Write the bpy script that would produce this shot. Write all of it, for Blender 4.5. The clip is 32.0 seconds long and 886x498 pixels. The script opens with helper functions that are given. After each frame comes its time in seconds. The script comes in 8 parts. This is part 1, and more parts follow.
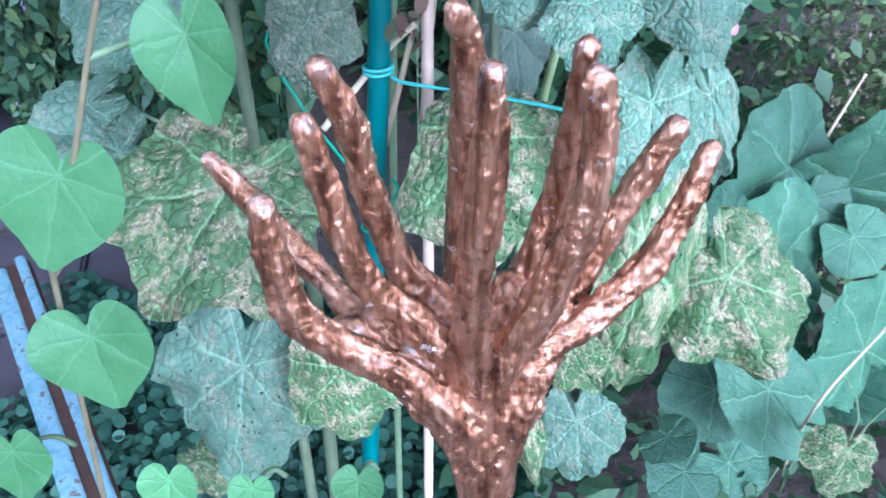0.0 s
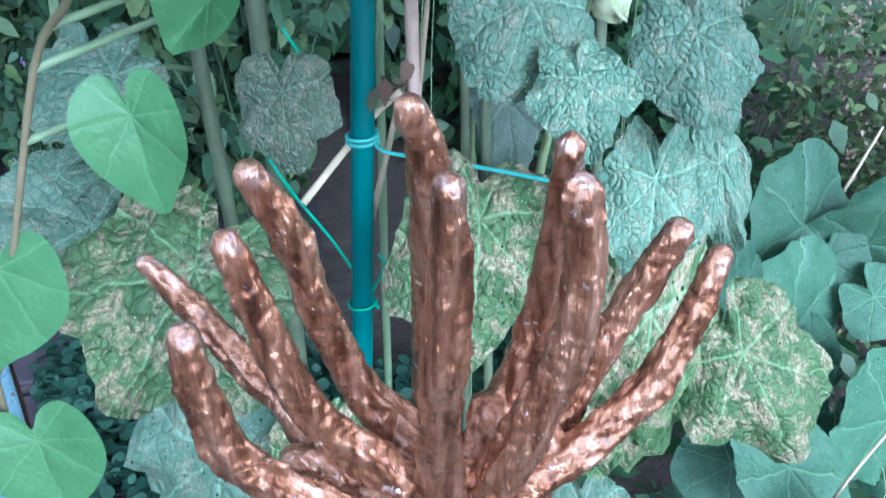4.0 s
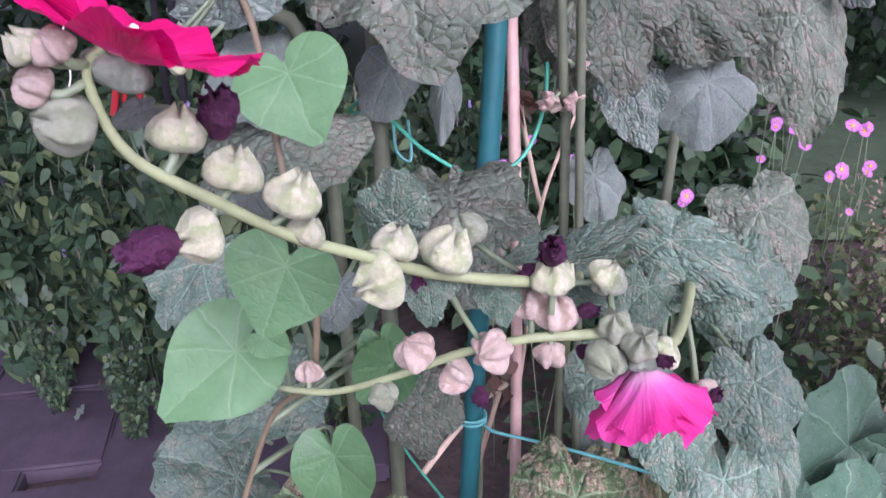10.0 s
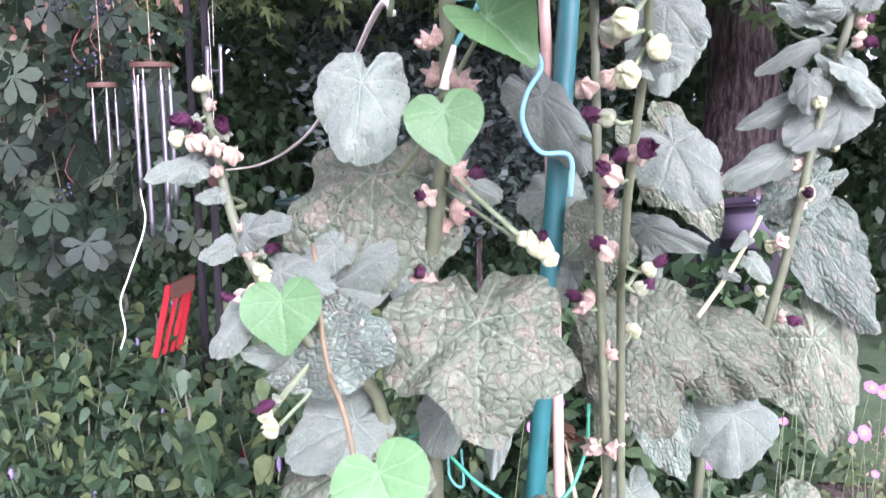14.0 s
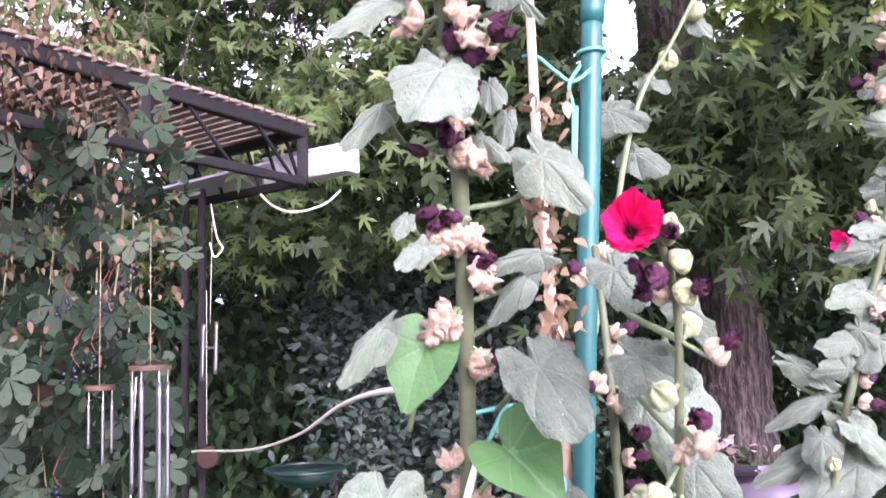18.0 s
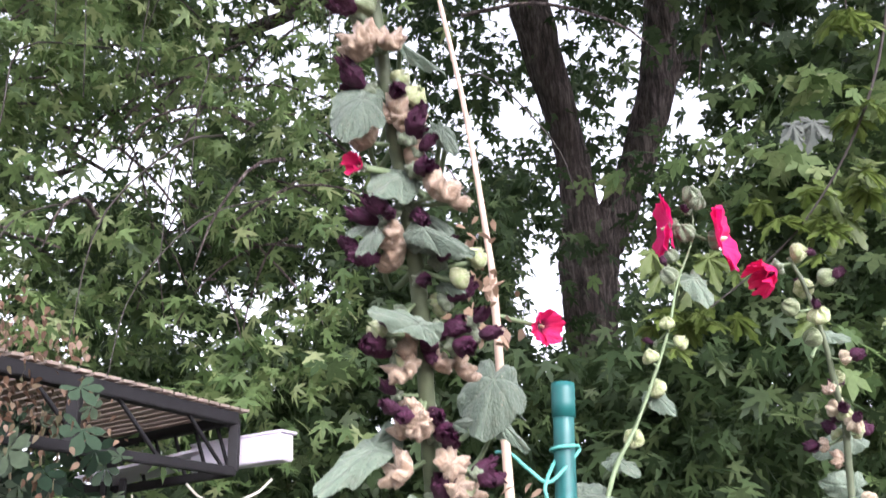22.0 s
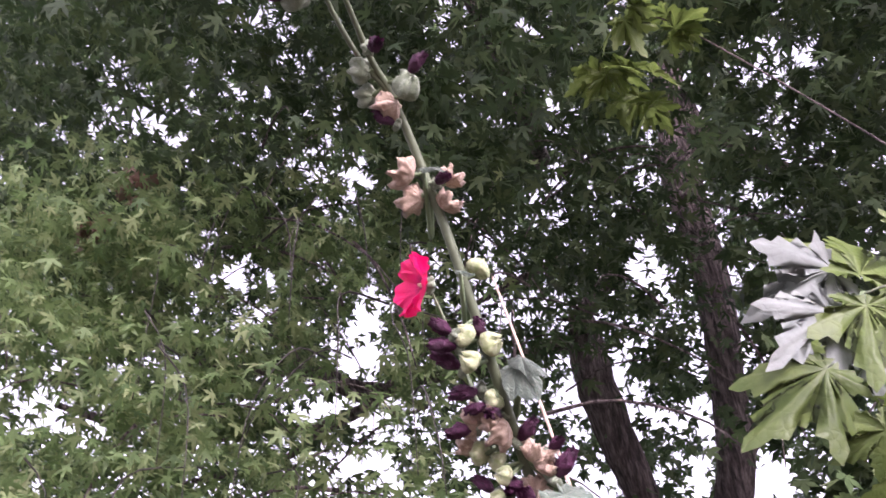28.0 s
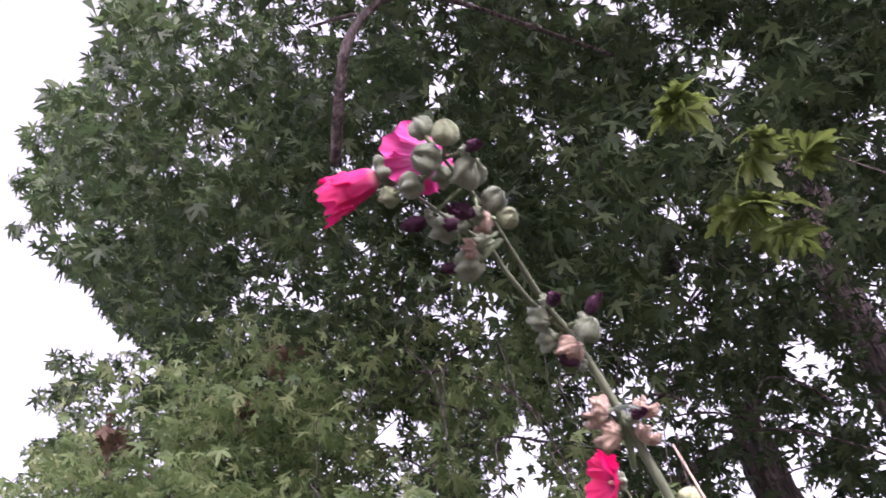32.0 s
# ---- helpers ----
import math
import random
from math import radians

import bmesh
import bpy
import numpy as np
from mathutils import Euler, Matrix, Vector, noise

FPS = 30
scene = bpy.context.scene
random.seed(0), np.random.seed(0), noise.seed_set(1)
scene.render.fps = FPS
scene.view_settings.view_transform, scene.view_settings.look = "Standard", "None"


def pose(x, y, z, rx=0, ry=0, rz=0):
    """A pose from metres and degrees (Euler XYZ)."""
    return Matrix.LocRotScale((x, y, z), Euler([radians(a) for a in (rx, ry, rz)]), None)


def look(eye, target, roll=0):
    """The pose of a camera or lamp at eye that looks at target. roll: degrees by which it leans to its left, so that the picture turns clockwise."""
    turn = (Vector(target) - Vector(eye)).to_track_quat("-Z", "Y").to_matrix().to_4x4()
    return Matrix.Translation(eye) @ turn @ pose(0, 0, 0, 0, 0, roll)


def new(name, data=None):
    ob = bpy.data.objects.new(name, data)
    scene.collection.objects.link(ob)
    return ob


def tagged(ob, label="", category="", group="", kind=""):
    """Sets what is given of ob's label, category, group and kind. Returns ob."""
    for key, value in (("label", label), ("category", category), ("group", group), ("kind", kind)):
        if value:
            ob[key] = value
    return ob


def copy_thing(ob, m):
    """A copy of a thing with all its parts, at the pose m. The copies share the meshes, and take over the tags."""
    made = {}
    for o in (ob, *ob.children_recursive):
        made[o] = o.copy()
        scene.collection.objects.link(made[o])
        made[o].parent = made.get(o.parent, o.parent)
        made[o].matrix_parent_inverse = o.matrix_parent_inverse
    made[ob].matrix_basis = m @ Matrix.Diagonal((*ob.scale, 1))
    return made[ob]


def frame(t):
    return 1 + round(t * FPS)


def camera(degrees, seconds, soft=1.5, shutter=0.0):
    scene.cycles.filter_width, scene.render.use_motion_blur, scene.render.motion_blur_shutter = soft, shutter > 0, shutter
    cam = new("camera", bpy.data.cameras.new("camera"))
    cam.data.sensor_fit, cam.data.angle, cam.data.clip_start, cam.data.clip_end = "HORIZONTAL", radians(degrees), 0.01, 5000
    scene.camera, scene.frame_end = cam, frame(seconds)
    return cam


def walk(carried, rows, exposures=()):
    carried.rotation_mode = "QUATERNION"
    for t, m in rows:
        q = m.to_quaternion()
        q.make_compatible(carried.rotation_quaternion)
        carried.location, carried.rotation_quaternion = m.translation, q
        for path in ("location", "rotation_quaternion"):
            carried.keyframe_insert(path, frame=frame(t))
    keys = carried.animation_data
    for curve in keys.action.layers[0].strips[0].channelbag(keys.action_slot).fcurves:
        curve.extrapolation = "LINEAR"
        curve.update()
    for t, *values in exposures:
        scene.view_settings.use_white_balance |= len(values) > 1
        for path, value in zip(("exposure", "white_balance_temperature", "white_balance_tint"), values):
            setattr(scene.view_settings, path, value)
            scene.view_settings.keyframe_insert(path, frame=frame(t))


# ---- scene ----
cam = camera(52.9, 32.0, shutter=0.5)
METRES, EYE, TILT, LEAN, TURN = 1.15, 1.15, -34.6, 0.0, 0.0
ROWS = [
    (0.0, 0.0, 0.0, 0.0, 0.0, 0.0, -0.0),
    (0.5, 0.0039, 0.0121, -0.0025, 1.86, -0.3, -0.74),
    (1.0, 0.0142, 0.0238, -0.0057, 1.94, -0.62, -0.54),
    (1.5, 0.0211, 0.0328, -0.0026, 1.56, -0.61, -0.07),
    (2.0, 0.023, 0.0426, -0.0027, 1.45, -0.6, 0.08),
    (2.5, 0.0227, 0.0552, -0.0024, 1.22, -0.73, 0.19),
    (3.0, 0.0217, 0.06, 0.0077, 0.97, -0.69, 0.18),
    (3.5, 0.0189, 0.0553, 0.0175, 0.8, 1.01, 0.3),
    (5.5, 0.0007, 0.0138, 0.0393, 0.9, 4.71, 0.21),
    (6.0, -0.0054, 0.0039, 0.0424, 0.96, 5.24, -0.08),
    (6.5, -0.0082, -0.0081, 0.0498, 1.05, 6.17, -0.07),
    (7.0, -0.013, -0.0215, 0.0571, 1.36, 7.06, -0.1),
    (7.5, -0.0151, -0.0369, 0.0666, 1.63, 7.99, -0.16),
    (8.0, -0.0173, -0.0527, 0.0759, 1.46, 9.17, -0.11),
    (8.5, -0.0219, -0.0697, 0.0865, 1.77, 10.75, 0.06),
    (9.0, -0.027, -0.0813, 0.096, 2.29, 11.45, -0.26),
    (9.5, -0.0296, -0.0898, 0.1021, 2.5, 11.96, -0.51),
    (10.0, -0.0319, -0.0984, 0.1068, 3.0, 12.45, -0.4),
    (10.5, -0.0343, -0.1074, 0.1154, 3.32, 13.33, -0.67),
    (11.0, -0.0342, -0.1145, 0.1228, 3.52, 14.33, -0.52),
    (11.5, -0.0347, -0.1296, 0.1312, 3.4, 16.24, -0.46),
    (12.0, -0.0391, -0.15, 0.1396, 3.42, 18.5, -0.6),
    (12.5, -0.0456, -0.1668, 0.1503, 3.56, 21.07, -0.99),
    (13.0, -0.0481, -0.1796, 0.1599, 3.57, 23.02, -1.32),
    (13.5, -0.0513, -0.1914, 0.1683, 4.07, 24.25, -1.46),
    (14.0, -0.0556, -0.1997, 0.1762, 3.68, 25.58, -1.67),
    (14.5, -0.057, -0.2118, 0.1895, 3.68, 27.1, -1.45),
    (16.5, -0.0677, -0.2463, 0.2454, 3.49, 34.09, -0.45),
    (17.0, -0.0655, -0.2544, 0.2589, 3.5, 35.77, -0.26),
    (17.5, -0.0693, -0.2597, 0.2713, 3.53, 38.05, -0.29),
    (18.0, -0.077, -0.2676, 0.2837, 3.37, 40.03, -0.46),
    (18.5, -0.0819, -0.2698, 0.3007, 2.93, 41.89, -0.04),
    (19.0, -0.0878, -0.2718, 0.318, 2.08, 43.68, 0.73),
    (19.5, -0.091, -0.2773, 0.3314, 1.35, 46.06, 1.44),
    (20.0, -0.0893, -0.2881, 0.3406, 0.37, 48.24, 2.22),
    (20.5, -0.0893, -0.3014, 0.3482, -0.02, 50.13, 2.78),
    (21.0, -0.0914, -0.3141, 0.3526, -0.13, 51.85, 3.07),
    (21.5, -0.1006, -0.3278, 0.3601, -0.08, 53.78, 3.04),
    (22.0, -0.1095, -0.3439, 0.3703, 0.03, 55.49, 3.03),
    (22.5, -0.1179, -0.3634, 0.3697, 0.2, 57.52, 3.03),
    (23.0, -0.1244, -0.3827, 0.3748, 0.08, 59.74, 3.29),
    (23.5, -0.1297, -0.3983, 0.3782, 0.57, 62.08, 3.56),
    (24.0, -0.1386, -0.4151, 0.379, 0.86, 63.86, 3.34),
    (24.5, -0.1466, -0.4262, 0.3816, 0.89, 64.94, 3.12),
    (25.0, -0.1554, -0.4441, 0.377, 1.9, 66.56, 2.84),
    (25.5, -0.1608, -0.464, 0.3745, 2.21, 69.31, 3.09),
    (27.5, -0.1764, -0.4983, 0.3694, 2.76, 77.53, 1.96),
    (28.0, -0.1816, -0.5091, 0.3655, 4.53, 78.68, 0.74),
    (28.5, -0.1856, -0.5218, 0.3581, 6.21, 79.34, -0.02),
    (29.0, -0.1847, -0.5339, 0.3528, 7.62, 80.53, -0.59),
    (29.5, -0.1849, -0.5512, 0.3481, 8.39, 81.95, -1.56),
    (30.0, -0.1865, -0.568, 0.3458, 9.81, 83.27, -2.79),
    (30.5, -0.1918, -0.5658, 0.3498, 11.78, 84.04, -3.67),
    (31.0, -0.1888, -0.562, 0.3569, 13.09, 84.13, -4.57),
    (31.5, -0.1866, -0.5751, 0.3589, 13.67, 85.19, -5.03),
    (32.0, -0.2046, -0.5965, 0.356, 14.75, 86, -6.17),
]
walk(cam, [(t, pose(0, 0, EYE, TILT, LEAN, TURN) @ pose(METRES * x, METRES * y, METRES * z, 90 + pitch, roll, yaw)) for t, x, y, z, yaw, pitch, roll in ROWS],
     exposures=[(0, 2.03, 4500, 15), (3.5, 1.88, 4500, 8), (6, 1.71, 4740, 14), (7, 1.6, 5120, 34), (8, 1.33, 5400, 50), (9, 1.32, 5520, 52), (11, 1.65, 5520, 52), (12, 1.82, 5570, 46), (14, 2.52, 5750, 45), (17, 2.64, 6000, 46), (20, 2.44, 6000, 27), (23, 2.15, 6150, 21), (25, 2.11, 6200, 24), (28, 2.4, 6150, 42), (32, 2.19, 6100, 46)])

# ---- world and light: a bright overcast sky, thin sun behind the camera ----
world = bpy.data.worlds.new("sky")
scene.world = world
world.use_nodes = True
wt = world.node_tree
bg = wt.nodes["Background"]
sky = wt.nodes.new("ShaderNodeTexSky")
sky.sky_type, sky.sun_disc = "NISHITA", False
sky.sun_elevation, sky.sun_rotation = radians(33), radians(153)
sky.air_density, sky.dust_density = 1.0, 4.0
grey = wt.nodes.new("ShaderNodeHueSaturation")
grey.inputs["Saturation"].default_value = 0.18
wt.links.new(sky.outputs[0], grey.inputs["Color"])
wt.links.new(grey.outputs[0], bg.inputs[0])
bg.inputs[1].default_value = 0.15
sun = new("sun", bpy.data.lights.new("sun", "SUN"))
sun.data.energy, sun.data.angle, sun.data.color = 0.7, radians(30), (1.0, 0.96, 0.9)
sun.matrix_world = look((0, 0, 6), (-1.3, 2.6, 4.1))


# ---- materials ----
def mat(name):
    m = bpy.data.materials.new(name)
    m.use_nodes = True
    return m, m.node_tree, m.node_tree.nodes["Principled BSDF"]


def nd(nt, kind, **inputs):
    n = nt.nodes.new("ShaderNode" + kind)
    for k, v in inputs.items():
        s = n.inputs[int(k[1:])] if k[0] == "i" and k[1:].isdigit() else n.inputs[k]
        if isinstance(v, bpy.types.NodeSocket):
            nt.links.new(v, s)
        else:
            s.default_value = v
    return n


def mth(nt, op, a, b=0.0):
    n = nd(nt, "Math", i0=a, i1=b)
    n.operation = op
    return n.outputs[0]


def ramp(nt, fac, *stops):
    n = nd(nt, "ValToRGB", Fac=fac)
    e = n.color_ramp.elements
    while len(e) < len(stops):
        e.new(0.5)
    for el, (p, c) in zip(e, stops):
        el.position, el.color = p, (*c, 1) if len(c) == 3 else c
    return n.outputs[0]


def mixc(nt, fac, a, b, mode="MIX"):
    n = nt.nodes.new("ShaderNodeMix")
    n.data_type, n.blend_type = "RGBA", mode
    for s, v in ((n.inputs[0], fac), (n.inputs[6], a), (n.inputs[7], b)):
        if isinstance(v, bpy.types.NodeSocket):
            nt.links.new(v, s)
        else:
            s.default_value = v if isinstance(v, float) else (*v, 1)
    return n.outputs[2]


def objco(nt, kind="Object"):
    return nd(nt, "TexCoord").outputs[kind]


def noise_tex(nt, co, scale, detail=4.0, rough=0.6):
    return nd(nt, "TexNoise", Vector=co, Scale=scale, Detail=detail, Roughness=rough)


def bump(nt, h, strength, dist, normal=None):
    n = nd(nt, "Bump", Height=h, Strength=strength, Distance=dist)
    if normal:
        nt.links.new(normal, n.inputs["Normal"])
    return n.outputs[0]


def rnd(nt):
    return nd(nt, "ObjectInfo").outputs["Random"]


def add_translucent(m, nt, bsdf, colour, share):
    """Leaves let some light through."""
    tr = nd(nt, "BsdfTranslucent")
    if isinstance(colour, bpy.types.NodeSocket):
        nt.links.new(colour, tr.inputs["Color"])
    else:
        tr.inputs["Color"].default_value = (*colour, 1)
    mx = nd(nt, "MixShader", Fac=share)
    nt.links.new(bsdf.outputs[0], mx.inputs[1])
    nt.links.new(tr.outputs[0], mx.inputs[2])
    nt.links.new(mx.outputs[0], nt.nodes["Material Output"].inputs[0])
    return mx


def plain(name, colour, rough=0.6, metal=0.0, vary=0.25, scale=40.0, bumps=0.0, translucent=0.0, space="Object"):
    m, nt, b = mat(name)
    co = objco(nt, space)
    n = noise_tex(nt, co, scale)
    n2 = noise_tex(nt, co, scale * 0.13, 2.0)
    f = mth(nt, "ADD", mth(nt, "MULTIPLY", n.outputs[0], 0.6), mth(nt, "MULTIPLY", n2.outputs[0], 0.4))
    c = ramp(nt, f, (0.3, [v * (1 - vary) for v in colour]), (0.7, [min(1, v * (1 + vary)) for v in colour]))
    b.inputs["Roughness"].default_value, b.inputs["Metallic"].default_value = rough, metal
    nt.links.new(c, b.inputs["Base Color"])
    if bumps:
        nt.links.new(bump(nt, n.outputs[0], 0.7, bumps), b.inputs["Normal"])
    if translucent:
        add_translucent(m, nt, b, c, translucent)
    return m


def leaf_material(name, low, high, vein, rust, rust_amount, holes, veins=7.0, crinkle=1.0, translucent=0.2, rough=0.55, sheen=0.0, rings=0.4, relief=0.2, pucker=0.009, dark=0.3):
    """A leaf that lies in its own xy plane, petiole at the origin and tip along x."""
    m, nt, b = mat(name)
    co = objco(nt)
    shift = nd(nt, "VectorMath", i0=co)
    shift.operation = "ADD"
    r = rnd(nt)
    nt.links.new(nd(nt, "CombineXYZ", X=mth(nt, "MULTIPLY", r, 37.0), Y=mth(nt, "MULTIPLY", r, 11.0)).outputs[0], shift.inputs[1])
    p = shift.outputs[0]
    xyz = nd(nt, "SeparateXYZ", Vector=co)
    ang = mth(nt, "ADD", mth(nt, "ARCTAN2", xyz.outputs[1], xyz.outputs[0]), mth(nt, "MULTIPLY", mth(nt, "SUBTRACT", noise_tex(nt, p, 3.0, 2.0).outputs[0], 0.5), 0.35))
    rad = mth(nt, "SQRT", mth(nt, "ADD", mth(nt, "MULTIPLY", xyz.outputs[0], xyz.outputs[0]), mth(nt, "MULTIPLY", xyz.outputs[1], xyz.outputs[1])))
    cell = mth(nt, "ABSOLUTE", mth(nt, "SUBTRACT", mth(nt, "FRACT", mth(nt, "ADD", mth(nt, "MULTIPLY", ang, veins / 6.2832), 0.5)), 0.5))
    away = mth(nt, "MULTIPLY", mth(nt, "MULTIPLY", cell, rad), 6.2832 / veins)
    v1 = nd(nt, "MapRange", Value=away, i1=0.004, i2=0.016, i3=1.0, i4=0.0).outputs[0]
    # side veins: rings bent along the main ones
    side = mth(nt, "ADD", mth(nt, "MULTIPLY", rad, 5.5), mth(nt, "MULTIPLY", cell, -4.5))
    sv = mth(nt, "ABSOLUTE", mth(nt, "SUBTRACT", mth(nt, "FRACT", side), 0.5))
    v2 = nd(nt, "MapRange", Value=sv, i1=0.0, i2=0.07, i3=rings, i4=0.0).outputs[0]
    vv = mth(nt, "MAXIMUM", v1, v2)
    # the net of small veins, between which the blade bulges
    warp = nd(nt, "VectorMath", i0=p, i1=nd(nt, "VectorMath", i0=noise_tex(nt, p, 6.0, 2.0).outputs[1], i1=(0.09, 0.09, 0.09)).outputs[0])
    warp.operation = "ADD"
    warp.inputs[1].links[0].from_node.operation = "MULTIPLY"
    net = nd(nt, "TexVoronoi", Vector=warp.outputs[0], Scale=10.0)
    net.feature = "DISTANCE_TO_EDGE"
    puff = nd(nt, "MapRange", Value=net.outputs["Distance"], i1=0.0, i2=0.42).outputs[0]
    fine = noise_tex(nt, p, 15.0, 6.0, 0.75)
    big = noise_tex(nt, p, 2.3, 3.0)
    c = ramp(nt, big.outputs[0], (0.3, low), (0.7, high))
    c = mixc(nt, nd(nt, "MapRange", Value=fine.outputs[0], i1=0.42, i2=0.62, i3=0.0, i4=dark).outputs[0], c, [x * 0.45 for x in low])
    # creases of the net darkened: shade between the bulges put into the colour
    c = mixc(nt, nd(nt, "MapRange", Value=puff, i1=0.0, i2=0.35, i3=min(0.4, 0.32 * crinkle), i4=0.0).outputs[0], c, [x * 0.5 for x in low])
    blot = nd(nt, "MapRange", Value=mth(nt, "ADD", mth(nt, "MULTIPLY", noise_tex(nt, p, 4.5, 5.0, 0.7).outputs[0], 0.65), mth(nt, "MULTIPLY", fine.outputs[0], 0.35)), i1=0.52 - 0.06 * rust_amount, i2=0.60 - 0.05 * rust_amount).outputs[0]
    rc = ramp(nt, noise_tex(nt, p, 38.0, 5.0, 0.8).outputs[0], (0.36, [x * 0.4 for x in rust]), (0.46, rust), (0.54, [min(0.8, x * 1.5) for x in rust]), (0.64, [min(0.85, x * 2.3) for x in rust]))
    c = mixc(nt, mth(nt, "MULTIPLY", blot, min(0.9, 1.35 * rust_amount)), c, rc)
    c = mixc(nt, mth(nt, "MULTIPLY", v1, 0.6), c, vein)
    c = mixc(nt, mth(nt, "MULTIPLY", v2, 0.3), c, vein)
    spot = nd(nt, "TexVoronoi", Vector=p, Scale=27.0)
    dots = nd(nt, "MapRange", Value=spot.outputs[0], i1=0.12, i2=0.2, i3=1.0, i4=0.0).outputs[0]
    gate = nd(nt, "MapRange", Value=noise_tex(nt, p, 4.1).outputs[0], i1=0.44, i2=0.54).outputs[0]
    c = mixc(nt, mth(nt, "MULTIPLY", mth(nt, "MULTIPLY", dots, gate), 0.8 if rust_amount else 0.0), c, [min(0.8, x * 1.9) for x in rust])
    shade = nd(nt, "MapRange", Value=mth(nt, "FRACT", mth(nt, "MULTIPLY", r, 17.0)), i3=0.74, i4=1.18).outputs[0]
    tone = nd(nt, "CombineXYZ", X=shade, Y=shade, Z=shade).outputs[0]
    c = mixc(nt, 1.0, c, tone, "MULTIPLY")
    nt.links.new(c, b.inputs["Base Color"])
    b.inputs["Roughness"].default_value = rough
    b.inputs["Specular IOR Level"].default_value = 0.35
    if sheen:
        b.inputs["Sheen Weight"].default_value = sheen
        b.inputs["Sheen Roughness"].default_value = 0.6
    v3 = nd(nt, "MapRange", Value=away, i1=0.0, i2=0.05, i3=1.0, i4=0.0).outputs[0]
    h = mth(nt, "SUBTRACT", mth(nt, "MULTIPLY", mth(nt, "POWER", puff, 0.7), 0.24 * crinkle), mth(nt, "MULTIPLY", mth(nt, "ADD", v3, mth(nt, "MULTIPLY", v2, 0.5)), relief * 0.7))
    h = mth(nt, "ADD", h, mth(nt, "MULTIPLY", fine.outputs[0], 0.09 * crinkle))
    nt.links.new(bump(nt, h, 1.0, pucker), b.inputs["Normal"])
    mx = add_translucent(m, nt, b, c, translucent)
    if holes:
        hv = nd(nt, "TexVoronoi", Vector=p, Scale=13.0)
        hole = mth(nt, "MULTIPLY", mth(nt, "LESS_THAN", hv.outputs[0], 0.14), mth(nt, "GREATER_THAN", noise_tex(nt, p, 1.9).outputs[0], 0.55 - 0.1 * holes))
        tr = nd(nt, "BsdfTransparent")
        m2 = nd(nt, "MixShader", Fac=hole)
        nt.links.new(mx.outputs[0], m2.inputs[1])
        nt.links.new(tr.outputs[0], m2.inputs[2])
        nt.links.new(m2.outputs[0], nt.nodes["Material Output"].inputs[0])
    return m


def foliage(name, colours, translucent=0.35, rough=0.5):
    """Many joined leaves, each of its own shade."""
    m, nt, b = mat(name)
    isl = nd(nt, "NewGeometry").outputs["Random Per Island"]
    c = ramp(nt, isl, *[(i / (len(colours) - 1), k) for i, k in enumerate(colours)])
    n = noise_tex(nt, objco(nt), 60.0, 3.0)
    c = mixc(nt, 0.35, c, ramp(nt, n.outputs[0], (0.3, (0.25, 0.25, 0.25)), (0.7, (1, 1, 1))), "MULTIPLY")
    nt.links.new(c, b.inputs["Base Color"])
    b.inputs["Roughness"].default_value = rough
    b.inputs["Specular IOR Level"].default_value = 0.3
    add_translucent(m, nt, b, c, translucent)
    return m


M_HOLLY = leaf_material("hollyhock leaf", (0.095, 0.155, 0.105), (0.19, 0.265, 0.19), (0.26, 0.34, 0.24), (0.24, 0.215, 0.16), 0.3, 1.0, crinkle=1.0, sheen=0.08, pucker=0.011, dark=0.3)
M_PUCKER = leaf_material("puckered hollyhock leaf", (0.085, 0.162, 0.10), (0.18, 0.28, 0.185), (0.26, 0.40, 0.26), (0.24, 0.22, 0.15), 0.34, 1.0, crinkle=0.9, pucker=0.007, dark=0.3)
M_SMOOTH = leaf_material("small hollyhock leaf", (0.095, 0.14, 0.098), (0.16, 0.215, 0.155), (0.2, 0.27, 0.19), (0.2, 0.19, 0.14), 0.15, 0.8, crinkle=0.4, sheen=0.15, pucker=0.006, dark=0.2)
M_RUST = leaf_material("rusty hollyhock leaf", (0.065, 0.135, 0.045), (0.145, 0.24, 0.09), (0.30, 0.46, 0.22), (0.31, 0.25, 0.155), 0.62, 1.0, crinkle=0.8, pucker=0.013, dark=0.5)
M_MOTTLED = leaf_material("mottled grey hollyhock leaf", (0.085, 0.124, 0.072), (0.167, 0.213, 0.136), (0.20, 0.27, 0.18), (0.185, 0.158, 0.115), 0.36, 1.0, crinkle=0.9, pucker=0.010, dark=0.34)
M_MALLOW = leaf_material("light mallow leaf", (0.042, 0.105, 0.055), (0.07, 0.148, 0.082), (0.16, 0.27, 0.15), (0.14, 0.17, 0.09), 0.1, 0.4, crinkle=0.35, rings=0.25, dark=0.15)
# darker, bluish mallow leaf; shade on the low leaves is put into it
M_MALLOW_SHADED = leaf_material("mallow leaf", (0.03, 0.085, 0.045), (0.065, 0.14, 0.08), (0.15, 0.25, 0.14), (0.14, 0.17, 0.09), 0.1, 0.4, crinkle=0.4)
M_HEART = leaf_material("morning glory leaf", (0.066, 0.165, 0.056), (0.095, 0.212, 0.08), (0.13, 0.255, 0.11), (0.2, 0.3, 0.06), 0.0, 0.0, veins=8.0, crinkle=0.12, translucent=0.25, rough=0.5, rings=0.15, relief=0.06, dark=0.05)
M_STEM = plain("green stem", (0.08, 0.10, 0.052), 0.6, 0, 0.3, 60, 0.0006)
M_PALESTEM = plain("pale green stem", (0.22, 0.27, 0.12), 0.6, 0, 0.3, 60, 0.0006)
M_PETIOLE = plain("leaf stalk", (0.13, 0.18, 0.09), 0.6, 0, 0.3, 60)
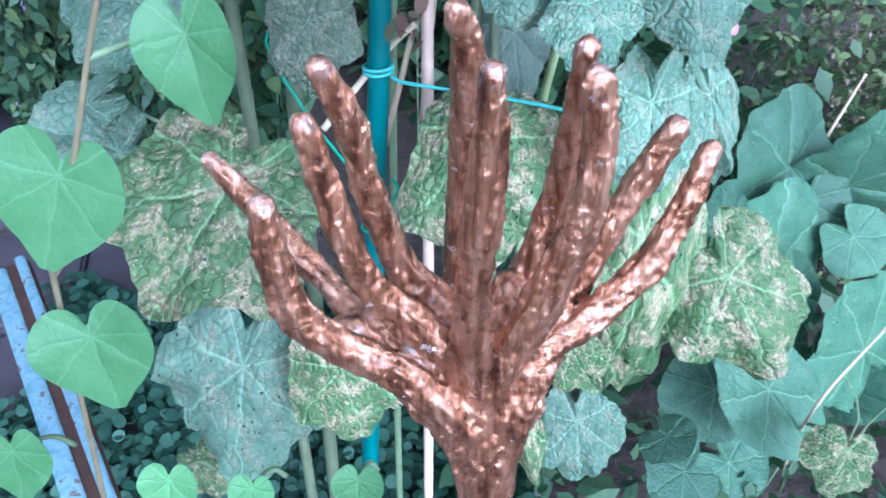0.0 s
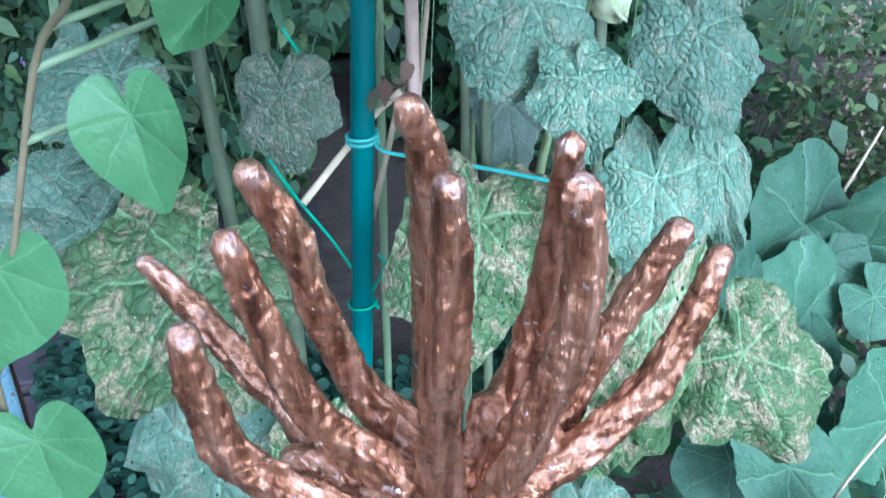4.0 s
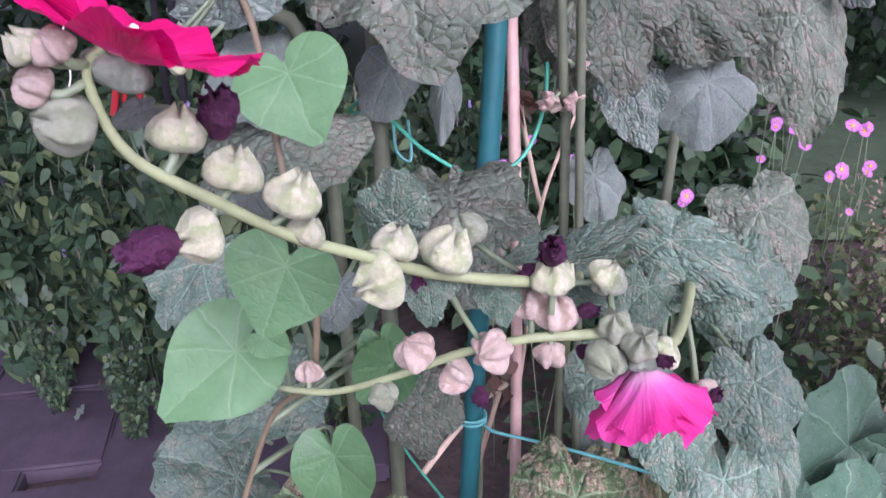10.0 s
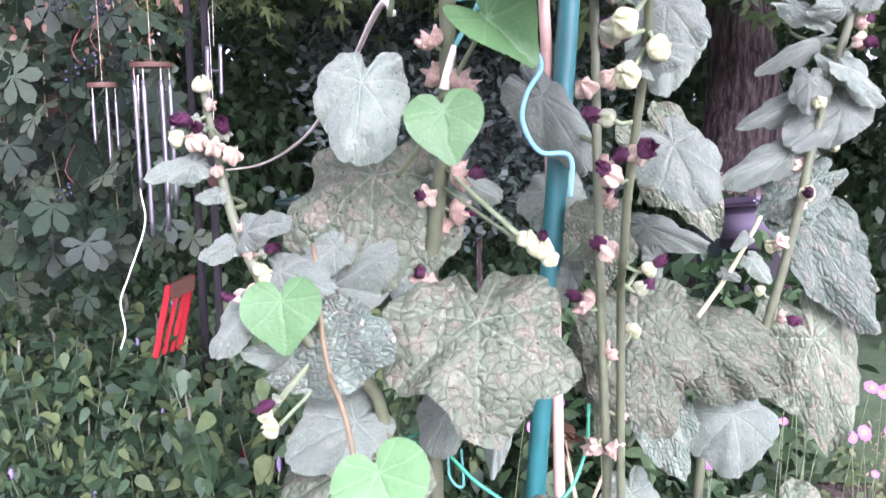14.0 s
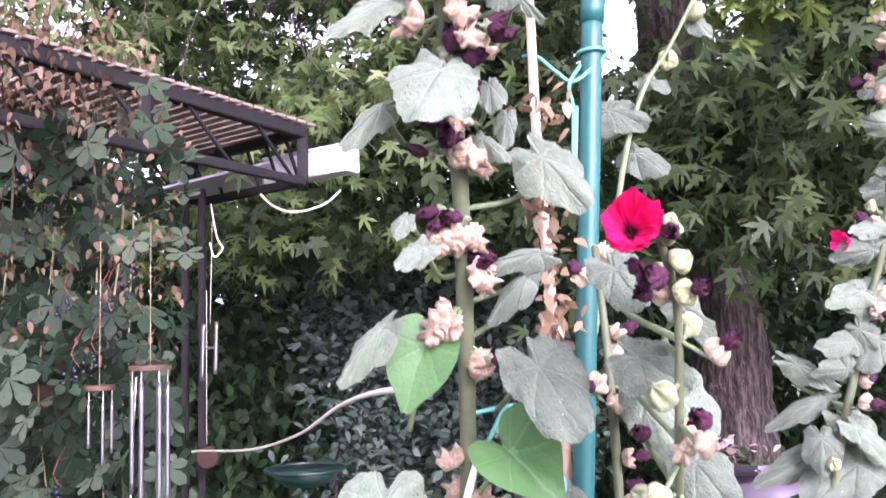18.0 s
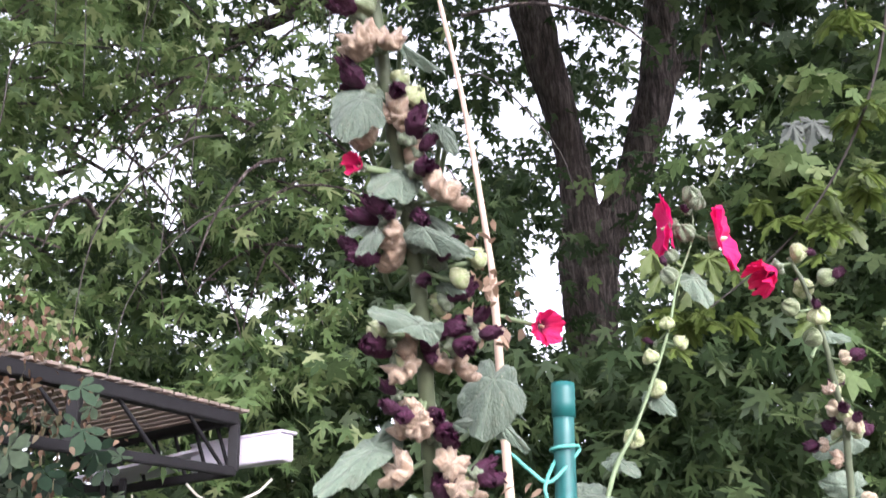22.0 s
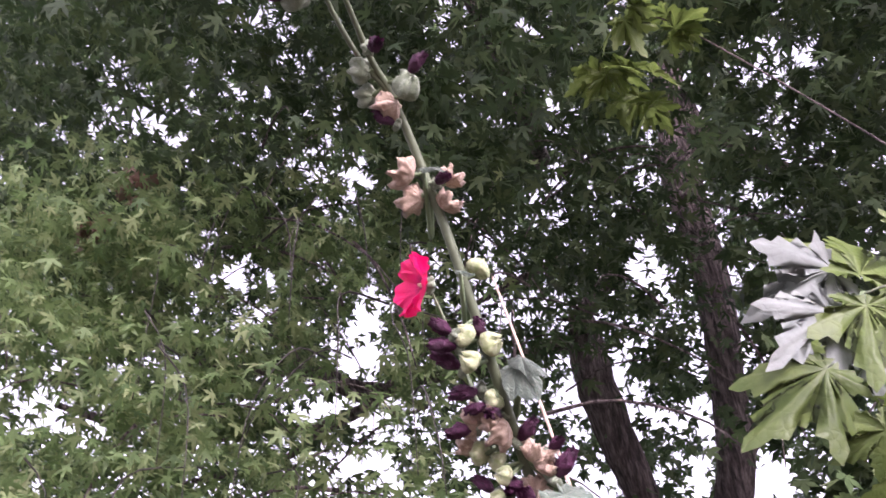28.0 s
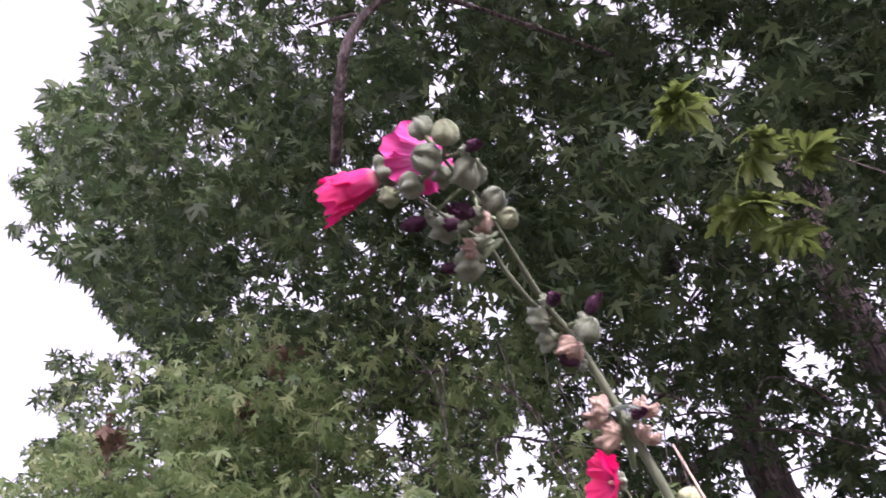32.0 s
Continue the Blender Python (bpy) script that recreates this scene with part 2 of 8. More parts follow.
def calyx_material(name, low, high, rib, translucent=0.15):
    """Downy calyx: pale ribs and darker folds round the axis, mottled, with a soft sheen."""
    m, nt, b = mat(name)
    co = objco(nt)
    xyz = nd(nt, "SeparateXYZ", Vector=co)
    ang = mth(nt, "ARCTAN2", xyz.outputs[1], xyz.outputs[0])
    wob = noise_tex(nt, co, 2.6, 4.0)
    fine = noise_tex(nt, co, 14.0, 4.0, 0.7)
    w = mth(nt, "SINE", mth(nt, "ADD", mth(nt, "MULTIPLY", ang, 5.0), mth(nt, "MULTIPLY", wob.outputs[0], 7.0)))
    c = ramp(nt, mth(nt, "ADD", mth(nt, "MULTIPLY", wob.outputs[0], 0.7), mth(nt, "MULTIPLY", fine.outputs[0], 0.35)), (0.35, low), (0.68, high))
    c = mixc(nt, nd(nt, "MapRange", Value=w, i1=0.45, i2=1.0, i3=0.0, i4=0.6).outputs[0], c, rib)
    nt.links.new(c, b.inputs["Base Color"])
    b.inputs["Roughness"].default_value = 0.85
    b.inputs["Specular IOR Level"].default_value = 0.2
    b.inputs["Sheen Weight"].default_value = 0.25
    h = mth(nt, "ADD", mth(nt, "MULTIPLY", w, 0.35), fine.outputs[0])
    nt.links.new(bump(nt, h, 0.9, 0.0016), b.inputs["Normal"])
    add_translucent(m, nt, b, c, translucent)
    return m


M_POD = calyx_material("green seed pod", (0.19, 0.25, 0.12), (0.34, 0.39, 0.23), (0.16, 0.22, 0.09))
M_PALEPOD = calyx_material("pale bud", (0.30, 0.37, 0.15), (0.58, 0.60, 0.37), (0.25, 0.34, 0.12))
M_DRYPOD = calyx_material("dry seed pod", (0.36, 0.25, 0.17), (0.58, 0.45, 0.33), (0.28, 0.18, 0.12))
M_SPENT = plain("withered purple petal", (0.058, 0.006, 0.034), 0.6, 0, 0.7, 6, 0.003, 0.2)
M_CALYX = calyx_material("grey green calyx", (0.15, 0.20, 0.12), (0.28, 0.33, 0.22), (0.12, 0.16, 0.08))
M_TWINE = plain("turquoise twine", (0.085, 0.34, 0.29), 0.5, 0, 0.2, 400, 0.0003)
M_GTWINE = plain("green twine", (0.03, 0.30, 0.17), 0.5, 0, 0.2, 400, 0.0003)
M_BLUECORD = plain("light blue cord", (0.15, 0.40, 0.50), 0.5, 0, 0.15, 400, 0.0003)
M_CANE = plain("bamboo cane", (0.47, 0.34, 0.26), 0.55, 0, 0.25, 35, 0.0005)
M_DRYSTEM = plain("dry stem", (0.42, 0.34, 0.22), 0.8, 0, 0.3, 40, 0.0006)
M_HERB = plain("herb stem", (0.05, 0.085, 0.04), 0.7, 0, 0.3, 60)
M_VINE = plain("vine stem", (0.12, 0.10, 0.05), 0.7, 0, 0.3, 60)


def petal_material(name, rim, mid, heart, r1=0.12, r2=0.45):
    m, nt, b = mat(name)
    co = objco(nt)
    xyz = nd(nt, "SeparateXYZ", Vector=co)
    rad = mth(nt, "SQRT", mth(nt, "ADD", mth(nt, "MULTIPLY", xyz.outputs[0], xyz.outputs[0]), mth(nt, "ADD", mth(nt, "MULTIPLY", xyz.outputs[1], xyz.outputs[1]), mth(nt, "MULTIPLY", xyz.outputs[2], xyz.outputs[2]))))
    ang = mth(nt, "ARCTAN2", xyz.outputs[1], xyz.outputs[0])
    streak = nd(nt, "TexNoise", Vector=nd(nt, "CombineXYZ", X=mth(nt, "MULTIPLY", ang, 14.0), Y=rad).outputs[0], Scale=2.0, Detail=3.0)
    f = mth(nt, "ADD", rad, mth(nt, "MULTIPLY", mth(nt, "SUBTRACT", streak.outputs[0], 0.5), 0.35))
    c = ramp(nt, f, (r1, heart), (r2, mid), (0.85, rim))
    nt.links.new(c, b.inputs["Base Color"])
    b.inputs["Roughness"].default_value = 0.5
    nt.links.new(bump(nt, streak.outputs[0], 0.5, 0.004), b.inputs["Normal"])
    add_translucent(m, nt, b, c, 0.35)
    return m


M_PINK = petal_material("pink petal", (0.70, 0.05, 0.27), (0.74, 0.15, 0.42), (0.82, 0.55, 0.62))
M_CRIMSON = petal_material("crimson petal", (0.72, 0.008, 0.15), (0.76, 0.022, 0.21), (0.78, 0.45, 0.42), 0.1, 0.28)
M_RED = petal_material("red petal", (0.74, 0.012, 0.13), (0.75, 0.015, 0.16), (0.10, 0.004, 0.02), 0.2, 0.5)
M_ANEM = petal_material("mauve petal", (0.62, 0.22, 0.55), (0.68, 0.3, 0.6), (0.7, 0.4, 0.1))


def copper(tips):
    m, nt, b = mat("copper paint")
    co = objco(nt)
    st = nd(nt, "Mapping", Vector=co)
    st.inputs["Scale"].default_value = (1, 1, 0.11)
    n = noise_tex(nt, st.outputs[0], 170.0, 6.0, 0.65)
    n2 = noise_tex(nt, co, 320.0, 3.0, 0.6)
    n3 = noise_tex(nt, co, 35.0, 3.0)
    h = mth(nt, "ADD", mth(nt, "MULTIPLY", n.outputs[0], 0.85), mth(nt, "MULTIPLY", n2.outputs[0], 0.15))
    # shade in the grooves and light on the ridges are put into this ramp
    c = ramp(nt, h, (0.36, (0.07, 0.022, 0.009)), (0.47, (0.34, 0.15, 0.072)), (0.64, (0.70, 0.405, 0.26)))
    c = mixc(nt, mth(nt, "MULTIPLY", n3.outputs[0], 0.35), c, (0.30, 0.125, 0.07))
    chip = nd(nt, "MapRange", Value=noise_tex(nt, co, 110.0, 4.0, 0.7).outputs[0], i1=0.66, i2=0.675).outputs[0]
    c = mixc(nt, chip, c, (0.82, 0.66, 0.62))
    near = 1.0
    for t in tips:
        v = nd(nt, "VectorMath", i0=co, i1=t)
        v.operation = "DISTANCE"
        near = mth(nt, "MINIMUM", v.outputs["Value"], near)
    ragged = mth(nt, "ADD", near, mth(nt, "MULTIPLY", mth(nt, "SUBTRACT", noise_tex(nt, co, 160.0, 4.0, 0.7).outputs[0], 0.5), 0.03))
    c = mixc(nt, nd(nt, "MapRange", Value=ragged, i1=0.001, i2=0.006, i3=0.55, i4=0.0).outputs[0], c, (0.66, 0.50, 0.45))
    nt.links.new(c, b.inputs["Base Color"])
    b.inputs["Metallic"].default_value = 0.85
    b.inputs["Coat Weight"].default_value, b.inputs["Coat Roughness"].default_value = 0.5, 0.12
    nt.links.new(nd(nt, "MapRange", Value=n3.outputs[0], i1=0.3, i2=0.7, i3=0.20, i4=0.42).outputs[0], b.inputs["Roughness"])
    nt.links.new(bump(nt, h, 1.0, 0.0045), b.inputs["Normal"])
    return m


M_POLE = plain("green plastic coating", (0.008, 0.10, 0.095), 0.42, 0, 0.2, 30, 0.0004)
M_SOIL = plain("garden soil", (0.06, 0.045, 0.035), 0.95, 0, 0.5, 30, 0.02)
M_LAWN = plain("lawn", (0.06, 0.11, 0.045), 0.9, 0, 0.4, 60, 0.02)
M_FLAG = plain("purple grey flagstone", (0.045, 0.036, 0.043), 0.85, 0, 0.35, 14, 0.005)


def bark():
    m, nt, b = mat("maple bark")
    co = objco(nt)
    st = nd(nt, "Mapping", Vector=co)
    st.inputs["Scale"].default_value = (1, 1, 0.13)
    n = noise_tex(nt, st.outputs[0], 34.0, 7.0, 0.72)
    n2 = noise_tex(nt, co, 4.0, 3.0)
    c = ramp(nt, n.outputs[0], (0.38, (0.024, 0.018, 0.016)), (0.5, (0.13, 0.10, 0.092)), (0.62, (0.33, 0.268, 0.247)))
    c = mixc(nt, mth(nt, "MULTIPLY", n2.outputs[0], 0.4), c, (0.06, 0.045, 0.038))
    nt.links.new(c, b.inputs["Base Color"])
    b.inputs["Roughness"].default_value = 0.95
    nt.links.new(bump(nt, n.outputs[0], 1.0, 0.07), b.inputs["Normal"])
    return m


M_BARK = bark()
M_TWIG = plain("grey twig", (0.06, 0.052, 0.046), 0.8, 0, 0.3, 20)
M_CROWN = foliage("maple leaves", [(0.04, 0.07, 0.029), (0.056, 0.096, 0.038), (0.077, 0.125, 0.048), (0.125, 0.175, 0.072)], 0.48)
# yellowish and brighter: light on the outer sprays is put into the colour
M_CROWN_LIT = foliage("lit yellowish maple leaves", [(0.115, 0.19, 0.07), (0.17, 0.26, 0.095), (0.24, 0.34, 0.135), (0.37, 0.44, 0.205)], 0.5)
M_HEDGE = foliage("shrub leaves", [(0.02, 0.05, 0.022), (0.035, 0.08, 0.03), (0.055, 0.11, 0.045), (0.09, 0.15, 0.07)], 0.25)
M_PALESHRUB = foliage("grey green shrub leaves", [(0.04, 0.07, 0.05), (0.09, 0.135, 0.105), (0.19, 0.25, 0.215)], 0.25)
M_BED = foliage("mint leaves", [(0.024, 0.056, 0.026), (0.045, 0.096, 0.043), (0.07, 0.132, 0.06), (0.13, 0.18, 0.065)], 0.25)
M_BUCKWHEAT = foliage("yellow green leaves", [(0.05, 0.09, 0.03), (0.09, 0.15, 0.05), (0.15, 0.20, 0.075), (0.22, 0.24, 0.11)], 0.3)
M_CREEPER = foliage("creeper leaves", [(0.012, 0.027, 0.015), (0.025, 0.05, 0.028), (0.048, 0.084, 0.05), (0.105, 0.138, 0.088)], 0.25)
M_DRYLEAF = foliage("dry creeper leaves", [(0.10, 0.058, 0.038), (0.19, 0.115, 0.075), (0.28, 0.185, 0.13), (0.11, 0.11, 0.06)], 0.3)
M_DEAD = foliage("pale dead leaves", [(0.22, 0.14, 0.09), (0.35, 0.24, 0.16), (0.45, 0.34, 0.25)], 0.25)
M_SPIKE = plain("lavender flower spike", (0.16, 0.13, 0.23), 0.9, 0, 0.4, 200)
M_SEEDSPIKE = plain("faded seed spike", (0.11, 0.115, 0.08), 0.9, 0, 0.4, 200)
M_BLACK = plain("black painted steel", (0.009, 0.008, 0.010), 0.75, 0, 0.4, 25)
M_ROOFPANEL = plain("brown roof panel", (0.36, 0.29, 0.245), 0.6, 0, 0.25, 8, 0.0, 0.3)
M_WHITE = plain("white painted metal", (0.72, 0.68, 0.78), 0.45, 0, 0.05, 12)
M_REDPAINT = plain("red paint", (0.30, 0.010, 0.014), 0.45, 0, 0.3, 30)
M_ALU = plain("aluminium tube", (0.26, 0.26, 0.275), 0.35, 0.9, 0.1, 30)
M_WOOD = plain("brown wood", (0.07, 0.035, 0.02), 0.6, 0, 0.4, 25)
M_ROPE = plain("cotton cord", (0.78, 0.74, 0.64), 0.8, 0, 0.2, 300, 0.0003)
M_PURPLE = plain("grey purple plastic", (0.095, 0.078, 0.108), 0.5, 0, 0.15, 12)


# ---- builders ----
def link(name, verts, faces, material, parent=None, label="", smooth=True, mats=None, fmat=None):
    me = bpy.data.meshes.new(name)
    me.from_pydata([tuple(v) for v in verts], [], faces)
    for m in (mats or [material]):
        me.materials.append(m)
    if smooth:
        me.polygons.foreach_set("use_smooth", [True] * len(me.polygons))
    if fmat is not None:
        me.polygons.foreach_set("material_index", fmat)
    me.update()
    ob = new(name, me)
    if parent:
        ob.parent = parent
    if label:
        ob["label"] = label
    return ob


def on(name, mesh, parent, m=None, label=""):
    """One more object on a mesh that is there already."""
    ob = new(name, mesh)
    ob.parent = parent
    if m is not None:
        ob.matrix_basis = m
    if label:
        ob["label"] = label
    return ob


def part(name, bm, material, parent=None, label="", smooth=False):
    me = bpy.data.meshes.new(name)
    bm.to_mesh(me)
    bm.free()
    me.materials.append(material)
    if smooth:
        me.polygons.foreach_set("use_smooth", [True] * len(me.polygons))
    ob = new(name, me)
    if parent:
        ob.parent = parent
    if label:
        ob["label"] = label
    return ob


def thing(name, label, category, group="", kind="", at=(0, 0, 0)):
    ob = new(name)
    ob.empty_display_size = 0.05
    ob.location = at
    return tagged(ob, label, category, group, kind)


def spline(points, n):
    """A smooth line through the points: n places evenly spread over its stretches."""
    p = [Vector(q) for q in points]
    if len(p) == 2:
        return [p[0].lerp(p[1], i / (n - 1)) for i in range(n)]
    p = [p[0] * 2 - p[1]] + p + [p[-1] * 2 - p[-2]]
    out = []
    for i in range(n):
        u = i / (n - 1) * (len(p) - 3)
        k = min(int(u), len(p) - 4)
        f = u - k
        a, b, c, d = p[k:k + 4]
        out.append(0.5 * (2 * b + (c - a) * f + (2 * a - 5 * b + 4 * c - d) * f * f + (3 * b - a - 3 * c + d) * f ** 3))
    return out


def tube_data(points, radius, sides=8, n=None, bumpy=0.0, seed=0, taper=None, ridges=0.0, bark=0.0):
    """Rings along a line; radius may be a pair (start, end) or a list."""
    line = spline(points, n or max(6, len(points) * 5))
    k = len(line)
    if not isinstance(radius, (list, tuple)):
        radius = [radius, radius]
    rad = [np.interp(i / (k - 1), np.linspace(0, 1, len(radius)), radius) for i in range(k)]
    verts, faces = [], []
    side = Vector((1, 0.13, 0.21))
    for i, c in enumerate(line):
        d = (line[min(i + 1, k - 1)] - line[max(i - 1, 0)]).normalized()
        side = (side - d * side.dot(d)).normalized()
        up = d.cross(side)
        for j in range(sides):
            a = 2 * math.pi * j / sides
            w = 1.0
            if bark:
                q = Vector((math.cos(a), math.sin(a), 0))
                w += bark * noise.noise(q * 2.6 + Vector((0, 0, i * 0.06 + seed * 3.3))) + 0.8 * bark * noise.noise(q * 4.6 + Vector((3, 0, i * 0.15 + seed)))
            if bumpy:
                w += bumpy * noise.noise(Vector((math.cos(a) * 1.3, math.sin(a) * 1.3, i * 0.33 + seed * 7.1)))
            if ridges:
                w += ridges * math.sin(a * 5 + seed + 0.4 * math.sin(i * 0.5))
            verts.append(c + (side * math.cos(a) + up * math.sin(a)) * rad[i] * w)
    for i in range(k - 1):
        for j in range(sides):
            a, b = i * sides + j, i * sides + (j + 1) % sides
            faces.append((a, b, b + sides, a + sides))
    faces.append(tuple(range(sides))[::-1])
    faces.append(tuple(range((k - 1) * sides, k * sides)))
    return verts, faces


def tube(name, points, radius, material, parent=None, sides=8, n=None, label="", **kw):
    return link(name, *tube_data(points, radius, sides, n, **kw), material, parent, label)


def box_data(size, at=(0, 0, 0), bevel=0.004, m=None):
    bm = bmesh.new()
    bmesh.ops.create_cube(bm, size=1.0)
    bmesh.ops.scale(bm, vec=size, verts=bm.verts)
    if bevel:
        bmesh.ops.bevel(bm, geom=bm.edges[:], offset=bevel, segments=2, affect="EDGES")
    bmesh.ops.translate(bm, vec=at, verts=bm.verts)
    if m is not None:
        bmesh.ops.transform(bm, matrix=m, verts=bm.verts)
    return bm


def bar(name, a, b, w, h, material, parent=None, bevel=0.003, label=""):
    """A straight bar of section w by h from a to b."""
    a, b = Vector(a), Vector(b)
    q = (b - a).to_track_quat("X", "Z").to_matrix().to_4x4()
    m = Matrix.Translation((a + b) / 2) @ q
    return part(name, box_data(((b - a).length, w, h), bevel=bevel, m=m), material, parent, label)


def aim(at, tip, face=(0, -1, 0.4), twist=0.0, scale=None):
    """A pose whose x axis runs from at to tip, z axis as near to face as it can be, scaled by the distance."""
    at, tip = Vector(at), Vector(tip)
    x = tip - at
    s = scale or x.length
    x.normalize()
    z = Vector(face)
    z = (z - x * z.dot(x)).normalized()
    y = z.cross(x)
    m = Matrix((x, y, z)).transposed().to_4x4()
    return Matrix.Translation(at) @ m @ pose(0, 0, 0, twist) @ Matrix.Diagonal((s, s, s, 1))


# leaf meshes: unit length from the petiole to the tip
def lobed_leaf(seed, lobes=5, depth=0.16, width=1.0, droop=0.25, cup=0.15, crinkle=0.05, back=0.56, notch=0.5, serr=0.05, wob=1.0, na=72, nr=14):
    rr = random.Random(seed)
    verts, faces = [(0, 0, 0)], []
    ph = [rr.uniform(0, 6.28) for _ in range(6)]
    for i in range(1, nr + 1):
        for j in range(na):
            a = -math.pi + 2 * math.pi * (j + 0.5) / na
            f = (1 + math.cos(a)) / 2
            r = back + (1 - back) * f ** 0.8
            r *= 1 - depth * (0.5 - 0.5 * math.cos(lobes * a * (0.97))) * min(1, 1.3 - abs(a) / 3.6)
            away = abs(abs(a) - math.pi)
            r *= 1 - notch * math.exp(-(away / 0.28) ** 2)
            r *= 1 + serr * (abs(math.sin(10.5 * a + ph[0])) + 0.5 * abs(math.sin(19 * a + ph[1])) - 1.0) + wob * (0.06 * math.sin(3 * a + ph[2]) + 0.04 * math.sin(7 * a + ph[4]))
            u = i / nr
            x, y = r * u * math.cos(a), r * u * math.sin(a) * width
            q = Vector((x * 3.2 + seed * 3, y * 3.2, 0.5))
            z = crinkle * (noise.noise(q) * 2.2 + noise.noise(q * 2.6)) * u
            z += 0.035 * u * abs(math.sin(3.5 * a)) + 0.022 * noise.noise(q * 5.0) * u
            z += cup * abs(math.sin(2.5 * a)) * u * u * 0.35 - droop * u * u * (0.45 + 0.55 * f) + wob * (0.06 * math.sin(5 * a + ph[3]) * u * u + 0.045 * math.sin(11 * a + ph[5]) * u ** 4)
            verts.append((x, y, z))
    for j in range(na):
        faces.append((0, 1 + j, 1 + (j + 1) % na))
    for i in range(nr - 1):
        for j in range(na):
            a, b = 1 + i * na + j, 1 + i * na + (j + 1) % na
            faces.append((a, a + na, b + na, b))
    return verts, faces


def heart_leaf(seed, fold=0.25, droop=0.15, width=1.0, nu=18, nv=7):
    """Heart shape: two lobes behind the petiole at the origin, a point at x = 1."""
    rr = random.Random(seed)
    na = 44
    verts, faces = [(0, 0, 0)], []
    nr = 6
    for i in range(1, nr + 1):
        for j in range(na):
            a = -math.pi + 2 * math.pi * (j + 0.5) / na
            b = abs(a)
            r = np.interp(b, [0, 0.12, 0.35, 0.7, 1.1, 1.6, 2.1, 2.55, 2.85, 3.05, 3.1416], [1.0, 0.86, 0.73, 0.655, 0.615, 0.575, 0.53, 0.46, 0.34, 0.17, 0.06])
            u = i / nr
            x, y = r * u * math.cos(a), r * u * math.sin(a) * width
            z = fold * abs(y) - droop * (x * x) + 0.03 * math.sin(4 * a + seed) * u * u + 0.015 * noise.noise(Vector((x * 4, y * 4, seed * 2.0)))
            verts.append((x, y, z))
    for j in range(na):
        faces.append((0, 1 + j, 1 + (j + 1) % na))
    for i in range(nr - 1):
        for j in range(na):
            a, b = 1 + i * na + j, 1 + i * na + (j + 1) % na
            faces.append((a, a + na, b + na, b))
    return verts, faces


def mesh_of(name, data, *mats, fmat=None):
    me = bpy.data.meshes.new(name)
    me.from_pydata([tuple(v) for v in data[0]], [], data[1])
    for m in mats:
        me.materials.append(m)
    me.polygons.foreach_set("use_smooth", [True] * len(me.polygons))
    if fmat is not None:
        me.polygons.foreach_set("material_index", fmat)
    me.update()
    return me


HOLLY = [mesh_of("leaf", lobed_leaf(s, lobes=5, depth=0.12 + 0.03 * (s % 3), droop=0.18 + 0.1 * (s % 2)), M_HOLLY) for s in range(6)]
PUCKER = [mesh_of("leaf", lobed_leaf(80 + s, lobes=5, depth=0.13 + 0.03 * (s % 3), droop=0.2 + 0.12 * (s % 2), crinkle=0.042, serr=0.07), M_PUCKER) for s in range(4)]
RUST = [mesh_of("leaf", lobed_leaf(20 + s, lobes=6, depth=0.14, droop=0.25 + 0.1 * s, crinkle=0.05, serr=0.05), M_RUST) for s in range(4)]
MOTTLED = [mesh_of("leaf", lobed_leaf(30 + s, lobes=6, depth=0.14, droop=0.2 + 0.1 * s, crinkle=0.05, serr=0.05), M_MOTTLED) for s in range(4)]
MALLOW = [mesh_of("leaf", lobed_leaf(40 + s, lobes=5, depth=0.06, droop=0.08, back=0.85, notch=0.75, serr=0.02, wob=0.3, crinkle=0.02), M_MALLOW_SHADED) for s in range(3)]
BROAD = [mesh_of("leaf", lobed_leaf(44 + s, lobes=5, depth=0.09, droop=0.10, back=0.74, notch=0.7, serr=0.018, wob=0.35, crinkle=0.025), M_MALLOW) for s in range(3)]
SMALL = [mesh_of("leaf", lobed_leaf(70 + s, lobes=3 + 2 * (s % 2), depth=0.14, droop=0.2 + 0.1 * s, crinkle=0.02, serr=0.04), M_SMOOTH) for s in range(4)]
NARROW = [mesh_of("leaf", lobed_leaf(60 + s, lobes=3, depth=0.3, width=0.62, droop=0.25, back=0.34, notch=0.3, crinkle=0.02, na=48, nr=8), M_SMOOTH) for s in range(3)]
HEART = [mesh_of("leaf", heart_leaf(s, 0.12 + 0.08 * s, 0.1 + 0.06 * s), M_HEART) for s in range(3)] + [mesh_of("leaf", heart_leaf(9, 1.1, 0.2), M_HEART)]


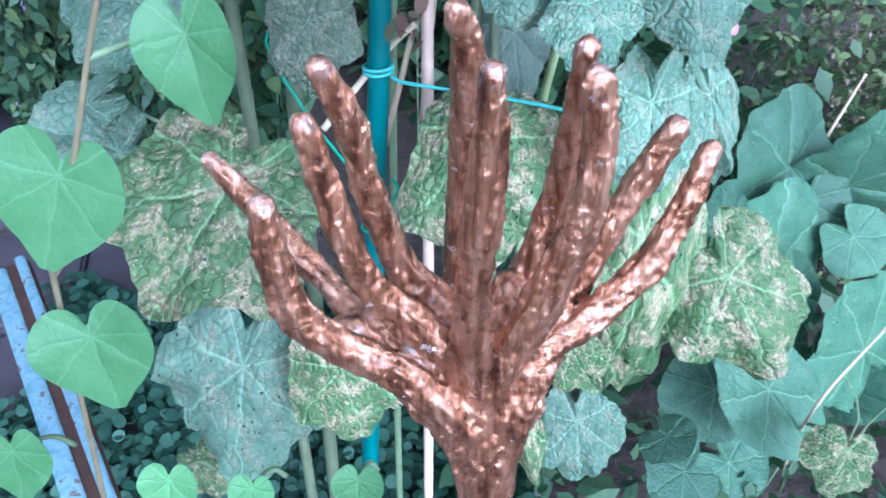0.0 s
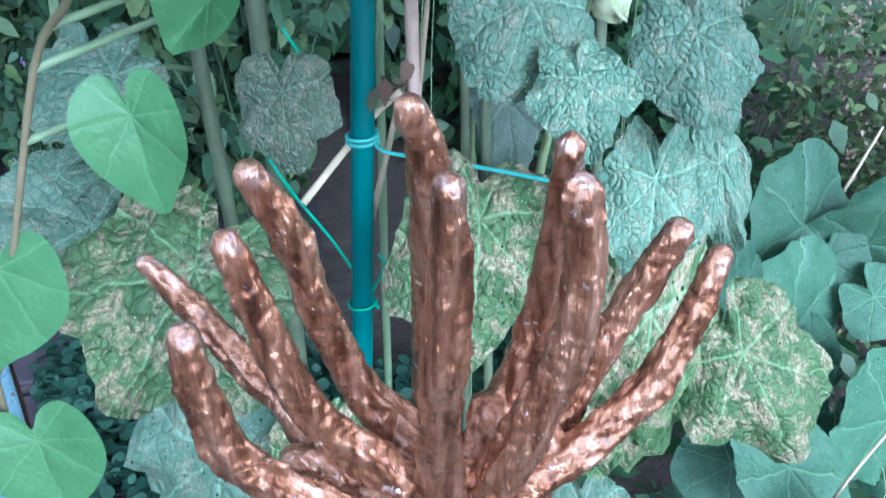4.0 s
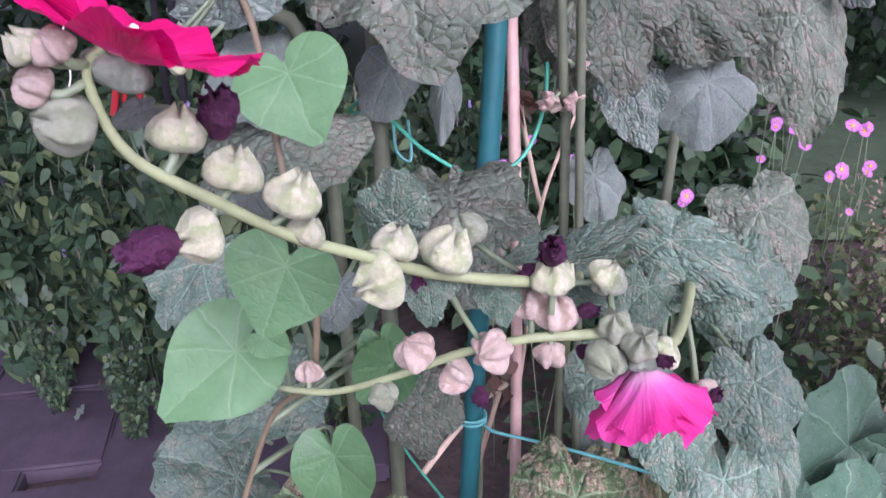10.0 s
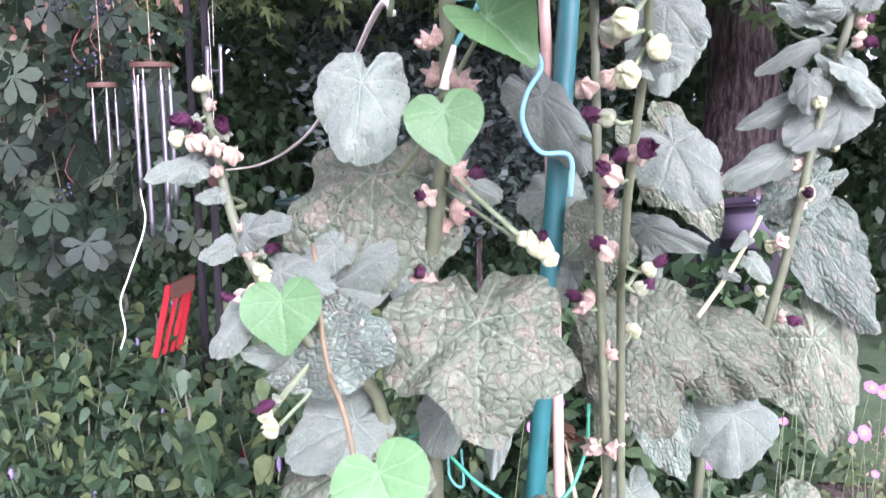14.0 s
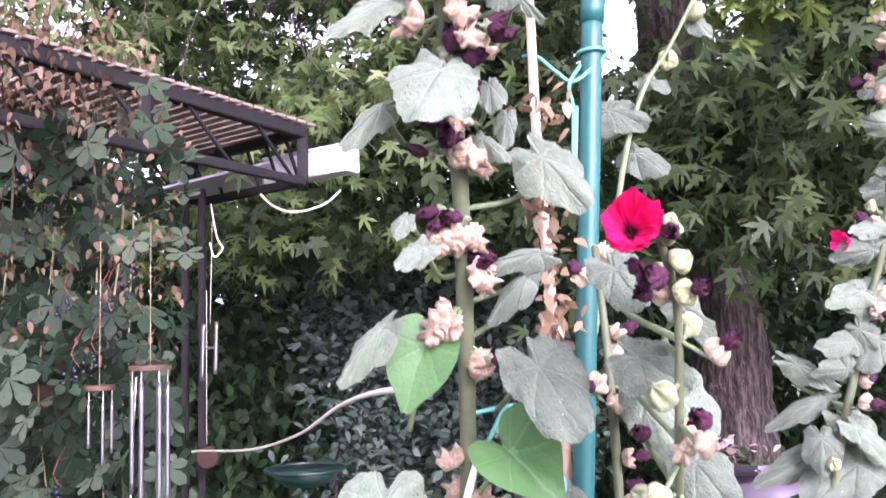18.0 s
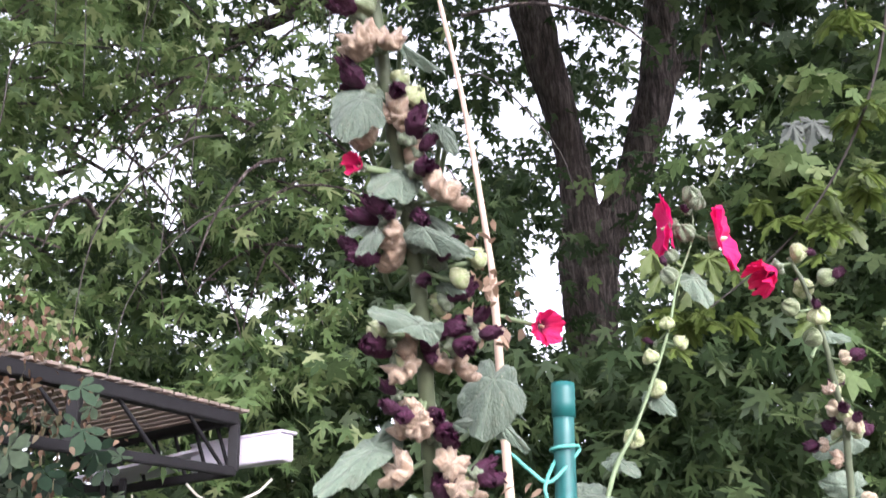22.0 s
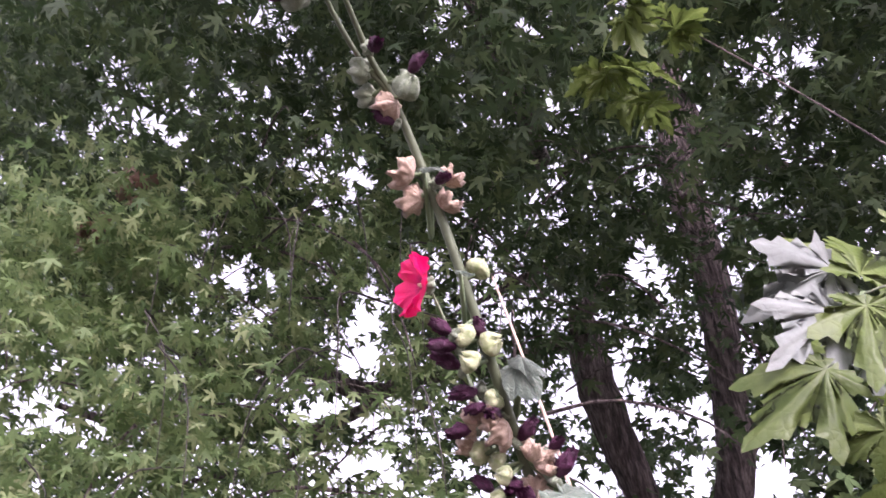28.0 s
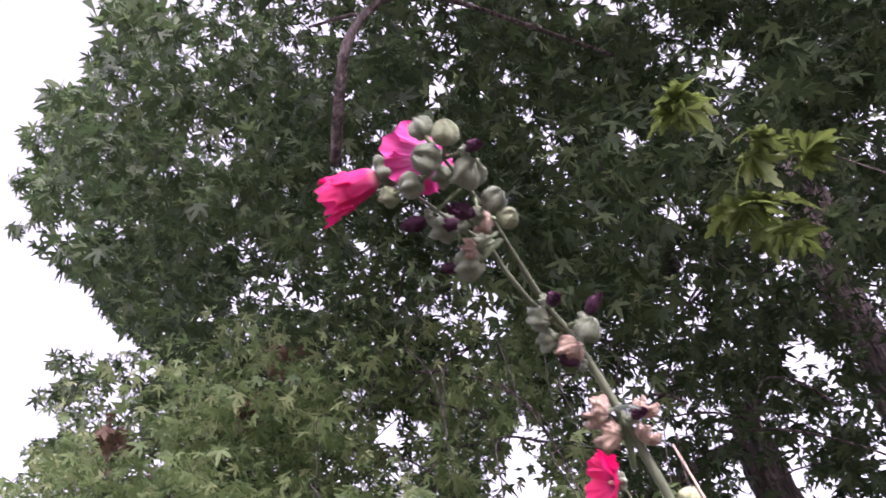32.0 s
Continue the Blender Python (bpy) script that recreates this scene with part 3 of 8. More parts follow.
class Plant:
    """A plant with a main stem along a line, to which leaves, pods and flowers are added."""

    def __init__(self, name, label, category, line, radius, group="", material=None, n=40):
        self.root = thing(name, label, category, group)
        self.line = spline(line, n)
        self.count = 0
        if radius:
            tube("stem", line, radius, material or M_STEM, self.root, 9, n, bumpy=0.12)

    def near(self, p, below=0.0):
        p = Vector(p)
        return min(self.line, key=lambda q: (q - p).length + (0.6 * max(0, q.z - p.z + below)))

    def stalk(self, a, foot=None, r=0.0022, sag=0.02, name="petiole"):
        a = Vector(a)
        f = Vector(foot) if foot else self.near(a, 0.05)
        if (f - a).length > 0.012:
            mid = a.lerp(f, 0.3) + Vector((0, 0.055, -0.02 + sag * 0.5))
            if (f - a).length > 0.09:
                f = a + (f - a).normalized() * 0.06 + Vector((0, 0.05, -0.01))
                mid = (a + f) / 2 + Vector((0, 0.012, 0))
            tube(name, [f, mid, a + Vector((0, 0.004, 0))], (r * 1.1, r * 0.75), M_PETIOLE, self.root, 6, 9)

    def leaf(self, at, tip, kind=HOLLY, v=None, face=(0, -1, 0.45), twist=0.0, foot=None, stalk=True, wide=None):
        self.count += 1
        if kind is HOLLY and (Vector(tip) - Vector(at)).length < 0.062:
            kind = SMALL
        me = kind[(self.count if v is None else v) % len(kind)]
        m = aim(at, tip, face, twist) @ Matrix.Diagonal((1, wide or (0.7 if kind in (HOLLY, RUST, SMALL, PUCKER, MOTTLED) else 1.0), 1, 1))
        ob = on("leaf", me, self.root, m)
        if stalk:
            self.stalk(at, foot)
        return ob


def blue_paint():
    m, nt, b = mat("flaking blue paint")
    co = objco(nt)
    st = nd(nt, "Mapping", Vector=co)
    st.inputs["Rotation"].default_value = (0.7, 0.0, 0.3)
    st.inputs["Scale"].default_value = (1, 1, 0.12)
    n = noise_tex(nt, st.outputs[0], 90.0, 5.0, 0.6)
    c = ramp(nt, n.outputs[0], (0.36, (0.10, 0.18, 0.21)), (0.57, (0.17, 0.27, 0.305)), (0.64, (0.10, 0.08, 0.07)), (0.74, (0.07, 0.055, 0.045)))
    nt.links.new(c, b.inputs["Base Color"])
    b.inputs["Roughness"].default_value = 0.6
    nt.links.new(bump(nt, n.outputs[0], 0.6, 0.002), b.inputs["Normal"])
    return m


M_BLUEPAINT = blue_paint()
M_YELLOW = plain("yellow stamens", (0.75, 0.42, 0.05), 0.7, 0, 0.3, 300)
M_CREAM = plain("cream stamens", (0.72, 0.62, 0.42), 0.7, 0, 0.3, 300)
M_PINKBUD = calyx_material("cream and pink dry calyx", (0.40, 0.32, 0.21), (0.62, 0.53, 0.38), (0.34, 0.23, 0.15))
M_BERRY = plain("dark blue berry", (0.008, 0.009, 0.02), 0.35, 0, 0.2, 200)
M_REDSTALK = plain("red stalk", (0.12, 0.025, 0.025), 0.6, 0, 0.3, 100)
M_GREENPLASTIC = plain("dark green glazed bowl", (0.008, 0.032, 0.026), 0.35, 0, 0.2, 20)
M_RUSTMETAL = plain("rusty metal disc", (0.06, 0.03, 0.02), 0.7, 0.3, 0.4, 40)
M_GCOVER = foliage("ground cover leaves", [(0.02, 0.055, 0.035), (0.035, 0.085, 0.05), (0.05, 0.11, 0.07)], 0.15)
M_SEEDHEAD = foliage("pinkish seed heads", [(0.22, 0.15, 0.11), (0.32, 0.22, 0.17), (0.42, 0.32, 0.22)], 0.2)
M_MAPLELEAF = leaf_material("near maple leaf", (0.08, 0.125, 0.026), (0.14, 0.19, 0.05), (0.15, 0.19, 0.07), (0.2, 0.3, 0.06), 0.0, 0.0, veins=7.0, crinkle=0.15, translucent=0.4, rough=0.45, rings=0.0, relief=0.06, dark=0.1)
M_SILVER = leaf_material("pale underside of maple leaf", (0.19, 0.22, 0.19), (0.27, 0.30, 0.265), (0.22, 0.25, 0.21), (0.2, 0.3, 0.06), 0.0, 0.0, veins=7.0, crinkle=0.15, translucent=0.3, rough=0.6, rings=0.0, relief=0.06, dark=0.1)

# ---- ground ----
def ground():
    n = 60
    verts, faces = [], []
    for i in range(n + 1):
        for j in range(n + 1):
            u, v = i / n * 2 - 1, j / n * 2 - 1
            x, y = 60 * u * abs(u) ** 1.6, 2 + 60 * v * abs(v) ** 1.6
            z = -0.02 + 0.025 * noise.noise(Vector((x * 1.7, y * 1.7, 0))) * (1 if abs(x) < 6 else 0.3)
            verts.append((x, y, z))
    for i in range(n):
        for j in range(n):
            a = i * (n + 1) + j
            faces.append((a, a + n + 1, a + n + 2, a + 1))
    return tagged(link("ground", verts, faces, M_SOIL), "dark brown garden soil with mulch", "soil", kind="structure")


ground()
lawn_v = [(-1.0, 3.3, 0.012), (60, 2.2, 0.012), (60, 60, 0.012), (-60, 60, 0.012), (-60, 6, 0.012), (-1.4, 4.6, 0.012)]
tagged(link("lawn", lawn_v, [(0, 1, 2, 3, 4, 5)], M_LAWN, smooth=False), "shaded green lawn behind the flower bed", "lawn", kind="structure")

# ---- green stake with twine ----
stake = thing("garden_stake", "dark green plastic coated garden stake with cap", "garden stake")
pole_top, pole_low = Vector((0.010, 0.690, 1.889)), Vector((-0.105, 0.683, 0.0))
pole_dir = (pole_top - pole_low).normalized()
tube("pole", [pole_low, pole_top], 0.0093, M_POLE, stake, 14, 40, bumpy=0.05)
tube("cap", [pole_top - pole_dir * 0.03, pole_top - pole_dir * 0.002, pole_top], [0.0104, 0.0106, 0.0098], M_POLE, stake, 16, 6, "dark green plastic cap")


def on_pole(z):
    return pole_low + pole_dir * ((z - pole_low.z) / pole_dir.z)


# ---- copper sculpture ----
def sculpture():
    fingers = []

    def branch(radius, *line):
        fingers.append((list(line), radius))

    branch([0.0044, 0.0061, 0.0067, 0.0070, 0.0081, 0.0082, 0.0085], (-0.110, 0.370, 0.946), (-0.093, 0.365, 0.928), (-0.072, 0.355, 0.905), (-0.053, 0.345, 0.889), (-0.036, 0.330, 0.878), (-0.001, 0.310, 0.866), (0.012, 0.308, 0.815))
    branch([0.0057, 0.0070, 0.0075, 0.0074, 0.0081, 0.0088, 0.0085], (-0.068, 0.284, 0.973), (-0.067, 0.285, 0.951), (-0.062, 0.287, 0.923), (-0.047, 0.292, 0.900), (-0.021, 0.295, 0.880), (0.007, 0.300, 0.846), (0.014, 0.308, 0.815))
    branch([0.0047, 0.0059, 0.0062, 0.0067, 0.0081, 0.0082, 0.0085], (-0.050, 0.285, 1.007), (-0.045, 0.287, 0.983), (-0.038, 0.290, 0.953), (-0.029, 0.295, 0.927), (-0.011, 0.300, 0.901), (0.012, 0.305, 0.870), (0.015, 0.308, 0.815))
    branch([0.0053, 0.0064, 0.0064, 0.0067, 0.0081, 0.0082, 0.0085], (-0.045, 0.304, 1.020), (-0.037, 0.310, 0.996), (-0.032, 0.315, 0.969), (-0.023, 0.322, 0.931), (-0.013, 0.325, 0.907), (0.007, 0.320, 0.881), (0.017, 0.308, 0.815))
    branch([0.0050, 0.0064, 0.0067, 0.0067, 0.0081, 0.0082, 0.0085], (0.005, 0.300, 1.043), (0.010, 0.310, 1.020), (0.009, 0.325, 0.966), (0.007, 0.335, 0.919), (0.010, 0.335, 0.893), (0.014, 0.325, 0.874), (0.018, 0.308, 0.815))
    branch([0.0050, 0.0064, 0.0073, 0.0074, 0.0089, 0.0088, 0.0085], (0.016, 0.270, 1.033), (0.016, 0.273, 1.007), (0.014, 0.278, 0.969), (0.012, 0.285, 0.934), (0.012, 0.295, 0.899), (0.016, 0.305, 0.856), (0.019, 0.308, 0.815))
    branch([0.0047, 0.0064, 0.0067, 0.0070, 0.0081, 0.0082, 0.0085], (0.054, 0.315, 1.024), (0.053, 0.325, 0.988), (0.050, 0.335, 0.949), (0.041, 0.335, 0.913), (0.031, 0.330, 0.890), (0.020, 0.320, 0.871), (0.021, 0.308, 0.815))
    branch([0.0055, 0.0064, 0.0073, 0.0078, 0.0089, 0.0088, 0.0085], (0.054, 0.288, 1.023), (0.057, 0.290, 0.998), (0.056, 0.292, 0.967), (0.047, 0.295, 0.936), (0.036, 0.300, 0.901), (0.023, 0.306, 0.859), (0.022, 0.308, 0.815))
    branch([0.0057, 0.0066, 0.0067, 0.0070, 0.0081, 0.0082, 0.0085], (0.097, 0.334, 0.981), (0.086, 0.335, 0.956), (0.076, 0.335, 0.933), (0.067, 0.335, 0.910), (0.054, 0.332, 0.885), (0.029, 0.320, 0.860), (0.024, 0.308, 0.815))
    branch([0.0048, 0.0062, 0.0070, 0.0074, 0.0085, 0.0088, 0.0085], (0.114, 0.335, 0.970), (0.105, 0.330, 0.944), (0.093, 0.325, 0.917), (0.071, 0.318, 0.897), (0.046, 0.312, 0.880), (0.023, 0.308, 0.853), (0.025, 0.308, 0.815))
    branch([.0110, .0125, .0125, .0120, .0120, .0135], (0.017, 0.312, 0.885), (0.018, 0.309, 0.852), (0.020, 0.309, 0.822), (0.022, 0.312, 0.771), (0.02, 0.325, 0.6), (0.02, 0.34, 0.0))
    branch([.0075, .0095, .0105, .0105, .0100], (-0.046, 0.318, 0.885), (-0.016, 0.308, 0.863), (0.004, 0.308, 0.834), (0.018, 0.310, 0.796), (0.022, 0.312, 0.758))
    branch([.0085, .0105, .0115, .0110, .0100], (-0.029, 0.322, 0.890), (-0.005, 0.312, 0.864), (0.011, 0.308, 0.838), (0.019, 0.310, 0.796), (0.022, 0.312, 0.758))
    branch([.0075, .0105, .0120, .0115, .0100], (-0.009, 0.328, 0.904), (0.003, 0.316, 0.881), (0.014, 0.310, 0.851), (0.020, 0.309, 0.814), (0.022, 0.312, 0.767))
    branch([.0075, .0105, .0120, .0115, .0100], (0.030, 0.328, 0.904), (0.028, 0.314, 0.876), (0.026, 0.309, 0.849), (0.023, 0.309, 0.814), (0.022, 0.312, 0.767))
    branch([.0075, .0100, .0115, .0110, .0100], (0.052, 0.322, 0.897), (0.044, 0.312, 0.873), (0.035, 0.308, 0.848), (0.027, 0.309, 0.814), (0.023, 0.312, 0.767))
    verts, faces = [], []
    for k, (line, rad) in enumerate(fingers):
        v, f = tube_data(line, rad, 32, 120, bumpy=0.08, seed=k, ridges=0.07, bark=0.30)
        o = len(verts)
        verts += v
        faces += [tuple(i + o for i in q) for q in f]
        tip = bmesh.new()
        bmesh.ops.create_icosphere(tip, subdivisions=2, radius=rad[0] * 1.02)
        o = len(verts)
        verts += [Vector(q.co) + Vector(line[0]) for q in tip.verts]
        faces += [tuple(q.index + o for q in g.verts) for g in tip.faces]
        tip.free()
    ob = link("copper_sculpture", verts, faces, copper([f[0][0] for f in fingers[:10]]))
    r = ob.modifiers.new("join", "REMESH")
    r.mode, r.voxel_size, r.use_smooth_shade = "VOXEL", 0.0011, True
    s = ob.modifiers.new("soft", "SMOOTH")
    s.iterations, s.factor = 1, 0.4
    tx = bpy.data.textures.new("rough bark", "CLOUDS")
    tx.noise_scale, tx.noise_depth = 0.0045, 3
    d = ob.modifiers.new("relief", "DISPLACE")
    d.texture, d.strength, d.mid_level, d.texture_coords = tx, 0.0019, 0.5, "LOCAL"
    return tagged(ob, "copper painted branching sculpture with rough bark-like relief", "sculpture")


sculpture()

# ---- hollyhocks ----
hA = Plant("hollyhock", "tall hollyhock with rusty leaves, spent purple flowers and red blooms", "hollyhock",
           [(-0.13, 0.72, 0.0), (-0.130, 0.715, 1.11), (-0.131, 0.684, 1.286), (-0.122, 0.668, 1.360), (-0.110, 0.640, 1.457), (-0.107, 0.588, 1.622), (-0.107, 0.552, 1.707), (-0.113, 0.503, 1.807),
            (-0.118, 0.452, 1.908), (-0.132, 0.408, 2.005), (-0.145, 0.378, 2.095), (-0.159, 0.350, 2.155), (-0.185, 0.268, 2.219), (-0.204, 0.220, 2.277), (-0.225, 0.176, 2.335), (-0.240, 0.143, 2.365),
            (-0.251, 0.120, 2.374), (-0.263, 0.083, 2.387), (-0.273, 0.045, 2.394), (-0.282, 0.020, 2.400), (-0.295, -0.008, 2.410)],
           [.0078, .0072, .0068, .0062, .0055, .0047, .004, .0032, .0024, .0016, .0013], "hollyhocks", n=110)
tube("side_stem", [(-0.240, 0.143, 2.365), (-0.259, 0.120, 2.376), (-0.275, 0.090, 2.392), (-0.283, 0.065, 2.397), (-0.300, 0.045, 2.403), (-0.323, 0.030, 2.426), (-0.340, 0.015, 2.436)], (.0022, .0012), M_STEM, hA.root, 8, 30, bumpy=0.12)
tube("side_stem", [(-0.140, 0.395, 2.050), (-0.172, 0.420, 2.190), (-0.190, 0.440, 2.290), (-0.212, 0.465, 2.400), (-0.227, 0.485, 2.469)], (.002, .0013), M_STEM, hA.root, 7, 24)
hC = Plant("hollyhock", "hollyhock with dry tan pods beside the stake", "hollyhock",
           [(0.03, 0.72, 0.0), (0.025, 0.680, 1.053), (0.020, 0.660, 1.170), (0.009, 0.630, 1.357), (0.003, 0.620, 1.503), (0.000, 0.620, 1.577), (-0.004, 0.640, 1.659)],
           [.0045, .004, .0038, .0034, .003], "hollyhocks")
hB = Plant("hollyhock", "slim hollyhock with an open red flower and pale buds", "hollyhock",
           [(0.06, 0.68, 0.0), (0.034, 0.660, 1.143), (0.020, 0.560, 1.351), (0.023, 0.500, 1.478), (0.020, 0.470, 1.528), (0.019, 0.450, 1.602), (0.007, 0.430, 1.645)],
           [.0045, .0034, .003, .0026, .0022], "hollyhocks")
hR = Plant("hollyhock", "hollyhock with small grey green leaves and dark red flowers", "hollyhock",
           [(0.22, 0.95, 0.0), (0.164, 0.950, 0.976), (0.219, 0.930, 1.163), (0.251, 0.920, 1.310), (0.269, 0.915, 1.422), (0.311, 0.910, 1.593), (0.338, 0.905, 1.693), (0.352, 0.885, 1.874), (0.347, 0.875, 1.861), (0.338, 0.862, 1.920), (0.331, 0.852, 1.962), (0.321, 0.850, 2.021), (0.308, 0.850, 2.058)],
           [.0065, .005, .004, .0032, .0022], "hollyhocks", n=60)
hD = Plant("hollyhock", "hollyhock with red flowers at its top", "hollyhock",
           [(-0.06, 0.80, 0.0), (-0.05, 0.78, 0.7), (-0.02, 0.76, 1.4), (0.031, 0.755, 1.70), (0.058, 0.760, 1.807), (0.095, 0.775, 1.868), (0.141, 0.800, 1.955), (0.168, 0.820, 2.023), (0.195, 0.830, 2.078), (0.200, 0.830, 2.126)],
           [.0045, .0036, .0026, .0017, .0013, .001], "hollyhocks", M_PETIOLE, 60)
hL = Plant("hollyhock", "leaning hollyhock with grey leaves and purple spent flowers", "hollyhock",
           [(-0.14, 0.68, 0.0), (-0.16, 0.67, 0.8), (-0.161, 0.620, 1.180), (-0.196, 0.590, 1.246), (-0.219, 0.580, 1.278), (-0.247, 0.575, 1.319), (-0.270, 0.585, 1.365), (-0.284, 0.590, 1.426), (-0.291, 0.590, 1.473)],
           [.006, .0055, .005, .004, .0028], "hollyhocks")
hP = Plant("hollyhock", "arching hollyhock stem with a pink bloom and dry pods", "hollyhock",
           [(0.06, 0.76, 0.0), (0.08, 0.74, 0.7), (0.11, 0.66, 0.98), (0.09, 0.5, 1.08), (0.054, 0.375, 1.102), (0.026, 0.370, 1.110), (0.005, 0.370, 1.109), (-0.019, 0.370, 1.107), (-0.052, 0.375, 1.096), (-0.087, 0.385, 1.077), (-0.124, 0.400, 1.058), (-0.157, 0.415, 1.051)],
           [.004, .004, .0036, .003, .0028, .0025, .0023, .002, .0018], "hollyhocks", M_PALESTEM, 60)
hQ = Plant("hollyhock", "arching hollyhock stem with fat pale buds and a crimson bloom", "hollyhock",
           [(0.03, 0.78, 0.0), (0.03, 0.76, 0.7), (0.03, 0.64, 1.0), (0.022, 0.5, 1.088), (0.006, 0.41, 1.120), (-0.024, 0.360, 1.143), (-0.060, 0.330, 1.160), (-0.086, 0.300, 1.181), (-0.109, 0.280, 1.197), (-0.129, 0.255, 1.220), (-0.147, 0.235, 1.242), (-0.151, 0.225, 1.267), (-0.145, 0.225, 1.277)],
           [.004, .004, .0036, .0032, .0028, .0025, .0023, .0021, .0016, .0015], "hollyhocks", M_PALESTEM, 60)

# large leaves of the bed, from the ground up
hA.leaf((-0.155, 0.555, 0.823), (-0.203, 0.475, 0.765), RUST, 0, wide=0.91)
hA.leaf((-0.300, 0.731, 0.755), (-0.351, 0.661, 0.753), PUCKER, 1, wide=1.09)
hA.leaf((-0.199, 0.600, 0.941), (-0.239, 0.560, 0.917), PUCKER, 2, wide=0.81)
hA.leaf((-0.095, 0.610, 0.925), (-0.091, 0.590, 0.876), MOTTLED, 1, wide=0.84)
hA.leaf((-0.146, 0.560, 1.047), (-0.152, 0.540, 1.023), SMALL, 0, wide=0.94)
hA.leaf((0.035, 0.600, 0.833), (0.027, 0.530, 0.758), RUST, 1, wide=0.78)
hA.leaf((-0.192, 0.640, 0.571), (-0.208, 0.590, 0.443), PUCKER, 3, wide=0.75)
hA.leaf((-0.091, 0.600, 0.607), (-0.075, 0.570, 0.526), RUST, 1, wide=0.84)
hA.leaf((-0.284, 0.750, 0.890), (-0.306, 0.720, 0.833), PUCKER, 1, wide=0.84)
hA.leaf((-0.327, 0.750, 0.794), (-0.389, 0.730, 0.767), PUCKER, 2, wide=0.50)
hA.leaf((-0.265, 0.660, 0.414), (-0.244, 0.630, 0.386), RUST, 3, wide=0.87)
hA.leaf((-0.067, 0.638, 1.090), (-0.05, 0.565, 1.05), MOTTLED, 1, wide=0.95, face=(0, -0.7, 0.7))
hA.leaf((-0.115, 0.680, 1.184), (-0.132, 0.660, 1.151), HOLLY, 2, wide=0.81)
hA.leaf((-0.072, 0.670, 1.172), (-0.074, 0.660, 1.123), SMALL, 3, wide=0.31)
hA.leaf((-0.194, 0.600, 1.158), (-0.162, 0.550, 1.133), MOTTLED, 3, wide=1.25, face=(0, -0.6, 0.8))
hA.leaf((-0.265, 0.620, 1.043), (-0.298, 0.590, 0.998), PUCKER, 0, wide=0.72)
hA.leaf((-0.086, 0.600, 1.284), (-0.082, 0.550, 1.209), MOTTLED, 0, wide=1.06)
hA.leaf((-0.177, 0.680, 1.392), (-0.176, 0.620, 1.309), MOTTLED, 3, wide=0.91)
hA.leaf((-0.172, 0.600, 1.468), (-0.179, 0.575, 1.414), SMALL, 2, wide=0.8)
hA.leaf((-0.109, 0.680, 1.391), (-0.067, 0.670, 1.376), SMALL, 2, wide=0.44)
hA.leaf((-0.147, 0.660, 1.301), (-0.149, 0.650, 1.282), SMALL, 3, wide=0.81)
hC.leaf((0.011, 0.620, 1.027), (-0.003, 0.600, 0.993), PUCKER, 2, wide=0.75)
hC.leaf((0.057, 0.680, 0.890), (0.063, 0.660, 0.833), HOLLY, 0, wide=0.62)
hC.leaf((0.278, 0.700, 0.634), (0.332, 0.640, 0.546), RUST, 2, wide=0.81)
hC.leaf((0.185, 0.680, 0.694), (0.179, 0.620, 0.475), RUST, 3, wide=0.47)
hC.leaf((0.125, 0.660, 0.575), (0.151, 0.630, 0.543), RUST, 0, wide=0.75)
hC.leaf((0.070, 0.600, 0.543), (0.091, 0.570, 0.463), RUST, 2, wide=0.34)
hC.leaf((0.139, 0.660, 0.478), (0.147, 0.630, 0.406), PUCKER, 0, wide=0.78)
hC.leaf((0.063, 0.800, 1.056), (0.070, 0.780, 1.011), HOLLY, 1, wide=0.75)
hC.leaf((0.155, 0.770, 1.151), (0.162, 0.740, 1.102), HOLLY, 3, wide=0.94)
hC.leaf((0.085, 0.770, 1.154), (0.104, 0.740, 1.100), HOLLY, 4, wide=0.62)
hC.leaf((0.051, 0.705, 1.254), (0.075, 0.665, 1.174), MOTTLED, 1, wide=0.78)
hC.leaf((0.057, 0.730, 1.237), (0.028, 0.690, 1.159), MOTTLED, 2, wide=0.50)
hC.leaf((0.119, 0.745, 1.239), (0.193, 0.715, 1.197), MOTTLED, 3, wide=0.62)
hC.leaf((0.024, 0.750, 1.226), (0.017, 0.730, 1.177), MOTTLED, 1, wide=0.75)
hC.leaf((-0.036, 0.650, 1.456), (0.006, 0.630, 1.403), SMALL, 2, wide=0.47)
hC.leaf((0.014, 0.665, 1.352), (0.014, 0.645, 1.305), MOTTLED, 0, wide=0.75)
hC.leaf((-0.019, 0.720, 1.371), (-0.020, 0.700, 1.330), HOLLY, 5, wide=0.87)
hC.leaf((0.065, 0.760, 1.337), (0.120, 0.740, 1.322), SMALL, 1, wide=0.37)
hC.leaf((0.070, 0.740, 1.311), (0.074, 0.730, 1.290), SMALL, 0, wide=0.56)
hC.leaf((-0.009, 0.680, 1.309), (-0.014, 0.670, 1.287), SMALL, 0, wide=0.62)
hP.leaf((0.215, 0.660, 0.845), (0.235, 0.640, 0.766), PUCKER, 0, wide=0.34)
hP.leaf((0.057, 0.520, 1.010), (0.040, 0.490, 0.965), PUCKER, 1, wide=0.84)
hP.leaf((0.081, 0.490, 0.979), (0.087, 0.460, 0.947), PUCKER, 2, wide=0.78)
hP.leaf((0.148, 0.530, 0.988), (0.161, 0.500, 0.940), PUCKER, 3, wide=0.75)
hP.leaf((0.141, 0.550, 0.890), (0.137, 0.520, 0.826), PUCKER, 0, wide=0.66)
hP.leaf((0.151, 0.600, 1.041), (0.154, 0.570, 0.982), PUCKER, 1, wide=0.75)
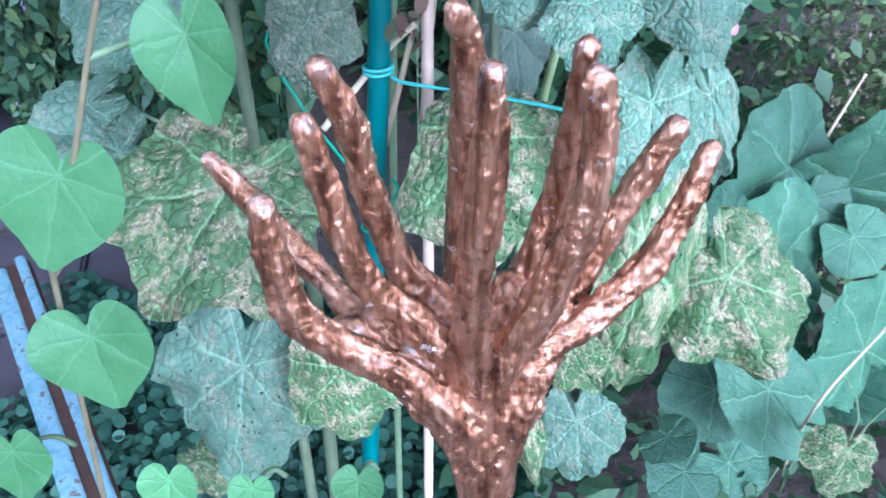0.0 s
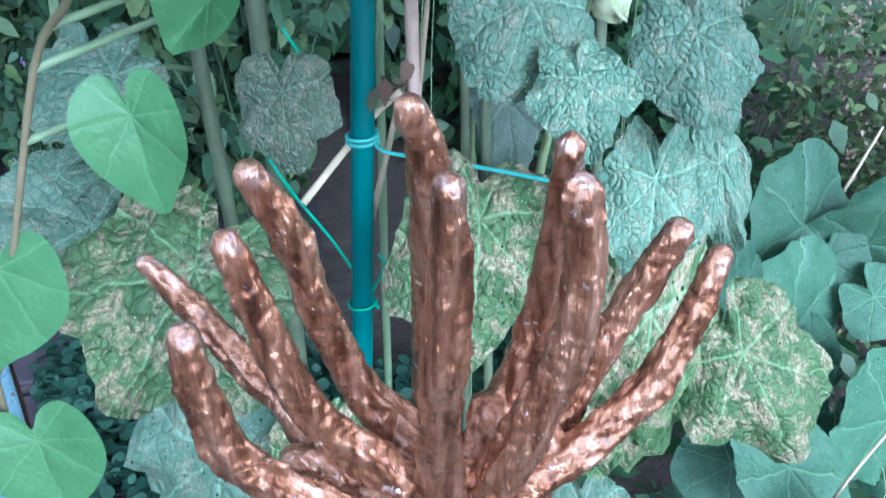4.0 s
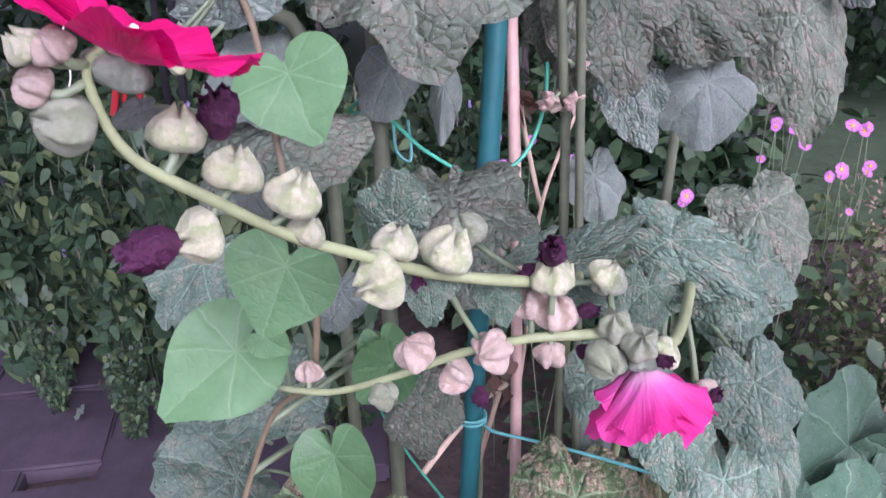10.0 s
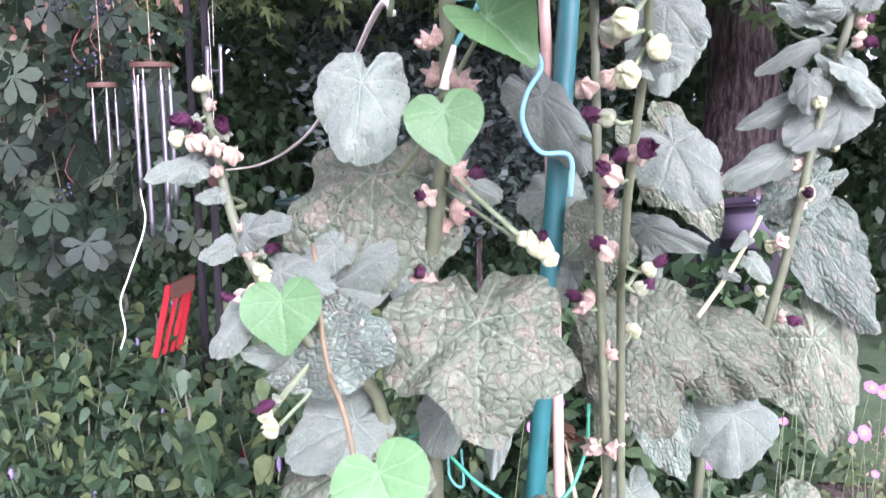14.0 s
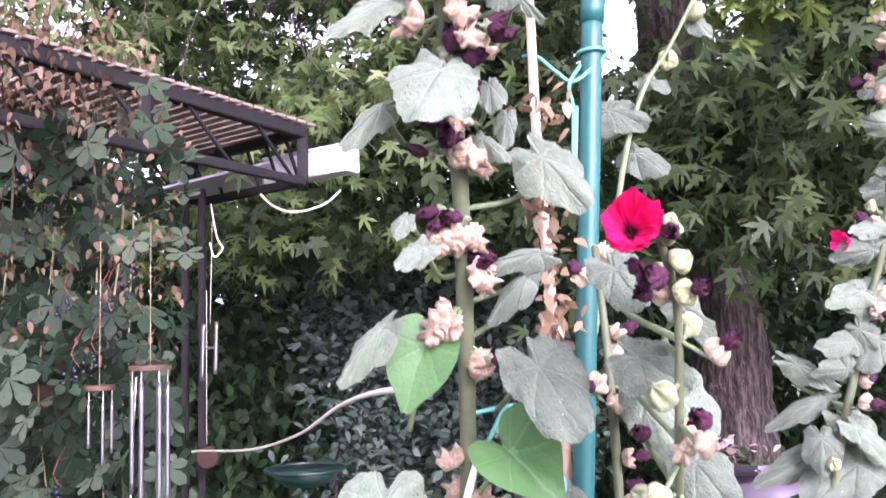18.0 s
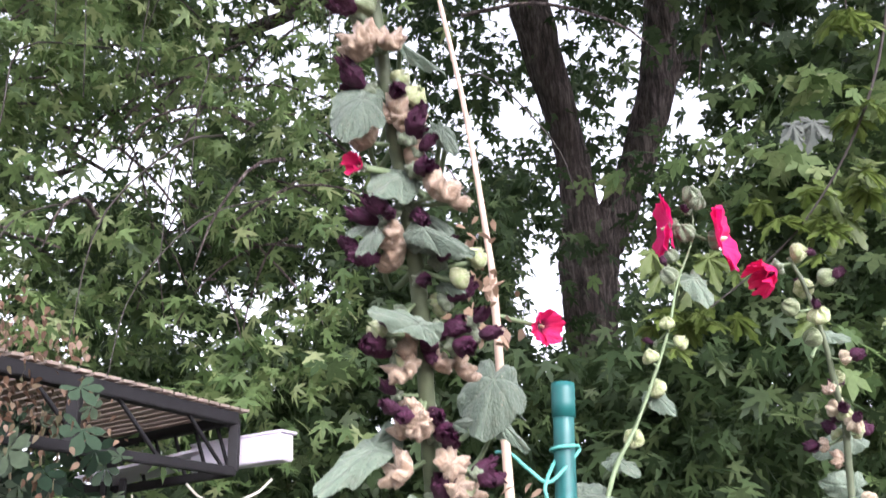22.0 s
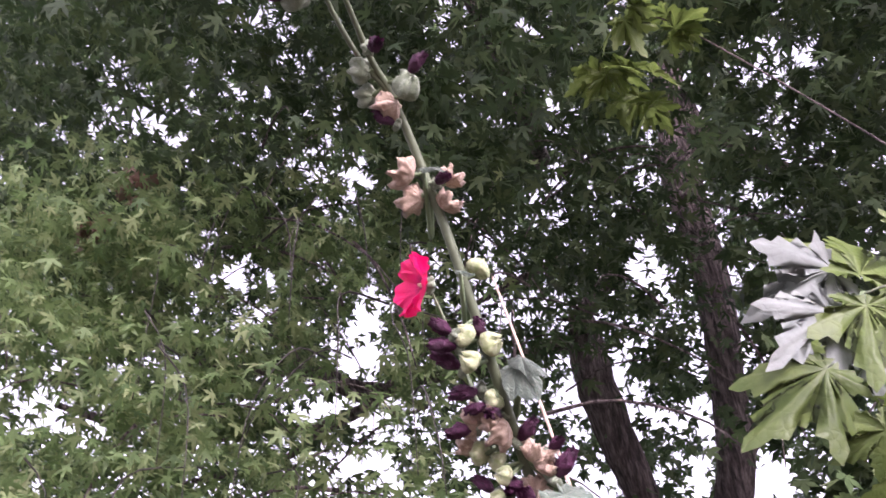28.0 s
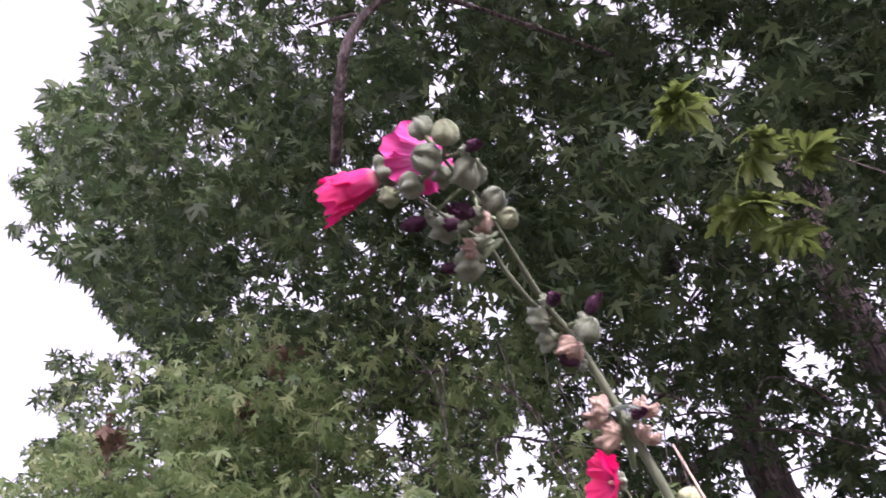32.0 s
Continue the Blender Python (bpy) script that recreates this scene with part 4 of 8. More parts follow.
hQ.leaf((0.071, 0.480, 1.116), (0.119, 0.450, 1.094), PUCKER, 3, wide=0.53)
hQ.leaf((0.103, 0.500, 1.091), (0.122, 0.470, 1.070), PUCKER, 0, wide=0.69)
hQ.leaf((0.054, 0.450, 1.098), (0.054, 0.430, 1.077), PUCKER, 1, wide=0.81)
hQ.leaf((-0.009, 0.420, 1.138), (-0.030, 0.410, 1.128), PUCKER, 2, wide=0.37)
hQ.leaf((0.007, 0.440, 1.120), (0.043, 0.430, 1.145), PUCKER, 3, wide=0.37)
hQ.leaf((0.013, 0.420, 1.108), (0.034, 0.410, 1.103), PUCKER, 0, wide=0.44)
hQ.leaf((-0.077, 0.320, 1.187), (-0.074, 0.315, 1.211), PUCKER, 1, wide=0.78)
hQ.leaf((-0.065, 0.340, 1.154), (-0.062, 0.330, 1.133), PUCKER, 2, wide=0.66)
hQ.leaf((-0.033, 0.370, 1.135), (-0.031, 0.360, 1.120), PUCKER, 3, wide=0.81)
hQ.leaf((-0.130, 0.300, 1.209), (-0.122, 0.295, 1.198), SMALL, 0, wide=0.69)
hQ.leaf((-0.151, 0.260, 1.250), (-0.161, 0.255, 1.247), SMALL, 1, wide=0.56)
hB.leaf((0.071, 0.690, 1.418), (0.115, 0.660, 1.355), MOTTLED, 2, wide=0.56)
hB.leaf((0.079, 0.740, 1.529), (0.082, 0.720, 1.462), SMALL, 3, wide=0.62)
hR.leaf((0.249, 0.880, 0.991), (0.274, 0.830, 0.922), MOTTLED, 2, wide=0.78)
hR.leaf((0.289, 0.950, 1.180), (0.325, 0.910, 1.063), MOTTLED, 2, wide=0.59)
hR.leaf((0.283, 0.960, 1.310), (0.352, 0.920, 1.205), HOLLY, 0, wide=0.47)
hR.leaf((0.296, 0.920, 1.444), (0.238, 0.900, 1.406), SMALL, 0, wide=0.59)
hR.leaf((0.260, 0.930, 1.456), (0.186, 0.910, 1.430), SMALL, 1, wide=0.25)
hR.leaf((0.242, 0.920, 1.396), (0.173, 0.900, 1.373), SMALL, 2, wide=0.37)
hR.leaf((0.284, 0.960, 1.362), (0.220, 0.940, 1.323), HOLLY, 1, wide=0.50)
hR.leaf((0.265, 0.920, 1.515), (0.206, 0.900, 1.492), SMALL, 3, wide=0.22)
hR.leaf((0.293, 0.920, 1.488), (0.333, 0.900, 1.449), SMALL, 0, wide=0.44)
hR.leaf((0.240, 0.920, 1.551), (0.278, 0.900, 1.528), SMALL, 1, wide=0.37)
hL.leaf((-0.201, 0.620, 1.190), (-0.238, 0.590, 1.146), MOTTLED, 2, wide=0.62)
# small leaves up the main stalk
hA.leaf((-0.149, 0.488, 1.810), (-0.182, 0.460, 1.783), SMALL, 0, wide=0.30)
hA.leaf((-0.115, 0.488, 1.762), (-0.134, 0.460, 1.731), SMALL, 1, wide=0.83)
hA.leaf((-0.158, 0.521, 1.747), (-0.182, 0.500, 1.725), SMALL, 2, wide=0.36)
hA.leaf((-0.165, 0.551, 1.598), (-0.192, 0.530, 1.567), SMALL, 3, wide=0.32)
hA.leaf((-0.057, 0.535, 1.570), (-0.032, 0.500, 1.531), SMALL, 0, wide=0.61)
hA.leaf((-0.046, 0.591, 1.723), (-0.016, 0.570, 1.685), SMALL, 1, wide=0.58)
hA.leaf((-0.051, 0.591, 1.651), (-0.089, 0.570, 1.648), SMALL, 2, wide=0.29)
hA.leaf((-0.062, 0.594, 1.633), (-0.089, 0.580, 1.605), SMALL, 3, wide=0.32)
hA.leaf((-0.131, 0.511, 1.650), (-0.144, 0.490, 1.637), SMALL, 0, wide=0.50)
hA.leaf((-0.084, 0.541, 1.766), (-0.082, 0.520, 1.746), SMALL, 1, wide=0.50)
hA.leaf((-0.090, 0.541, 1.729), (-0.075, 0.520, 1.714), SMALL, 2, wide=0.36)
hA.leaf((-0.065, 0.544, 1.863), (-0.075, 0.530, 1.825), SMALL, 3, wide=0.68)
hA.leaf((-0.118, 0.434, 1.874), (-0.147, 0.420, 1.882), SMALL, 0, wide=0.36)
hA.leaf((-0.063, 0.554, 1.836), (-0.044, 0.540, 1.814), SMALL, 1, wide=0.25)
hA.leaf((-0.072, 0.554, 1.746), (-0.075, 0.540, 1.726), SMALL, 2, wide=0.43)
hA.leaf((-0.142, 0.514, 1.672), (-0.147, 0.500, 1.661), SMALL, 3, wide=0.50)
hA.leaf((-0.112, 0.434, 1.927), (-0.084, 0.420, 1.917), SMALL, 0, wide=0.32)
hA.leaf((-0.126, 0.414, 1.965), (-0.145, 0.400, 1.951), SMALL, 1, wide=0.79)
hA.leaf((-0.114, 0.414, 1.928), (-0.090, 0.400, 1.915), SMALL, 2, wide=0.36)
hA.leaf((-0.149, 0.384, 2.001), (-0.161, 0.370, 1.978), SMALL, 3, wide=0.65)
hA.leaf((-0.100, 0.414, 1.996), (-0.092, 0.400, 1.974), SMALL, 0, wide=0.29)
hA.leaf((-0.143, 0.414, 1.926), (-0.154, 0.400, 1.911), SMALL, 1, wide=0.32)
hA.leaf((-0.102, 0.444, 1.903), (-0.092, 0.430, 1.897), SMALL, 2, wide=0.29)
hA.leaf((-0.098, 0.494, 1.824), (-0.090, 0.480, 1.827), SMALL, 3, wide=0.43)
hA.leaf((-0.140, 0.324, 2.131), (-0.126, 0.310, 2.106), SMALL, 0, wide=0.72)
hA.leaf((-0.149, 0.394, 2.012), (-0.165, 0.380, 1.991), SMALL, 1, wide=0.65)
hA.leaf((-0.097, 0.414, 1.989), (-0.113, 0.400, 1.997), SMALL, 2, wide=0.29)
hA.leaf((-0.114, 0.434, 1.944), (-0.092, 0.420, 1.927), SMALL, 3, wide=0.50)
hA.leaf((-0.145, 0.434, 1.941), (-0.160, 0.420, 1.930), SMALL, 0, wide=0.36)
hA.leaf((-0.125, 0.397, 2.048), (-0.096, 0.390, 2.026), NARROW, 1, wide=0.36)
hA.leaf((-0.162, 0.264, 2.207), (-0.149, 0.250, 2.189), SMALL, 2, wide=0.36)
hA.leaf((-0.165, 0.274, 2.206), (-0.154, 0.260, 2.181), SMALL, 3, wide=0.58)
hA.leaf((-0.220, 0.172, 2.312), (-0.206, 0.165, 2.305), NARROW, 0, wide=0.36)
hA.leaf((-0.200, 0.212, 2.247), (-0.190, 0.205, 2.238), NARROW, 1, wide=0.36)

hB.leaf((0.003, 0.500, 1.576), (0.031, 0.480, 1.560), HOLLY, 1)
hB.leaf((0.021, 0.500, 1.484), (0.038, 0.470, 1.481), HOLLY, 2)
hB.leaf((0.016, 0.560, 1.547), (0.032, 0.540, 1.524), HOLLY, 3)
hB.leaf((-0.009, 0.500, 1.632), (0.005, 0.480, 1.608), HOLLY, 4)
hB.leaf((0.028, 0.480, 1.607), (0.041, 0.460, 1.588), NARROW, 0)
hB.leaf((0.035, 0.500, 1.510), (0.054, 0.480, 1.488), HOLLY, 5)
hB.leaf((0.051, 0.550, 1.421), (0.068, 0.520, 1.385), HOLLY, 1)

hR.leaf((0.255, 0.900, 1.474), (0.254, 0.881, 1.443), HOLLY, 3, face=(-0.11, -1, -0.46))
hR.leaf((0.291, 0.900, 1.485), (0.314, 0.888, 1.463), HOLLY, 4, face=(0.40, -1, 0.42))
hR.leaf((0.287, 0.900, 1.545), (0.247, 0.888, 1.539), NARROW, 1, face=(0.36, -1, -0.49))
hR.leaf((0.301, 0.900, 1.587), (0.310, 0.888, 1.564), HOLLY, 5, face=(-0.22, -1, -0.38))
hR.leaf((0.295, 0.900, 1.575), (0.254, 0.888, 1.573), NARROW, 2, face=(-0.30, -1, 0.48))
hR.leaf((0.308, 0.900, 1.626), (0.271, 0.888, 1.617), NARROW, 0, face=(0.00, -1, 0.50))
hR.leaf((0.322, 0.900, 1.671), (0.275, 0.888, 1.660), NARROW, 1, face=(0.36, -1, -0.49))
hR.leaf((0.328, 0.910, 1.622), (0.279, 0.898, 1.620), HOLLY, 0, face=(0.00, -1, 0.50))
hR.leaf((0.334, 0.900, 1.699), (0.297, 0.888, 1.693), NARROW, 2, face=(-0.30, -1, 0.48))
hR.leaf((0.319, 0.900, 1.576), (0.296, 0.888, 1.549), HOLLY, 2, face=(-0.30, -1, 0.48))
hR.leaf((0.379, 0.930, 1.868), (0.334, 0.918, 1.851), NARROW, 0, face=(0.00, -1, 0.50))
hR.leaf((0.372, 0.930, 1.810), (0.329, 0.918, 1.814), NARROW, 1, face=(0.36, -1, -0.49))
hR.leaf((0.372, 0.930, 1.791), (0.386, 0.918, 1.781), HOLLY, 3, face=(-0.11, -1, -0.46))
hR.leaf((0.367, 0.930, 1.748), (0.379, 0.918, 1.739), NARROW, 1, face=(0.36, -1, -0.49))
hR.leaf((0.409, 1.000, 2.005), (0.433, 0.988, 1.997), NARROW, 2, face=(-0.30, -1, 0.48))
hR.leaf((0.360, 0.930, 1.742), (0.326, 0.918, 1.735), HOLLY, 5, face=(-0.22, -1, -0.38))

hD.leaf((0.068, 0.780, 1.833), (0.085, 0.760, 1.821), NARROW, 0)
hD.leaf((0.029, 0.760, 1.799), (0.061, 0.740, 1.783), HOLLY, 1)
hD.leaf((0.052, 0.760, 1.757), (0.075, 0.740, 1.740), HOLLY, 2)
hD.leaf((0.121, 0.800, 1.898), (0.134, 0.780, 1.876), NARROW, 1)
hD.leaf((0.189, 0.830, 2.030), (0.197, 0.810, 1.996), NARROW, 2)

hL.leaf((-0.296, 0.580, 1.409), (-0.324, 0.560, 1.403), NARROW, 0)
hL.leaf((-0.278, 0.580, 1.386), (-0.294, 0.570, 1.385), NARROW, 1)
hL.leaf((-0.269, 0.580, 1.349), (-0.289, 0.560, 1.342), NARROW, 2)
hL.leaf((-0.257, 0.570, 1.359), (-0.226, 0.550, 1.371), NARROW, 0)
hL.leaf((-0.232, 0.570, 1.329), (-0.190, 0.550, 1.321), NARROW, 1)
hL.leaf((-0.256, 0.560, 1.301), (-0.279, 0.540, 1.272), NARROW, 2)
hL.leaf((-0.217, 0.580, 1.269), (-0.149, 0.550, 1.287), HOLLY, 0)
hL.leaf((-0.229, 0.580, 1.260), (-0.256, 0.560, 1.268), NARROW, 0)
hL.leaf((-0.184, 0.600, 1.202), (-0.229, 0.560, 1.188), HOLLY, 1)
hL.leaf((-0.210, 0.660, 1.300), (-0.163, 0.640, 1.335), HOLLY, 2)
hL.leaf((-0.204, 0.640, 1.336), (-0.237, 0.620, 1.312), NARROW, 1)

# ---- low mallow leaves at the right of the bed ----
mallow = Plant("mallow", "low mallow with round green leaves", "mallow", [(0.45, 1.0, 0.0), (0.45, 1.0, 0.12)], .006, "mallows")
mallow.leaf((0.541, 1.220, 0.460), (0.455, 1.190, 0.561), BROAD, 0, wide=1.06, face=(0, -0.7, 0.7), foot=(0.54, 1.00, 0.1))
mallow.leaf((0.575, 1.200, 0.418), (0.578, 1.170, 0.344), BROAD, 1, wide=1.06, face=(0, -0.7, 0.7), foot=(0.54, 1.00, 0.1))
mallow.leaf((0.642, 1.220, 0.429), (0.643, 1.190, 0.530), BROAD, 2, wide=1.06, face=(0, -0.7, 0.7), foot=(0.59, 1.00, 0.1))
mallow.leaf((0.502, 1.100, 0.348), (0.415, 1.070, 0.467), BROAD, 0, wide=1.06, face=(0, -0.7, 0.7), foot=(0.48, 1.00, 0.1))
mallow.leaf((0.509, 1.050, 0.361), (0.530, 1.020, 0.296), BROAD, 1, wide=0.75, face=(0, -0.7, 0.7), foot=(0.49, 1.00, 0.1))
mallow.leaf((0.638, 1.150, 0.379), (0.682, 1.120, 0.336), BROAD, 2, wide=1.06, face=(0, -0.7, 0.7), foot=(0.59, 1.00, 0.1))
mallow.leaf((0.593, 0.950, 0.322), (0.525, 0.920, 0.449), BROAD, 0, wide=0.81, face=(0, -0.7, 0.7), foot=(0.55, 1.00, 0.1))
mallow.leaf((0.389, 0.780, 0.408), (0.456, 0.750, 0.321), BROAD, 1, wide=0.62, face=(0, -0.7, 0.7), foot=(0.39, 1.00, 0.1))
mallow.leaf((0.432, 0.660, 0.431), (0.412, 0.630, 0.395), RUST, 2, wide=1.06, face=(0, -0.7, 0.7), foot=(0.43, 1.00, 0.1))
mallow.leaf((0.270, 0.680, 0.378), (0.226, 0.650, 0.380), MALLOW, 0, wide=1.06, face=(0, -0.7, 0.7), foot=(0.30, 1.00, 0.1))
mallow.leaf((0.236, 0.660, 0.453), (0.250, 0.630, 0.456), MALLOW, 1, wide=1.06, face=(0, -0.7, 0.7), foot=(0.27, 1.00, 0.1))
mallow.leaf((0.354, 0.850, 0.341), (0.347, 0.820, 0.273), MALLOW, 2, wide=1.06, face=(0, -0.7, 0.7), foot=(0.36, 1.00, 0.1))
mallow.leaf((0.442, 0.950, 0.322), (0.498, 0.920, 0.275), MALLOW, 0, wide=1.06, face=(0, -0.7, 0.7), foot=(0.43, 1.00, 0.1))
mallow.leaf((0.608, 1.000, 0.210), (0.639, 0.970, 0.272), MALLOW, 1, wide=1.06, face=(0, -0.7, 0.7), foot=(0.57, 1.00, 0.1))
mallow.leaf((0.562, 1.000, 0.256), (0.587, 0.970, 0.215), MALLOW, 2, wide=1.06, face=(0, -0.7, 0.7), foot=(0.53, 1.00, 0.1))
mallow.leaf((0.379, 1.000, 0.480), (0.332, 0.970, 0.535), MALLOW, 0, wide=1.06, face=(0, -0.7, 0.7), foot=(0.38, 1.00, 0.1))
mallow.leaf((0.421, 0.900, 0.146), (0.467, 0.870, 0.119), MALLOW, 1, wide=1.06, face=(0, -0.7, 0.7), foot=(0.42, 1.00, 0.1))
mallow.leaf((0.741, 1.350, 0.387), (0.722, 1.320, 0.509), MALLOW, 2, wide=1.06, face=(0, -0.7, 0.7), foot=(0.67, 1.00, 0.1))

# ---- morning glory vines ----
vine = Plant("morning_glory", "morning glory vine with heart-shaped green leaves", "morning glory",
             [(-0.32, 0.5, 0.0), (-0.252, 0.460, 0.779), (-0.245, 0.460, 0.816), (-0.212, 0.460, 0.909), (-0.178, 0.460, 1.001), (-0.146, 0.440, 1.038), (-0.136, 0.420, 1.070), (-0.134, 0.420, 1.110), (-0.148, 0.440, 1.155), (-0.165, 0.470, 1.241), (-0.183, 0.500, 1.269), (-0.190, 0.550, 1.244), (-0.199, 0.560, 1.275), (-0.213, 0.600, 1.345)],
             [.0022, .002, .002, .0018], material=M_VINE, n=90)
def heart(a, b, v, w):
    vine.leaf(a, b, HEART, v, wide=w, foot=Vector(a) + Vector((0.01, 0.03, -0.09)) if Vector(a).z < 0.72 else None)


heart((-0.227, 0.457, 0.887), (-0.247, 0.440, 0.822), 0, 1.05)
heart((-0.139, 0.460, 0.973), (-0.130, 0.450, 0.916), 2, .8)
heart((-0.230, 0.447, 0.772), (-0.219, 0.430, 0.714), 1, 1.15)
heart((-0.307, 0.440, 0.671), (-0.307, 0.430, 0.622), 0, 1)
heart((-0.182, 0.400, 0.687), (-0.185, 0.390, 0.654), 1, 1)
heart((-0.128, 0.400, 0.679), (-0.132, 0.390, 0.654), 0, 1)
heart((-0.059, 0.420, 0.664), (-0.062, 0.410, 0.634), 2, 1)
heart((-0.133, 0.360, 1.151), (-0.146, 0.345, 1.118), 1, 1.25)
heart((-0.185, 0.430, 1.067), (-0.229, 0.400, 1.036), 0, 0.95)
heart((-0.165, 0.420, 1.082), (-0.149, 0.420, 1.070), 1, 1)
heart((-0.142, 0.440, 1.227), (-0.124, 0.420, 1.191), 0, 1.2)
heart((-0.228, 0.553, 1.310), (-0.222, 0.540, 1.269), 0, 1.2)
heart((-0.107, 0.550, 1.445), (-0.099, 0.535, 1.407), 1, 1.15)
heart((-0.136, 0.580, 1.586), (-0.154, 0.570, 1.535), 2, 0.85)
heart((-0.077, 0.570, 1.509), (-0.040, 0.550, 1.475), 3, 1)
heart((-0.103, 0.500, 1.018), (-0.128, 0.490, 0.992), 3, 1)
heart((-0.108, 0.500, 1.034), (-0.097, 0.500, 0.997), 2, .8)

# ---- leaf shapes for joined foliage ----
def lobes_outline(lobes, shape):
    """Pointed lobes round the petiole: (angle, length) of each, and the half outline of one lobe."""
    out = []
    for ang, s in lobes:
        c, d = math.cos(math.radians(ang)) * s, math.sin(math.radians(ang)) * s
        for x, y in [(x, -y) for x, y in shape] + [(1.0, 0.0)] + shape[::-1]:
            out.append((0.12 + 0.9 * (x * c - y * d), 0.9 * (x * d + y * c)))
    return [(0.0, -0.02)] + out + [(0.0, 0.02)]


def maple_outline():
    return lobes_outline(((-105, 0.42), (-52, 0.82), (0, 1.0), (52, 0.82), (105, 0.42)), [(0.20, 0.055), (0.34, 0.055), (0.47, 0.23), (0.54, 0.09), (0.66, 0.19), (0.73, 0.06), (0.84, 0.09)])


def broad_maple_outline():
    return lobes_outline(((-106, 0.46), (-53, 0.86), (0, 1.0), (53, 0.86), (106, 0.46)), [(0.25, 0.13), (0.39, 0.145), (0.51, 0.28), (0.57, 0.165), (0.69, 0.22), (0.75, 0.095), (0.87, 0.095)])


def small_maple_outline():
    return lobes_outline(((-100, 0.45), (-50, 0.85), (0, 1.0), (50, 0.85), (100, 0.45)), [(0.24, 0.10), (0.55, 0.23)])


def three_lobes():
    return lobes_outline(((-62, 0.75), (0, 1.0), (62, 0.75)), [(0.4, 0.22)])


def far_maple_outline():
    return lobes_outline(((-95, 0.5), (-48, 0.88), (0, 1.0), (48, 0.88), (95, 0.5)), [(0.33, 0.085), (0.52, 0.13)])


def ovate_outline():
    """A pointed, toothed leaf, broad near its stalk."""
    half = [(0.0, 0.03), (0.08, 0.17), (0.2, 0.27), (0.27, 0.25), (0.38, 0.27), (0.45, 0.235), (0.56, 0.225), (0.63, 0.18), (0.74, 0.15), (0.8, 0.105)]
    return half + [(1.0, 0.0)] + [(x, -y) for x, y in half[::-1]]


def oval_outline():
    return [(0, 0), (0.3, 0.26), (0.62, 0.22), (1.0, 0.0), (0.62, -0.22), (0.3, -0.26)]


def palmate_outline(n=5):
    """Leaflets round one point, as creeper has."""
    out = []
    for k in range(n):
        a = (k - (n - 1) / 2) * 0.95
        s = 1.0 - 0.12 * abs(k - (n - 1) / 2)
        for r, w in ((0.05, 0.0), (0.34, -0.36), (0.58, -0.43), (0.84, -0.27), (1.0, 0.0), (0.84, 0.27), (0.58, 0.43), (0.34, 0.36)):
            out.append((r * s * math.cos(a + w), r * s * math.sin(a + w)))
    return out


def leaf_cloud(name, centres, material, parent, seed, size=(0.06, 0.1), outline=None, droop=0.6, label="", spread=1.0, yaw0=None, yaws=None):
    """Joined thin leaves at the given places, hanging at random; yaw0 turns their faces one way."""
    out = np.array([(x - 0.35, y, 0.14 * abs(y) - 0.16 * x * x) for x, y in (outline or small_maple_outline())])
    k, n = len(out), len(centres)
    g = np.random.default_rng(seed)
    yaw = g.uniform(0, 2 * np.pi, n) if yaw0 is None else g.normal(yaw0, 0.7, n)
    if yaws is not None:
        yaw = yaws + g.normal(0, 0.45, n)
    pit = g.normal(droop, 0.45 * spread, n)
    rol = g.normal(0, 0.6 * spread, n)
    s = g.uniform(size[0], size[1], n)
    cy, sy, cp, sp, cr, sr = np.cos(yaw), np.sin(yaw), np.cos(pit), np.sin(pit), np.cos(rol), np.sin(rol)
    R = np.empty((n, 3, 3))
    R[:, 0, 0], R[:, 0, 1], R[:, 0, 2] = cy * cp, cy * sp * sr - sy * cr, cy * sp * cr + sy * sr
    R[:, 1, 0], R[:, 1, 1], R[:, 1, 2] = sy * cp, sy * sp * sr + cy * cr, sy * sp * cr - cy * sr
    R[:, 2, 0], R[:, 2, 1], R[:, 2, 2] = -sp, cp * sr, cp * cr
    v = np.einsum("nij,kj->nki", R, out) * s[:, None, None] + np.asarray(centres)[:, None, :]
    me = bpy.data.meshes.new(name)
    me.vertices.add(n * k)
    me.vertices.foreach_set("co", v.reshape(-1))
    me.loops.add(n * k)
    me.loops.foreach_set("vertex_index", np.arange(n * k))
    me.polygons.add(n)
    me.polygons.foreach_set("loop_start", np.arange(n) * k)
    me.polygons.foreach_set("loop_total", np.full(n, k))
    me.materials.append(material)
    me.update()
    ob = new(name, me)
    if parent:
        ob.parent = parent
    return tagged(ob, label, "", "", "stuff")


def clumps(seed, n, per, box0, box1, r=(0.12, 0.3), keep=None):
    """Leaf places gathered in clumps inside a box."""
    g = np.random.default_rng(seed)
    c = g.uniform(box0, box1, (n, 3))
    if keep is not None:
        c = c[keep(c)]
    rad = g.uniform(r[0], r[1], len(c))
    d = g.normal(0, 1, (len(c), per, 3)) * rad[:, None, None] * np.array([0.6, 0.6, 0.5])
    p = (c[:, None, :] + d).reshape(-1, 3)
    return p


